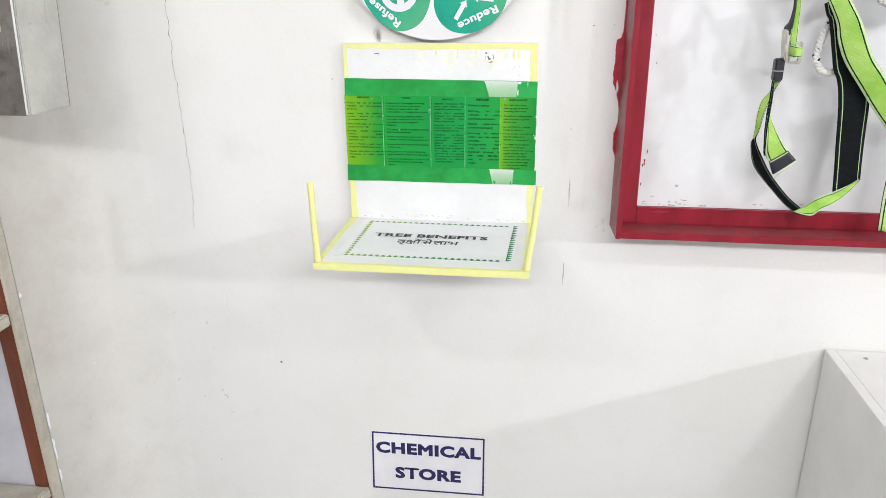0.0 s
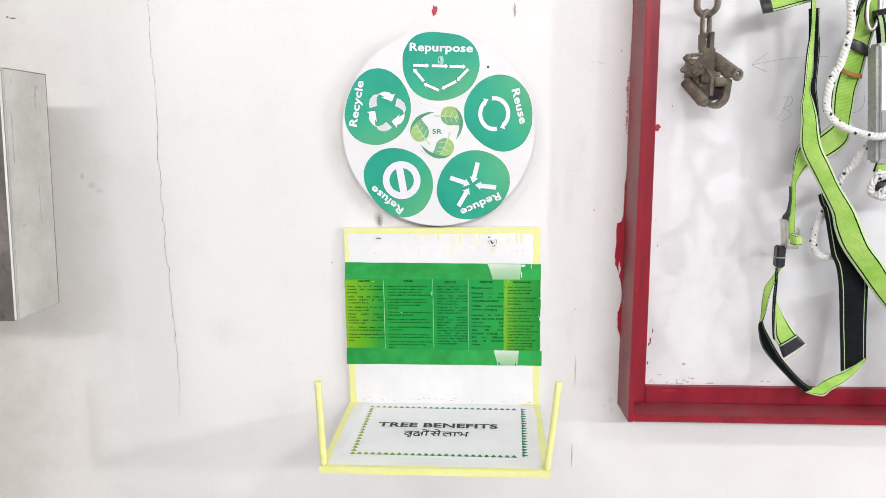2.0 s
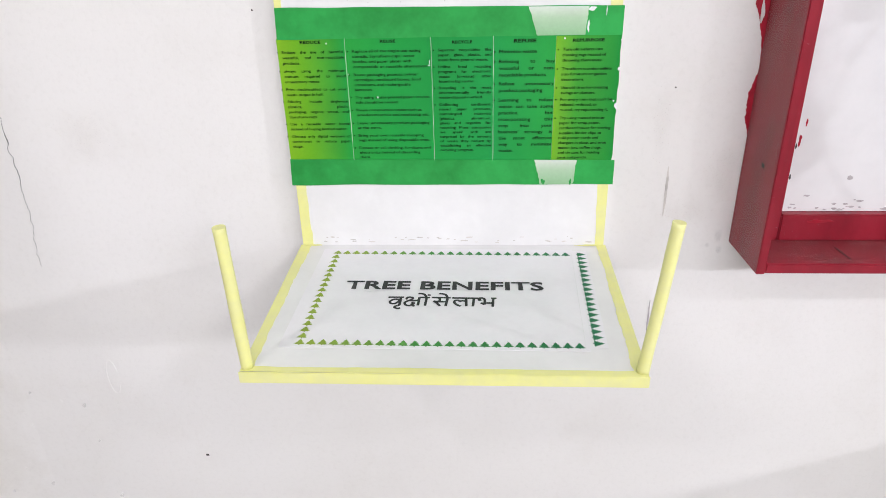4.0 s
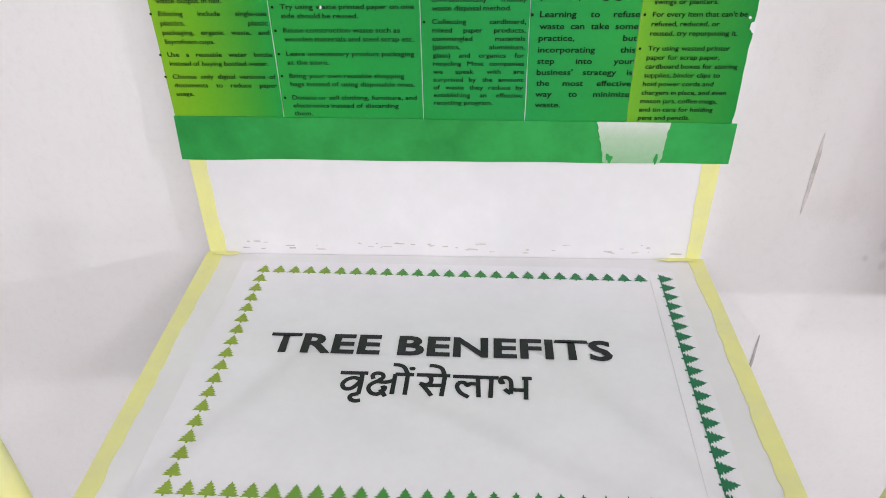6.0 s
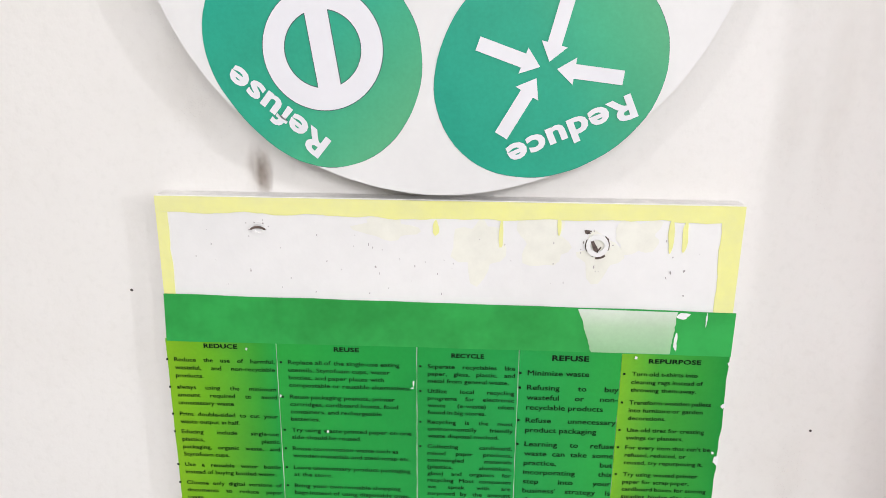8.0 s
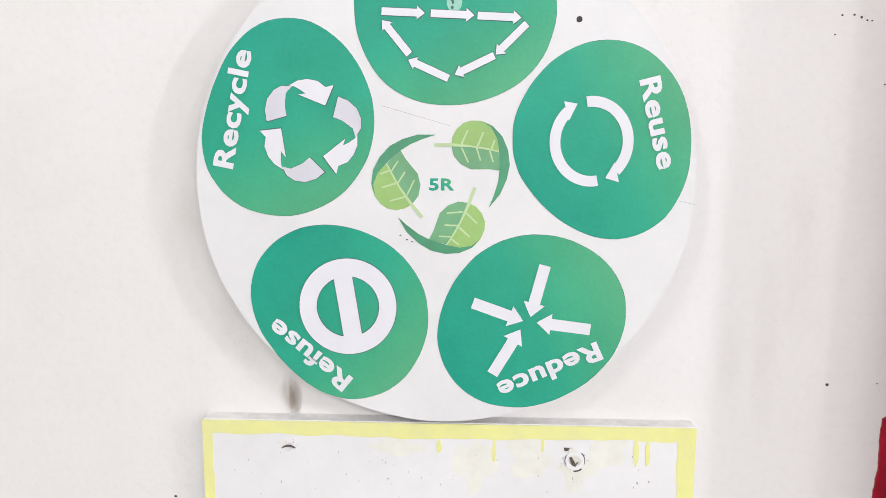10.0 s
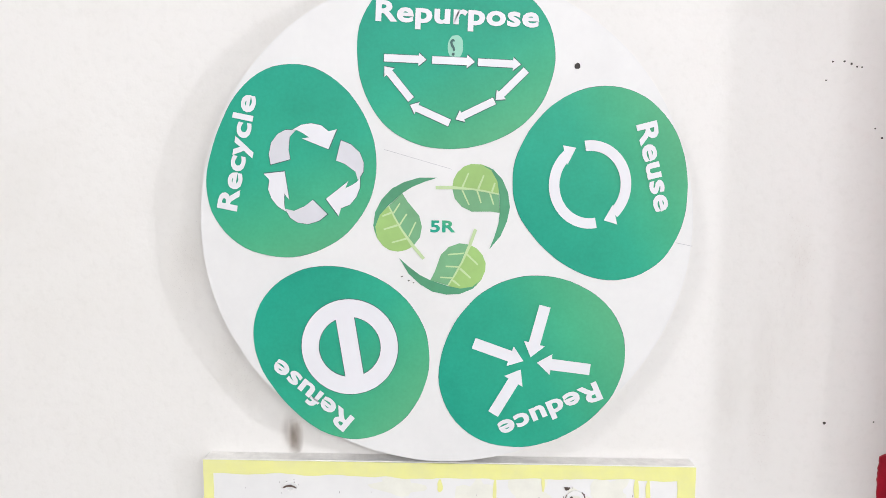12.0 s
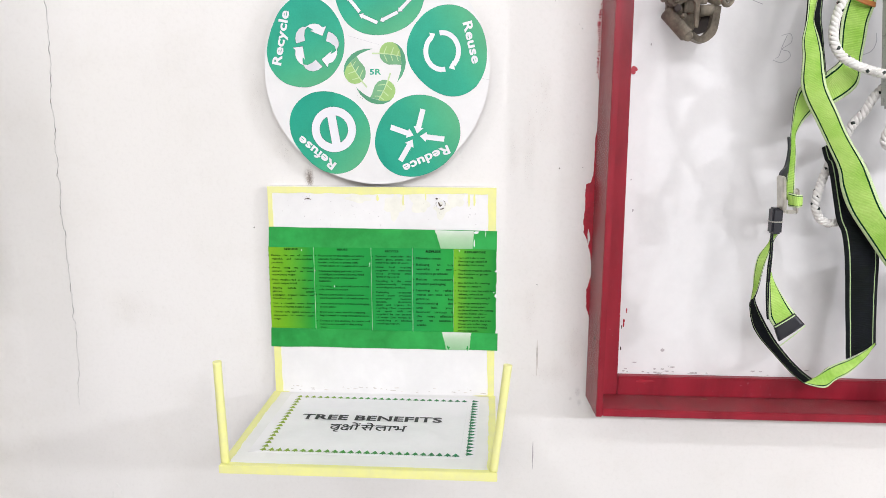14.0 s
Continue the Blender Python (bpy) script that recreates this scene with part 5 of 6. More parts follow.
part("rail_dust", slab([(0.03, Z0 + 0.002), (0.97, Z0 + 0.002), (0.97, Z1 - 0.004), (0.03, Z1 - 0.004)], flank_rail, 0.0003, 0.0001), RAILDUST, case, "dull dust on the outer side of the rail")
part("rail_dust", slab([(0.2975, D + 0.003), (X1 - 0.014, D + 0.003), (X1 - 0.014, -0.0212), (0.2975, -0.0212)], on_top(Z0 + 0.0108), 0.0002, 0.0001), RAILDUST, case, "dust along the bottom rail")
part("nick", slab([(0.3668, -0.0360), (0.3708, -0.0612), (0.3720, -0.0612), (0.3680, -0.0358)], on_top(Z0 + 0.0108), 0.0005, 0.0002), CRACK, case, "dark nick in the bottom rail")
part("nick", slab(blob(0.4330, -0.0300, 0.0035, 0.0012, 441, 0.5, 12), on_top(Z0 + 0.0108), 0.0005, 0.0006), ORANGEWOOD, case, "crumb of paint on the rail")
part("paint_dab", slab(blob(0.3555, 1.1900, 0.0110, 0.0016, 442, 0.6, 22), on_wall(-0.0205), 0.0, 0.0006), SMEAR, case, "brighter dab of red paint")
part("nick", slab(blob(0.63, 1.2557, 0.05, 0.0020, 443, 0.5, 14), flank_rail, 0.0004, 0.0002), CRACK, case, "dark chip in the rail")
for pts in ([(0.4548, 1.6857), (0.4861, 1.6913), (0.524, 1.6952), (0.5605, 1.695)], [(0.4766, 1.7022), (0.4650, 1.6940), (0.4548, 1.6857), (0.4660, 1.6800), (0.4766, 1.6759)],
            [(0.5019, 1.6387), (0.5128, 1.6403), (0.5143, 1.6304), (0.5038, 1.6223), (0.5124, 1.6192), (0.5139, 1.6121), (0.5041, 1.6061), (0.4936, 1.6093)], [(0.5088, 1.639), (0.5037, 1.6251), (0.5008, 1.6139), (0.4963, 1.6112)],
            [(0.6149, 1.6407), (0.6158, 1.6295), (0.6101, 1.6186), (0.5956, 1.6135)]):
    line = [tuple(p) for p in smooth_path(pts, 6)]
    side = []
    for i, p in enumerate(line):
        d = Vector(line[min(i + 1, len(line) - 1)]) - Vector(line[max(i - 1, 0)])
        side.append(Vector((-d.y, d.x)).normalized() * 0.00038)
    part("pencil_mark", band([(p[0] + s.x, p[1] + s.y) for p, s in zip(line, side)], [(p[0] - s.x, p[1] - s.y) for p, s in zip(line, side)], back, 0.0, 0.0002), PENCIL, case, "pencil mark on the backing")
for k, (x, z, rx, rz) in enumerate([(0.379, 1.231, 0.003, 0.0022), (0.3235, 1.232, 0.0009, 0.003), (0.3235, 1.262, 0.0008, 0.003), (0.3285, 1.2005, 0.002, 0.001), (0.376, 1.1985, 0.003, 0.001),
                                    (0.326, 1.268, 0.0014, 0.005), (0.329, 1.285, 0.0008, 0.003), (0.42, 1.1995, 0.006, 0.0012), (0.327, 1.46, 0.0009, 0.0009), (0.344, 1.629, 0.0008, 0.0014), (0.331, 1.42, 0.0012, 0.002)]):
    part("speck", slab(blob(x, z, rx, rz, 400 + k, 0.5, 12), back, 0.0, 0.0003), SMEAR if k in (5, 6) else DIRT if k in (1, 2) else SMUDGE, case)
for k in range(22):
    x = random.choice([random.uniform(0.33, 0.62), random.uniform(0.33, 0.40)])
    r = random.uniform(0.0005, 0.0016)
    part("speck", slab(blob(x, 1.1985 + abs(random.gauss(0, 0.006)), r * random.uniform(1, 2.5), r * 0.7, 540 + k, 0.5, 9), back, 0.0, 0.0002), SMUDGE, case)
part("paint_blot", slab(blob(0.3235, 1.597, 0.0055, 0.004, 420, 0.5), back, 0.0, 0.0012), SMEAR, case, "red paint blot")
# paint dragged on to the wall beside the case
def smear(zs_, xs_, seed, label, rough=0.0006, thick=0.0012):
    """Paint dragged out from the rail: an uneven left edge, the right edge under the rail."""
    z = np.linspace(zs_[0], zs_[-1], 150)
    x = np.interp(z, zs_, xs_)
    edge = [(float(a) + rough * (wob(0, b, seed, 420) + 0.7 * wob(1, b, seed, 150)), float(b)) for a, b in zip(x, z)]
    part("paint_smear", band([(0.2822 + (b - Z0) * 0.006, b) for _, b in edge], edge, on_wall(0.0), 0.0, thick), SMEAR, wall_back, label)


smear([1.335, 1.359, 1.378, 1.388, 1.405, 1.420, 1.441, 1.4532, 1.4547, 1.4651, 1.4887, 1.515, 1.5338], [0.2822, 0.2800, 0.2747, 0.2704, 0.2694, 0.2711, 0.2703, 0.2712, 0.2769, 0.2803, 0.2808, 0.2812, 0.2845], 431, "thick red paint smear")
smear([1.270, 1.285, 1.310, 1.330], [0.2820, 0.2770, 0.2765, 0.2825], 434, "thin red paint smear", 0.0010)
smear([1.628, 1.66, 1.70, 1.75, 1.80, 1.9], [0.2852, 0.2838, 0.2834, 0.2842, 0.2840, 0.285], 435, "dry-brushed red paint edge", 0.0007, 0.0006)
for k in range(64):
    z = 1.584 + k * 0.00172 + random.uniform(-0.0005, 0.0005)
    left = np.interp(z, [1.578, 1.587, 1.6035, 1.626, 1.640, 1.656, 1.671, 1.6916], [0.2840, 0.2808, 0.2786, 0.2788, 0.2786, 0.2772, 0.2796, 0.2830]) + random.uniform(-0.0004, 0.0020)
    gap = 0.2832 + (z - 1.6) * 0.006 if z > 1.615 else 0.2836 - random.uniform(0.0, 0.002)
    if gap - left > 0.0008:
        mark("brush_mark", blob((left + gap) / 2, z + random.uniform(-0.0003, 0.0003), (gap - left) / 2, random.uniform(0.0003, 0.0008), 440 + k, 0.45, 11), SMEAR, thick=0.0003)
mark("paint_chip", blob(0.2768, 1.3835, 0.0018, 0.0095, 520, 0.4), CHALK, "bare chip in the smear", thick=0.0018)

# ---- rope grab on its chain ----
grab = thing("rope_grab", (0.372, -0.055, 1.626), "grimy grey steel rope grab hanging from chain links", "rope grab")


def link(cx, cy, cz, half_w, half_h, r, axis):
    pts = []
    for i in range(29):
        a = 2 * math.pi * i / 28
        u, v = half_w * math.cos(a), half_w * math.sin(a) + (half_h - half_w) * (1 if math.sin(a) > 0 else -1) * min(1.0, abs(math.sin(a)) * 6)
        pts.append((cx + u * axis[0], cy + u * axis[1], cz + v))
    return tube(pts, r, 8, caps=False)


for cz, ax in ((1.779, (1, 0)), (1.823, (0.25, 0.97))):
    part("chain_link", link(0.3750, -0.055, cz, 0.0140, 0.027, 0.0046, ax), GRIMY, grab, "large grey chain link")
part("chain_link", link(0.3745, -0.055, 1.7400, 0.0072, 0.0165, 0.0033, (0.8, 0.6)), GRIMY, grab, "small grey chain link")
for x0, x1 in ((0.3672, 0.3730), (0.3785, 0.3840)):
    part("cheek_plate", block(x0, x1, -0.066, -0.046, 1.705, 1.7275, 0.0012), GRIMY, grab, "flat steel cheek")
part("shank", block(0.3688, 0.3858, -0.067, -0.045, 1.660, 1.7065, 0.0014), GRIMY, grab, "flat steel shank")


def rolled(p0, p1, r0, r1, sides=16):
    pts = [Vector(p0).lerp(Vector(p1), t) for t in (0, 0.04, 0.5, 0.96, 1.0)]
    return tube(pts, lambda t: r0 + (r1 - r0) * t - (0.0012 if t in (0.0, 1.0) else 0), sides)


part("barrel", rolled((0.3474, -0.062, 1.6641), (0.3710, -0.076, 1.6325), 0.0078, 0.0080), GRIMY, grab, "round steel barrel")
part("barrel_lip", rolled((0.3712, -0.0760, 1.6322), (0.3722, -0.0790, 1.6312), 0.0058, 0.0054), GRIMY, grab, "worn barrel end")
part("barrel", rolled((0.3925, -0.052, 1.6865), (0.4095, -0.068, 1.6700), 0.0112, 0.0088), GRIMY, grab, "round steel barrel")
part("barrel_shoulder", rolled((0.3860, -0.050, 1.6965), (0.3950, -0.050, 1.6890), 0.0062, 0.0085), GRIMY, grab)
eye_ring = [(0.4138 + 0.0056 * math.cos(a), -0.072 + 0.003 * math.cos(a), 1.6680 + 0.0060 * math.sin(a)) for a in (2 * math.pi * i / 20 for i in range(21))]
part("barrel_eye", tube(eye_ring, 0.0026, 8, caps=False), GRIMY, grab, "forged end eye")
part("eye_web", rolled((0.4100, -0.069, 1.6695), (0.4150, -0.0715, 1.6660), 0.0030, 0.0022, 8), GRIMY, grab)
part("jaw", slab([tuple(p) for p in smooth_path([(0.4085, 1.6620), (0.4055, 1.6362), (0.3985, 1.6268), (0.3902, 1.6238), (0.3796, 1.6285), (0.3755, 1.6345)], 4)]
     + [tuple(p) for p in smooth_path([(0.3800, 1.6375), (0.3850, 1.6325), (0.3905, 1.6322), (0.3968, 1.6390), (0.3998, 1.6500), (0.4005, 1.6640)], 4)], on_wall(-0.0560), 0.0, 0.014), GRIMY, grab, "curved steel jaw")
part("cam_plate", slab([(0.3600, 1.6935), (0.3650, 1.6935), (0.3832, 1.6704), (0.3823, 1.6405), (0.3785, 1.6420), (0.3780, 1.6680)], on_wall(-0.0720), 0.0, 0.0060), GRIMY, grab, "angled cam plate")
part("gear_body", slab(blob(0.3570, 1.6800, 0.0135, 0.0125, 812, 0.25, 20), on_wall(-0.0600), 0.0, 0.015), GRIMY, grab, "lumpy cast body")
part("cast_frame", slab([(0.3500, 1.6900), (0.3500, 1.6680), (0.3700, 1.6400), (0.3810, 1.6380), (0.3900, 1.6520), (0.3860, 1.6900)], on_wall(-0.0480), 0.0, 0.010), GRIMY, grab, "rough cast frame")
part("lever_pin", rolled((0.3500, -0.070, 1.6982), (0.3690, -0.066, 1.6982), 0.0026, 0.0026, 10), GRIMY, grab, "short lever pin")
part("pin_knob", rolled((0.3440, -0.072, 1.6925), (0.3500, -0.070, 1.6970), 0.0050, 0.0046, 12), GRIMY, grab, "round pin knob")
part("cross_pin", rolled((0.3815, -0.070, 1.6699), (0.3925, -0.068, 1.6697), 0.0034, 0.0034, 10), GRIMY, grab)
part("cross_pin", rolled((0.3840, -0.068, 1.6598), (0.4005, -0.066, 1.6594), 0.0064, 0.0064, 12), GRIMY, grab)
# Shade in the throat and the recess is painted as near-black pieces.
part("throat", slab([(0.3790, 1.6560), (0.4005, 1.6560), (0.3975, 1.6370), (0.3800, 1.6330)], on_wall(-0.054), 0.0, 0.003), DIRT, grab, "dark plate drawn in as the grab's shaded throat")
part("dark_recess", rolled((0.3584, -0.0740, 1.6655), (0.3584, -0.0768, 1.6655), 0.0042, 0.0042, 12), DIRT, grab, "dark disc drawn in as a shaded recess")
for x, z, r in ((0.3423, 1.6785, 0.0042), (0.3520, 1.6890, 0.0046), (0.3560, 1.6760, 0.0050), (0.3640, 1.6820, 0.0036), (0.3655, 1.6560, 0.0030)):
    part("rivet", rolled((x, -0.0700, z), (x, -0.0790, z), r, r * 0.85, 10), GRIMY, grab)


# the grab hangs turned: its eye towards the room, its barrel towards the backing
for piece in grab.children:
    for v in piece.data.vertices:
        swing = -0.8 * (v.co.x - 0.378 * UNIT)
        v.co.y += swing
        v.co.x += 0.258 * swing

# ---- safety harness ----
HANG = Vector((0.111, -1.198, 1.622)) * UNIT
harness = thing("safety_harness", (0.58, -0.045, 1.20), "lime green safety harness with black-backed webbing straps hung up", "harness")
W = [GREENWEB, BLACKWEB]
def strap(rows, steps=6, thick=0.0018, seed=1):
    """A woven strap between two edges: rows of left and right points, each x, y, z."""
    bm = bmesh.new()
    layer = bm.loops.layers.uv.verify()
    sections, run, last = [], 0.0, None
    cuts = [np.array(r) for r in smooth_path(rows, steps)] if len(rows) > 2 else [np.array(rows[0], float) * (1 - k / 5) + np.array(rows[1], float) * k / 5 for k in range(6)]
    for i, r in enumerate(cuts):
        a, b = Vector(r[:3]), Vector(r[3:])
        nxt, prv = cuts[min(i + 1, len(cuts) - 1)], cuts[max(i - 1, 0)]
        t = Vector(nxt[:3] + nxt[3:] - prv[:3] - prv[3:]).normalized()
        n = (b - a).cross(t).normalized()
        n = n if n.y < 0 else -n
        mid = (a + b) / 2
        if last is not None:
            run += (mid - last).length
        last = mid
        a, b = a + n * 0.0007 * wob(run, 0, seed, 40), b + n * 0.0007 * wob(run, 5, seed, 40)
        lift = n * ((b - a).length * 0.03)
        pts = [a, a.lerp(b, 0.14) + lift * 0.6, a.lerp(b, 0.5) + lift, a.lerp(b, 0.86) + lift * 0.6, b]
        sections.append(([bm.verts.new(p + n * thick / 2) for p in pts], [bm.verts.new(p - n * thick / 2) for p in pts], run))
    share = (0.0, 0.14, 0.5, 0.86, 1.0)
    for (f0, b0, u0), (f1, b1, u1) in zip(sections, sections[1:]):
        for k in range(4):
            for side, mat in (((f0, f1), 0), ((b0, b1), 1)):
                face4 = bm.faces.new((side[0][k], side[0][k + 1], side[1][k + 1], side[1][k]))
                face4.material_index, face4.smooth = mat, True
                for loop, uv in zip(face4.loops, ((u0, share[k]), (u0, share[k + 1]), (u1, share[k + 1]), (u1, share[k]))):
                    loop[layer].uv = uv
        for k in (0, 4):
            bm.faces.new((f0[k], f1[k], b1[k], b0[k])).material_index = 1
    for f_, b_, _ in (sections[0], sections[-1]):
        bm.faces.new(f_ + b_[::-1]).material_index = 1
    return bm


part("front_strap", strap([
    (0.509, -0.06, 1.7811, 0.52, -0.048, 1.7824), (0.5103, -0.062, 1.7297, 0.5197, -0.05, 1.7306), (0.5083, -0.062, 1.7038, 0.5211, -0.05, 1.7056), (0.5075, -0.062, 1.6723, 0.5221, -0.05, 1.6738),
    (0.5073, -0.062, 1.6458, 0.5179, -0.056, 1.6483), (0.5055, -0.06, 1.6244, 0.523, -0.062, 1.6278), (0.5077, -0.06, 1.6053, 0.5276, -0.064, 1.6101), (0.508, -0.06, 1.5779, 0.5311, -0.066, 1.5883),
    (0.5137, -0.06, 1.5584, 0.5358, -0.068, 1.5691), (0.529, -0.062, 1.5303, 0.5483, -0.07, 1.5442), (0.545, -0.062, 1.5018, 0.563, -0.07, 1.5161), (0.5594, -0.06, 1.4757, 0.5841, -0.07, 1.4849),
    (0.5661, -0.058, 1.4524, 0.5944, -0.068, 1.4675), (0.58, -0.056, 1.4243, 0.6131, -0.066, 1.4313), (0.6095, -0.052, 1.3859, 0.6331, -0.062, 1.4072), (0.6361, -0.048, 1.3526, 0.6548, -0.058, 1.3784),
    (0.6689, -0.044, 1.3151, 0.686, -0.054, 1.3447)], seed=3), W, harness, "lime webbing strap twisting down")
part("strap_back", strap([
    (0.5115, -0.049, 1.7565, 0.5263, -0.045, 1.7575), (0.5143, -0.048, 1.7306, 0.5278, -0.045, 1.7313), (0.5160, -0.047, 1.7057, 0.5321, -0.043, 1.7076), (0.5164, -0.048, 1.6778, 0.5310, -0.045, 1.6781),
    (0.5125, -0.053, 1.6496, 0.5294, -0.049, 1.651), (0.5160, -0.058, 1.6346, 0.5295, -0.055, 1.6346), (0.5193, -0.059, 1.621, 0.5311, -0.057, 1.6209), (0.5230, -0.060, 1.6019, 0.5337, -0.059, 1.6017),
    (0.5256, -0.062, 1.5855, 0.5351, -0.063, 1.5853)], seed=4), [BLACKWEB, BLACKWEB], harness, "black back of the twisted strap")
part("shoulder_strap", strap([
    (0.5827, -0.044, 1.7925, 0.6162, -0.04, 1.7787), (0.5724, -0.045, 1.7287, 0.603, -0.041, 1.7225), (0.5647, -0.046, 1.6975, 0.5963, -0.042, 1.6912), (0.5568, -0.047, 1.6712, 0.5916, -0.043, 1.6661),
    (0.5533, -0.047, 1.6499, 0.5862, -0.043, 1.6462), (0.5532, -0.046, 1.6283, 0.585, -0.042, 1.6246), (0.5552, -0.045, 1.6119, 0.5836, -0.041, 1.6055), (0.5575, -0.044, 1.6009, 0.584, -0.04, 1.5834)], seed=5), W, harness, "lime webbing strap")
part("turned_strap", strap([
    (0.5567, -0.046, 1.602, 0.5832, -0.042, 1.5835), (0.5505, -0.048, 1.5965, 0.58, -0.044, 1.5739), (0.5429, -0.048, 1.5904, 0.5703, -0.045, 1.5637), (0.5363, -0.047, 1.5845, 0.5504, -0.045, 1.5505),
    (0.524, -0.044, 1.5756, 0.5374, -0.043, 1.5457), (0.5144, -0.043, 1.5711, 0.5322, -0.043, 1.543), (0.5098, -0.044, 1.555, 0.5214, -0.045, 1.5321), (0.508, -0.046, 1.5353, 0.5139, -0.047, 1.5196),
    (0.5068, -0.047, 1.5155, 0.5126, -0.048, 1.5098), (0.5077, -0.047, 1.4983, 0.5141, -0.049, 1.4955), (0.5069, -0.047, 1.4781, 0.5147, -0.049, 1.4753), (0.5059, -0.048, 1.4549, 0.5153, -0.05, 1.4536),
    (0.5077, -0.048, 1.4373, 0.5159, -0.05, 1.4375)], seed=6), W, harness, "pale lime webbing strap folding behind")
part("adjuster_strap", strap([
    (0.5033, -0.049, 1.5135, 0.5068, -0.047, 1.5121), (0.5041, -0.05, 1.4958, 0.5077, -0.047, 1.494), (0.5013, -0.052, 1.4788, 0.5076, -0.047, 1.4766), (0.4952, -0.054, 1.4705, 0.506, -0.047, 1.4665),
    (0.495, -0.054, 1.4603, 0.506, -0.047, 1.4592)], seed=7), [DARKPLASTIC, DARKPLASTIC], harness, "black adjuster strap edge")
part("leg_strap", strap([
    (0.5437, -0.05, 1.5007, 0.5709, -0.04, 1.5134), (0.5488, -0.05, 1.4862, 0.5778, -0.04, 1.496), (0.5536, -0.05, 1.4775, 0.5894, -0.04, 1.4872), (0.5652, -0.046, 1.4361, 0.6035, -0.04, 1.4492),
    (0.572, -0.044, 1.4121, 0.6149, -0.038, 1.4223), (0.5807, -0.043, 1.3939, 0.625, -0.036, 1.3951), (0.5882, -0.042, 1.3576, 0.6317, -0.035, 1.3587), (0.5941, -0.042, 1.3025, 0.6347, -0.035, 1.3005),
    (0.6003, -0.044, 1.2343, 0.6385, -0.036, 1.2524)], seed=8), [BLACKWEB, BLACKWEB], harness, "black side of the leg strap")
part("loop_strap", strap([
    (0.4943, -0.046, 1.3955, 0.5014, -0.05, 1.3962), (0.491, -0.046, 1.382, 0.4952, -0.05, 1.3843), (0.4791, -0.048, 1.3665, 0.49, -0.052, 1.3667), (0.4762, -0.048, 1.3446, 0.4853, -0.053, 1.3518),
    (0.4765, -0.048, 1.3261, 0.4811, -0.053, 1.3274), (0.475, -0.048, 1.3075, 0.4771, -0.054, 1.3147)], seed=9), W, harness, "lime webbing loop")
part("loop_back", strap([
    (0.4745, -0.05, 1.3112, 0.4771, -0.054, 1.3147), (0.4732, -0.05, 1.3034, 0.4792, -0.056, 1.3066), (0.4781, -0.05, 1.28, 0.4873, -0.058, 1.2902), (0.4884, -0.052, 1.2618, 0.5026, -0.06, 1.2644),
    (0.5113, -0.052, 1.2366, 0.5228, -0.06, 1.2394), (0.5299, -0.052, 1.2176, 0.5387, -0.06, 1.2237), (0.5458, -0.052, 1.2043, 0.5532, -0.06, 1.2124)], seed=10), [BLACKWEB, BLACKWEB], harness, "black side of the webbing loop")
part("loop_bottom", strap([
    (0.5455, -0.056, 1.2045, 0.555, -0.05, 1.2069), (0.5584, -0.056, 1.2008, 0.5661, -0.048, 1.2139), (0.5728, -0.056, 1.1997, 0.5776, -0.046, 1.2232), (0.5843, -0.054, 1.2086, 0.5922, -0.044, 1.2295),
    (0.6022, -0.05, 1.2174, 0.6068, -0.042, 1.235), (0.6231, -0.044, 1.2345, 0.6239, -0.04, 1.2448), (0.6372, -0.04, 1.2537, 0.6359, -0.038, 1.253)], seed=11), W, harness, "lime bottom of the webbing loop")
part("tail_edge", strap([
    (0.4908, -0.05, 1.3948, 0.4937, -0.048, 1.3944), (0.4904, -0.052, 1.3697, 0.4948, -0.048, 1.3688), (0.4891, -0.053, 1.3457, 0.4947, -0.049, 1.3447), (0.4905, -0.053, 1.315, 0.4951, -0.049, 1.3155),
    (0.4924, -0.054, 1.2937, 0.496, -0.05, 1.2925), (0.4942, -0.054, 1.2868, 0.4972, -0.05, 1.2863)], seed=12), [BLACKWEB, BLACKWEB], harness, "black edge of the loose tail")
part("tail_strap", strap([
    (0.4943, -0.049, 1.3462, 0.4954, -0.049, 1.3462), (0.4935, -0.05, 1.3358, 0.4992, -0.05, 1.3357), (0.4936, -0.052, 1.3148, 0.5087, -0.052, 1.3193), (0.4947, -0.053, 1.2934, 0.5193, -0.053, 1.3042),
    (0.4967, -0.0535, 1.2857, 0.5262, -0.0535, 1.2956), (0.5016, -0.054, 1.2781, 0.5274, -0.054, 1.293)], seed=13), W, harness, "loose lime webbing tail")
part("tail_tab", strap([
    (0.5011, -0.0555, 1.2792, 0.525, -0.0555, 1.2956), (0.5086, -0.0555, 1.2598, 0.5378, -0.0555, 1.2823)], seed=14, thick=0.004), [DARKPLASTIC, DARKPLASTIC], harness, "black stitched end tab")
for du in (0.0, 0.024):
    part("tail_stitch", strap([(0.5014 + du * 0.33, -0.0580, 1.2786 - du, 0.5247 + du * 0.55, -0.0580, 1.2946 - du * 0.55), (0.5019 + du * 0.33, -0.0580, 1.2774 - du, 0.5255 + du * 0.55, -0.0580, 1.2936 - du * 0.55)], thick=0.0006), [LEAFRIB, LEAFRIB], harness)
part("keeper", block(0.4880, 0.5005, -0.062, -0.047, 1.3965, 1.4285, 0.002), DARKPLASTIC, harness, "black plastic keeper")
part("keeper_band", block(0.4876, 0.5009, -0.0628, -0.046, 1.4108, 1.4122, 0.0004), ZINC, harness)
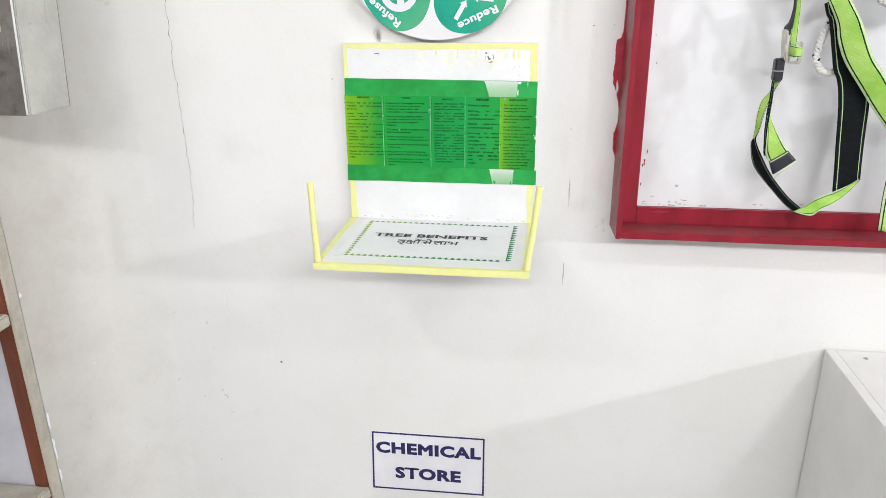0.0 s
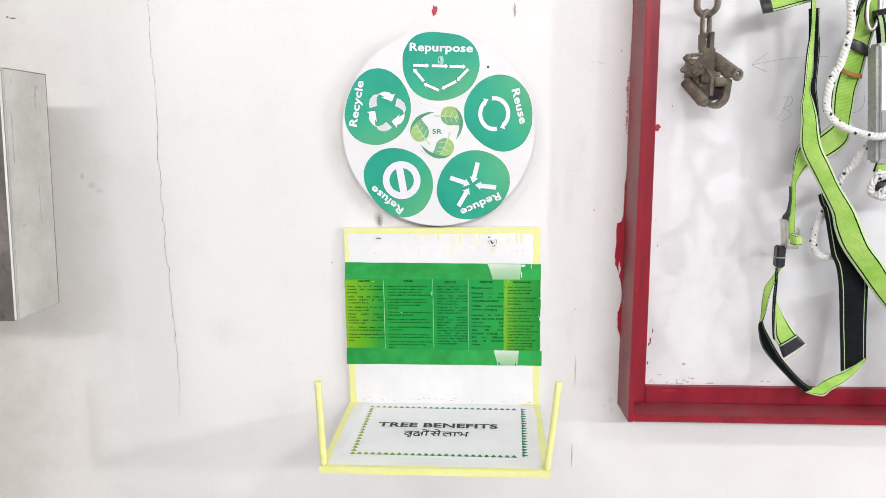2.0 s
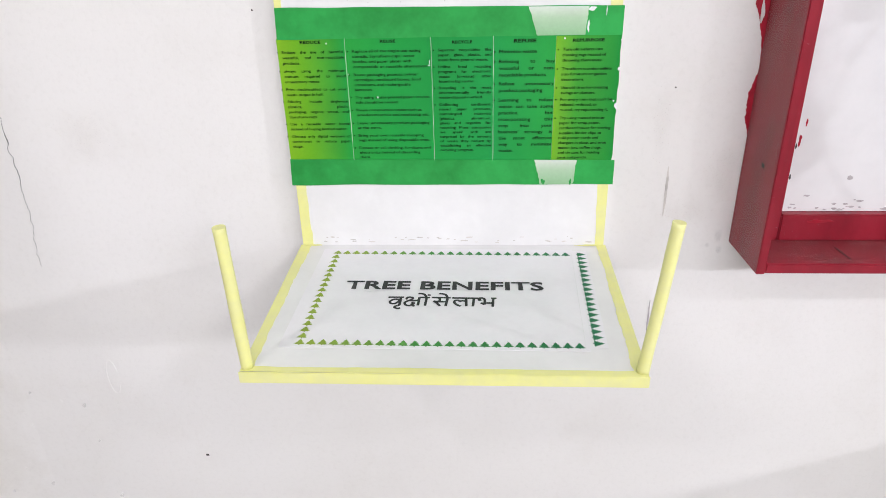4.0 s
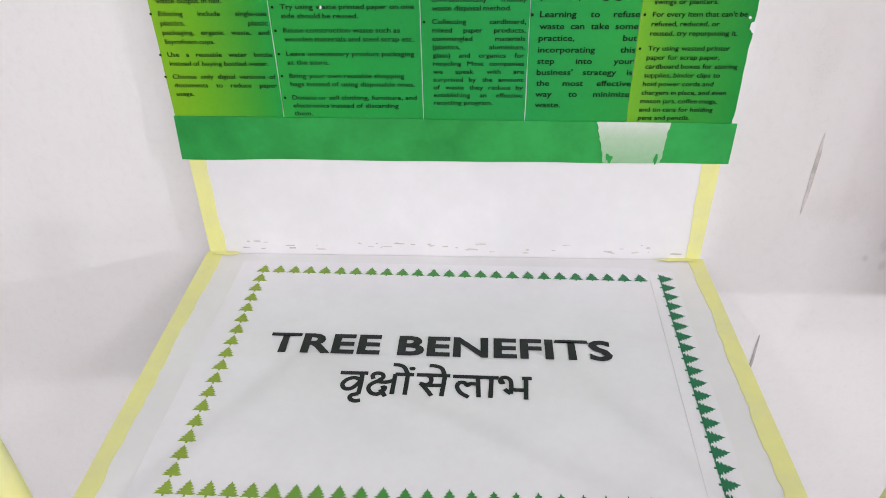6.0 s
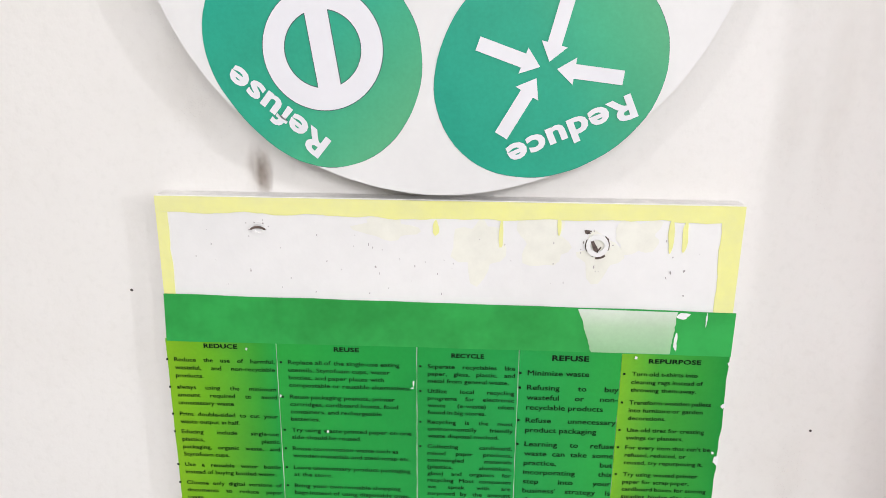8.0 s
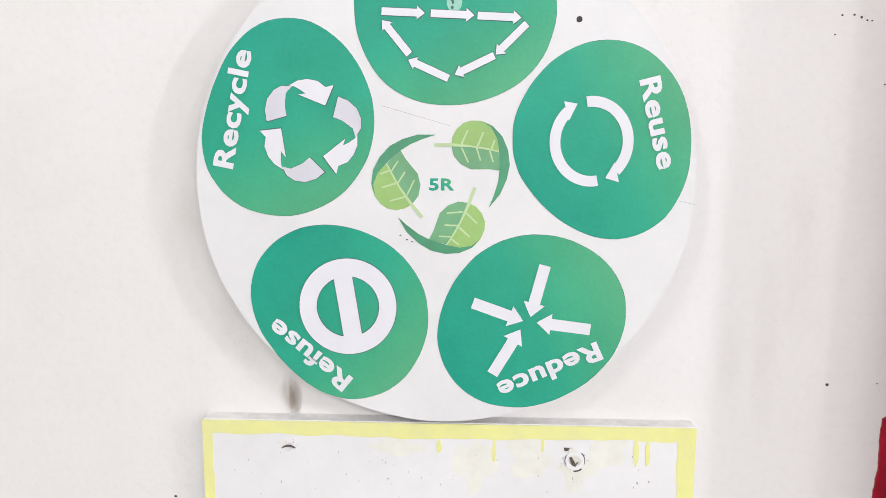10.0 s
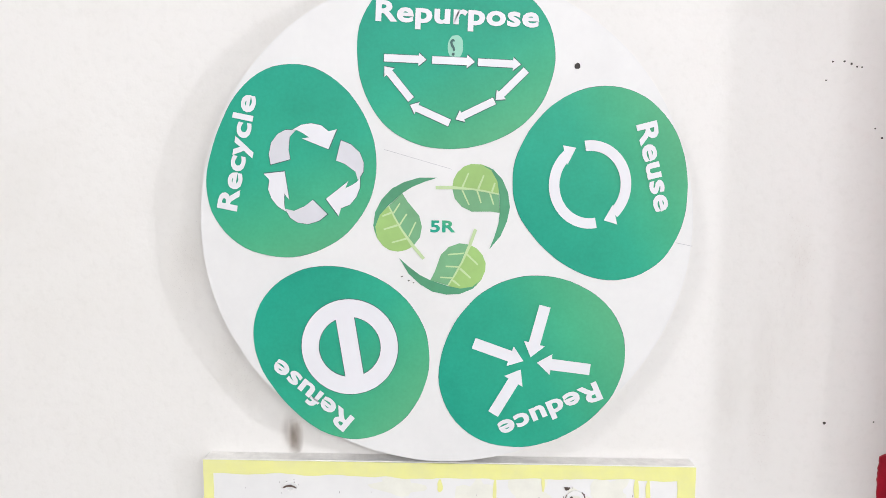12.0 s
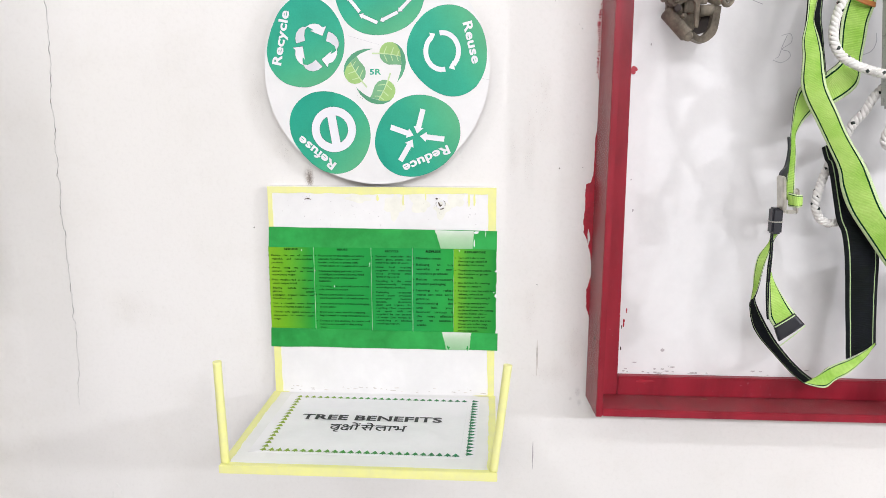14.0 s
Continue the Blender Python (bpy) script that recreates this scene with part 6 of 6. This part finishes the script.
buckle = part("buckle", block(0.4945, 0.4985, -0.070, -0.050, 1.426, 1.4675, 0.0014, turn=Matrix.Translation((0.4965, 0, 1.447)) @ Matrix.Rotation(radians(-5), 4, "Y") @ Matrix.Translation((-0.4965, 0, -1.447))), ZINC, harness, "zinc plated strap buckle")
for dims in ((0.5000, 0.5035, -0.068, -0.060, 1.4245, 1.4545), (0.5150, 0.5185, -0.066, -0.056, 1.4240, 1.4540), (0.5037, 0.5148, -0.067, -0.061, 1.4495, 1.4540), (0.5037, 0.5148, -0.067, -0.061, 1.4240, 1.4285)):
    part("buckle_bar", block(*dims, 0.0012), ZINC, buckle)
part("buckle_loop", strap([(0.5037, -0.064, 1.4480, 0.5045, -0.064, 1.4310), (0.5100, -0.071, 1.4460, 0.5105, -0.071, 1.4305), (0.5170, -0.068, 1.4450, 0.5175, -0.068, 1.4310), (0.5195, -0.060, 1.4440, 0.5195, -0.060, 1.4320)]), W, harness)
part("hanging_strap", strap([
    (0.6720, -0.046, 1.3520, 0.7080, -0.040, 1.3660), (0.6702, -0.048, 1.3340, 0.7085, -0.042, 1.3380), (0.6693, -0.050, 1.3000, 0.7080, -0.044, 1.3000), (0.6680, -0.052, 1.2600, 0.7065, -0.046, 1.2580),
    (0.6672, -0.054, 1.2200, 0.7050, -0.048, 1.2180), (0.6690, -0.055, 1.1800, 0.7040, -0.049, 1.1730)], seed=15), W, harness, "lime webbing strap end hanging over the case rail")
part("orange_band", strap([(0.5565, -0.049, 1.6800, 0.5575, -0.049, 1.6740), (0.5640, -0.0545, 1.6745, 0.5648, -0.0545, 1.6690), (0.5740, -0.0550, 1.6700, 0.5745, -0.0550, 1.6645), (0.5890, -0.049, 1.6675, 0.5890, -0.049, 1.6620)]), [ORANGE, ORANGE], harness, "rusty orange band")
part("navy_patch", strap([(0.5705, -0.0485, 1.7165, 0.5700, -0.0485, 1.7030), (0.5830, -0.0520, 1.7110, 0.5830, -0.0520, 1.6960), (0.5965, -0.0460, 1.7045, 0.5970, -0.0460, 1.6915)]), [DARKPLASTIC, DARKPLASTIC], harness, "black stitched patch")
part("chest_strap", ribbon([(0.588, -0.050, 1.82, 0.03, 60), (0.584, -0.052, 1.775, 0.03, 60), (0.574, -0.052, 1.748, 0.03, 66), (0.566, -0.050, 1.725, 0.028, 70)]), [BLACKWEB, BLACKWEB], harness, "black strap edge")
part("stub_strap", ribbon([(0.448, -0.046, 1.763, 0.024, 25), (0.465, -0.047, 1.766, 0.026, 25), (0.490, -0.046, 1.774, 0.028, 15), (0.515, -0.040, 1.782, 0.03, 0)]), W, harness, "short lime and black strap end")
part("stub_tip", ribbon([(0.4475, -0.0495, 1.7632, 0.026, 25), (0.4600, -0.0500, 1.7650, 0.026, 25)], thick=0.004), [DARKPLASTIC, DARKPLASTIC], harness, "black strap tip")
ringpts = [(0.592 + 0.0085 * math.cos(a), -0.058, 1.752 + 0.026 * math.sin(a)) for a in (2 * math.pi * i / 32 for i in range(33))]
part("d_ring", tube(ringpts, 0.0030, 8, caps=False), ZINC, harness, "bright steel D ring")

# energy absorber pack hanging in front of the straps
pack = thing("energy_absorber", (0.635, -0.062, 1.55), "grey sleeved energy absorber pack with a printed label", "absorber")
tilt = Matrix.Translation((0.604, -0.06, 1.65)) @ Matrix.Rotation(radians(-5), 4, "Y") @ Matrix.Translation((-0.604, 0.06, -1.65))
part("sleeve", block(0.5985, 0.665, -0.075, -0.045, 1.546, 1.7075, 0.004, turn=tilt), SLEEVE, pack, "clear grey plastic sleeve")
part("label", block(0.6035, 0.662, -0.0763, -0.0752, 1.6185, 1.703, 0, turn=tilt), PAPER, pack, "white maker's label")
part("label", block(0.6035, 0.662, -0.0763, -0.0752, 1.553, 1.6165, 0, turn=tilt), SLEEVEGREY, pack, "grey printed label")
bm = bmesh.new()
write(bm, "ENERGY", (0.6250, 1.6120), 0.0105, on_wall(-0.0768), 0.0, angle=-84, width=0.040, bold=0.02)
write(bm, "ABSORBER", (0.6130, 1.6120), 0.0105, on_wall(-0.0768), 0.0, angle=-84, width=0.054, bold=0.02)
part("lettering", bm, WHITEINK, pack, "white words ENERGY ABSORBER")
part("pack_strap", ribbon([(0.629, -0.060, 1.700, 0.052, 0), (0.627, -0.061, 1.716, 0.052, 0), (0.624, -0.060, 1.735, 0.052, 0), (0.622, -0.056, 1.748, 0.052, 0)], thick=0.012), W, pack, "lime strap leading out of the sleeve")
part("strap_collar", ribbon([(0.622, -0.055, 1.746, 0.050, 0), (0.620, -0.055, 1.756, 0.050, 0)], thick=0.015), [DARKPLASTIC, DARKPLASTIC], pack, "black band round the strap")
part("brand_bar", block(0.6150, 0.6290, -0.0768, -0.0764, 1.640, 1.697, 0, turn=tilt), BADGE, pack, "dark plain bar")
for k in range(3):
    part("brand_chevron", block(0.6150, 0.6290, -0.0768, -0.0764, 1.624 + k * 0.005, 1.6270 + k * 0.005, 0, turn=tilt), REDINK, pack, "red plain bar")
part("slogan_bar", block(0.6085, 0.6100, -0.0768, -0.0764, 1.632, 1.694, 0, turn=tilt), GREYINK, pack, "thin grey bar")
part("end_cap", ribbon([(0.614, -0.060, 1.544, 0.02, 0), (0.632, -0.064, 1.540, 0.024, 0), (0.660, -0.060, 1.545, 0.026, 0)], thick=0.01), W, pack, "lime strap end under the sleeve")
part("bundle", tube([tuple(p) for p in smooth_path([(0.618, -0.055, 1.520, 0), (0.634, -0.060, 1.508, 0), (0.656, -0.058, 1.508, 0), (0.676, -0.05, 1.518, 0)], 5)], lambda t: 0.013 + 0.003 * math.sin(9 * t), 12), DARKPLASTIC, pack, "black wrapped bundle")

# ---- twisted white rope ----
rope = thing("lanyard_rope", (0.59, -0.05, 1.40), "twisted white nylon rope lanyard with dark flecks", "rope")


def twisted(points, radius, pitch, name):
    core = [Vector(p) for p in smooth_path(points, 14)]
    run = [0.0]
    for a, b in zip(core, core[1:]):
        run.append(run[-1] + (b - a).length)
    total, n = run[-1], int(run[-1] / pitch * 12)
    cols = [[c[k] for c in core] for k in range(3)]
    pts = [Vector([np.interp(total * i / n, run, col) for col in cols]) for i in range(n + 1)]
    up = Vector((0.2, -0.95, 0.1))
    frames = []
    for i, p in enumerate(pts):
        t = (pts[min(i + 1, n)] - pts[max(i - 1, 0)]).normalized()
        a = t.cross(up).normalized()
        up = a.cross(t).normalized()
        frames.append((p, a, up, total * i / n))
    for k in range(3):
        strand = [p + (a * math.cos(2 * math.pi * (s / pitch + k / 3)) + b * math.sin(2 * math.pi * (s / pitch + k / 3))) * radius * 0.53 for p, a, b, s in frames]
        part(name, tube(strand, radius * 0.56, 8, uv_step=pitch * 0.53), ROPET if k == 0 else ROPEW, rope, "white twisted strand")


twisted([(0.545, -0.062, 1.86), (0.553, -0.066, 1.785), (0.5585, -0.068, 1.752), (0.5601, -0.068, 1.7267), (0.5567, -0.068, 1.7063), (0.5504, -0.068, 1.6807), (0.5426, -0.068, 1.6653), (0.5376, -0.068, 1.6471), (0.5363, -0.068, 1.6339),
         (0.5384, -0.068, 1.6204), (0.5451, -0.069, 1.6081), (0.5584, -0.070, 1.5983), (0.5746, -0.072, 1.5910), (0.5900, -0.082, 1.5850), (0.609, -0.086, 1.5845), (0.640, -0.087, 1.596), (0.69, -0.08, 1.61)], 0.0051, 0.0155, "strand")
twisted([(0.640, -0.060, 1.600), (0.6191, -0.046, 1.5781), (0.6117, -0.042, 1.5714), (0.6021, -0.040, 1.5592), (0.5954, -0.038, 1.5440), (0.5858, -0.034, 1.5301), (0.5777, -0.032, 1.5132), (0.567, -0.030, 1.490), (0.5601, -0.030, 1.4721), (0.5557, -0.030, 1.4575),
         (0.5521, -0.030, 1.4427), (0.5509, -0.030, 1.4279), (0.5562, -0.030, 1.4143), (0.5636, -0.030, 1.4082), (0.5722, -0.030, 1.4066), (0.60, -0.030, 1.412)], 0.0051, 0.0155, "strand")
twisted([(0.640, -0.076, 1.528), (0.622, -0.074, 1.529), (0.611, -0.068, 1.524), (0.608, -0.064, 1.512), (0.611, -0.066, 1.503), (0.626, -0.076, 1.500), (0.645, -0.078, 1.508)], 0.0048, 0.020, "strand")
twisted([(0.612, -0.070, 1.500), (0.622, -0.077, 1.512), (0.636, -0.078, 1.520)], 0.0044, 0.020, "strand")
twisted([(0.665, -0.068, 1.536), (0.640, -0.074, 1.531), (0.622, -0.074, 1.530), (0.612, -0.066, 1.533)], 0.0056, 0.024, "strand")

# the gear hangs well clear of the backing, its loose tail furthest out
for piece, lead in [(p, 0.971) for ob in (harness, pack, rope) for p in ob.children]:
    lead = 0.953 if piece.name.startswith("tail_") else lead
    for v in piece.data.vertices:
        v.co = HANG + (v.co - HANG) * lead

# ---- stainless steel box ----
box = thing("steel_box", (-0.61, -0.268, 1.372), "stained stainless steel switch box with a peeling maker's sticker", "electrical box")
SLANT = Matrix.Identity(4)
SLANT[1][2] = 0.088
LEAN = Matrix.Translation((0, 0, 1.374)) @ SLANT @ Matrix.Translation((0, 0, -1.374))


def leaning(bm):
    bmesh.ops.transform(bm, matrix=LEAN, verts=bm.verts[:])
    return bm


shell = block(-0.7050, -0.5240, -0.2632, -0.176, 1.369, 1.6858, 0.0012)
for v in shell.verts:
    if v.co.z > 1.6:
        v.co.z -= 0.0036 * (v.co.y + 0.2632) / 0.0872
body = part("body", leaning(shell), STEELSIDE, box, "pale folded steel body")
flank = lambda u, v, d=0.0: LEAN @ Vector((-0.5240 + d, u, v))
# Thin dark strips put the shade along the box's edges into the colour.
for pts, name in (([(-0.2625, 1.6846), (-0.1765, 1.6810), (-0.1765, 1.6822), (-0.2625, 1.6858)], "seam"), ([(-0.1775, 1.370), (-0.1762, 1.370), (-0.1762, 1.681), (-0.1775, 1.681)], "seam"),
                  ([(-0.2625, 1.3702), (-0.1765, 1.3702), (-0.1765, 1.3712), (-0.2625, 1.3712)], "seam"), ([(-0.2618, 1.371), (-0.2612, 1.371), (-0.2612, 1.685), (-0.2618, 1.685)], "seam")):
    part(name, slab(pts, flank, 0.0, 0.0002), SMUDGE if pts[0][1] < 1.3712 and pts[0][0] < -0.2600 else GRIMY, body, "dark line drawn in as edge shade")
for k, (y, z, ry, rz) in enumerate([(-0.202, 1.6515, 0.0012, 0.015), (-0.1985, 1.664, 0.0035, 0.005), (-0.2045, 1.516, 0.0010, 0.026), (-0.239, 1.4874, 0.0035, 0.0012), (-0.249, 1.67, 0.0008, 0.004), (-0.236, 1.545, 0.0008, 0.0006), (-0.212, 1.605, 0.0006, 0.0006), (-0.252, 1.60, 0.0012, 0.03)]):
    part("scratch", slab(blob(y, z, ry, rz, 660 + k, 0.45, 16), flank, 0.0, 0.0002), SMUDGE, body, "dull grey scratch")
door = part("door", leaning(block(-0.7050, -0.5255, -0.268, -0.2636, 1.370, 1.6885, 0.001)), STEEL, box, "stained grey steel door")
# Pale paint stands in for the bright reflection along the fold.
part("folded_edge", leaning(block(-0.5262, -0.5250, -0.2686, -0.2650, 1.371, 1.6880, 0.0004)), EDGE, door, "folded edge with its bright glint put into the colour")
front = lambda u, v, d=0.0: LEAN @ Vector((u, -0.268 - d, v))
part("sticker", slab([(-0.70, 1.446), (-0.6060, 1.438), (-0.5995, 1.632), (-0.70, 1.634)], front, 0.0, 0.0005), STICKER, door, "aged paper maker's sticker")
for k in range(16):
    z = 1.446 + k * 0.0112
    part("hatch", slab([(-0.6185 + k * 0.0004, z), (-0.6080 + k * 0.0004, z + 0.006), (-0.6080 + k * 0.0004, z + 0.0105), (-0.6185 + k * 0.0004, z + 0.0045)], front, 0.0005, 0.0002), HAZARD, door)
for k in range(9):
    for z in (1.4455, 1.6195):
        x = -0.697 + k * 0.0102
        part("hatch", slab([(x, z), (x + 0.004, z), (x + 0.009, z + 0.008), (x + 0.005, z + 0.008)], front, 0.0005, 0.0002), HAZARD, door)
for pts in ([(-0.6420, 1.6088), (-0.6260, 1.6084), (-0.6257, 1.6152), (-0.6420, 1.6156)], [(-0.6374, 1.5930), (-0.6297, 1.5928), (-0.6293, 1.6083), (-0.6370, 1.6085)], [(-0.6216, 1.5711), (-0.6159, 1.5710), (-0.6144, 1.6207), (-0.6201, 1.6209)]):
    part("sticker_print", slab(pts, front, 0.0005, 0.0003), REDINK, door, "red printed bar")
bm = bmesh.new()
write(bm, "STEEL", (-0.6510, 1.5508), 0.0070, front, 0.0008, width=0.0225, bold=0.03)
part("sticker_print", bm, BLACKINK, door, "small black word STEEL")
bm = bmesh.new()
write(bm, "WORKS", (-0.6630, 1.4774), 0.0085, front, 0.0008, width=0.0336, bold=0.03)
part("sticker_print", bm, REDINK, door, "small red word WORKS")
for z, x1 in ((1.541, -0.6290), (1.532, -0.6285), (1.523, -0.630), (1.514, -0.633), (1.503, -0.640), (1.494, -0.641)):
    part("print_line", slab([(-0.700, z), (x1, z), (x1, z + 0.0026), (-0.700, z + 0.0026)], front, 0.0005, 0.0002), SMUDGE, door)
part("print_line", slab([(-0.700, 1.447), (-0.616, 1.447), (-0.616, 1.470), (-0.700, 1.470)], front, 0.0005, 0.0002), GREYINK, door)
def tide(points, width, name, material, label, seed):
    """An uneven line left where water dried."""
    pts = [tuple(p) for p in smooth_path(points, 8)]
    a, b = [], []
    for i, p in enumerate(pts):
        d = Vector(pts[min(i + 1, len(pts) - 1)]) - Vector(pts[max(i - 1, 0)])
        w = width * (0.75 + 0.9 * wob(p[0], p[1], seed, 90))
        nrm = Vector((-d.y, d.x)).normalized() * max(w, width * 0.15)
        a.append((p[0] + nrm.x, p[1] + nrm.y))
        b.append((p[0] - nrm.x, p[1] - nrm.y))
    part(name, band(a, b, front, 0.0, 0.0002), material, door, label)


tide([(-0.660, 1.630), (-0.638, 1.6434), (-0.6201, 1.652), (-0.6019, 1.6658), (-0.5846, 1.6705), (-0.5679, 1.6687), (-0.555, 1.6556), (-0.5503, 1.6452)], 0.0020, "scale_line", SCALELINE, "pale lime-scale tide line", 3)
tide([(-0.5503, 1.6452), (-0.5436, 1.6244), (-0.5447, 1.5933), (-0.5683, 1.5623), (-0.5922, 1.5151), (-0.6001, 1.4723), (-0.600, 1.425)], 0.0018, "dark_line", DRIPLINE, "dark drip line", 5)
for k, (x, z, rx, rz) in enumerate([(-0.582, 1.628, 0.026, 0.026), (-0.588, 1.606, 0.018, 0.022), (-0.590, 1.632, 0.024, 0.018), (-0.5975, 1.575, 0.008, 0.016), (-0.545, 1.628, 0.0025, 0.004), (-0.552, 1.637, 0.002, 0.004), (-0.600, 1.648, 0.010, 0.003)]):
    part("scale_stain", slab(blob(x, z, rx, rz, 600 + k, 0.55, 40, 2.4), front, 0.00015 * k, 0.0001), SCALEFILM, door, "pale lime-scale stain")
part("dark_stain", slab(blob(-0.5640, 1.462, 0.013, 0.015, 601, 0.4, 30), front, 0.0, 0.0001), DARKFILM, door, "dark dull stain")
for k, (x, z, r) in enumerate([(-0.5886, 1.6311, 0.0040), (-0.5813, 1.6338, 0.0023), (-0.5817, 1.6291, 0.0023), (-0.5761, 1.6453, 0.0019), (-0.5784, 1.6381, 0.0013), (-0.5869, 1.6375, 0.0015), (-0.5962, 1.6183, 0.0036),
                               (-0.5761, 1.6116, 0.0032), (-0.6023, 1.6353, 0.0028), (-0.5666, 1.6682, 0.0020)]):
    part("pit", slab(blob(x, z, r, r, 610 + k, 0.3, 16), front, 0.0003, 0.0003), CRACK, door)
for k, (x, z, rx, rz) in enumerate([(-0.6105, 1.5375, 0.0075, 0.0085), (-0.6165, 1.5565, 0.0065, 0.005), (-0.629, 1.5155, 0.005, 0.005), (-0.6225, 1.5125, 0.0045, 0.005)]):
    part("rust_halo", slab(blob(x, z, rx * 1.9, rz * 1.8, 650 + k, 0.3, 24), front, 0.0006, 0.00008), RUSTHALO, door, "ochre halo of the rust spot")
    part("rust_spot", slab(blob(x, z, rx, rz, 620 + k, 0.5, 22), front, 0.0007, 0.0003), RUST, door, "brown rust spot")
for k in range(26):
    x, z = random.uniform(-0.60, -0.53), random.uniform(1.385, 1.675)
    part("scratch", slab(blob(x, z, random.uniform(0.0002, 0.0005), random.uniform(0.004, 0.02), 680 + k, 0.4, 12), front, 0.0, 0.00015), SCALELINE if k % 3 else DRIPLINE, door, "fine scratch")
part("paint_mark", slab(blob(-0.640, 1.428, 0.052, 0.030, 630, 0.3, 30), front, 0.0, 0.0001), GREENFILM, door, "dark green paint mark")
part("dark_stain", slab(blob(-0.612, 1.416, 0.030, 0.020, 631, 0.3, 30), front, 0.0003, 0.0001), DARKFILM, door, "dark wet stain under the sticker")
part("scale_stain", slab(blob(-0.606, 1.413, 0.014, 0.007, 632, 0.3, 30), front, 0.0006, 0.0001), SCALEFILM, door, "pale dried edge of the stain")
part("dark_stain", slab(blob(-0.570, 1.425, 0.030, 0.010, 633, 0.3, 30), front, 0.0003, 0.0001), DARKFILM, door, "faint dark streak")
for k, (x, z, rz) in enumerate([(-0.5397, 1.535, 0.008), (-0.5411, 1.520, 0.004), (-0.5462, 1.484, 0.006)]):
    part("scratch", slab(blob(x, z, 0.0008, rz, 640 + k, 0.4, 14), front, 0.0, 0.0002), EDGE, door)

# ---- white cabinet ----
cabinet = thing("white_cabinet", (0.95, -0.20, 0.0), "white laminate cabinet with a screwed top against the wall", "cabinet")
part("side_panel", block(0.6480, 0.6640, -0.42, -0.004, 0.0, 0.9550, 0.0008), LAMINATE, cabinet, "white laminate side panel")
part("side_panel", block(1.2340, 1.2500, -0.42, -0.004, 0.0, 0.9550, 0.0008), LAMINATE, cabinet, "white laminate side panel")
top = part("top_panel", block(0.6643, 1.2337, -0.42, -0.004, 0.9380, 0.9545, 0.0008), LAMINATE, cabinet, "white laminate top panel")
part("front_panel", block(0.6643, 1.2337, -0.42, -0.404, 0.06, 0.9376, 0.0008), LAMINATE, cabinet, "white laminate front panel")
part("screw", rolled((0.7020, -0.0300, 0.9540), (0.7020, -0.0300, 0.9556), 0.0040, 0.0036, 14), ZINC, top, "countersunk steel screw")
part("screw_slot", block(0.6992, 0.7048, -0.0305, -0.0295, 0.9554, 0.9559), DIRT, top)
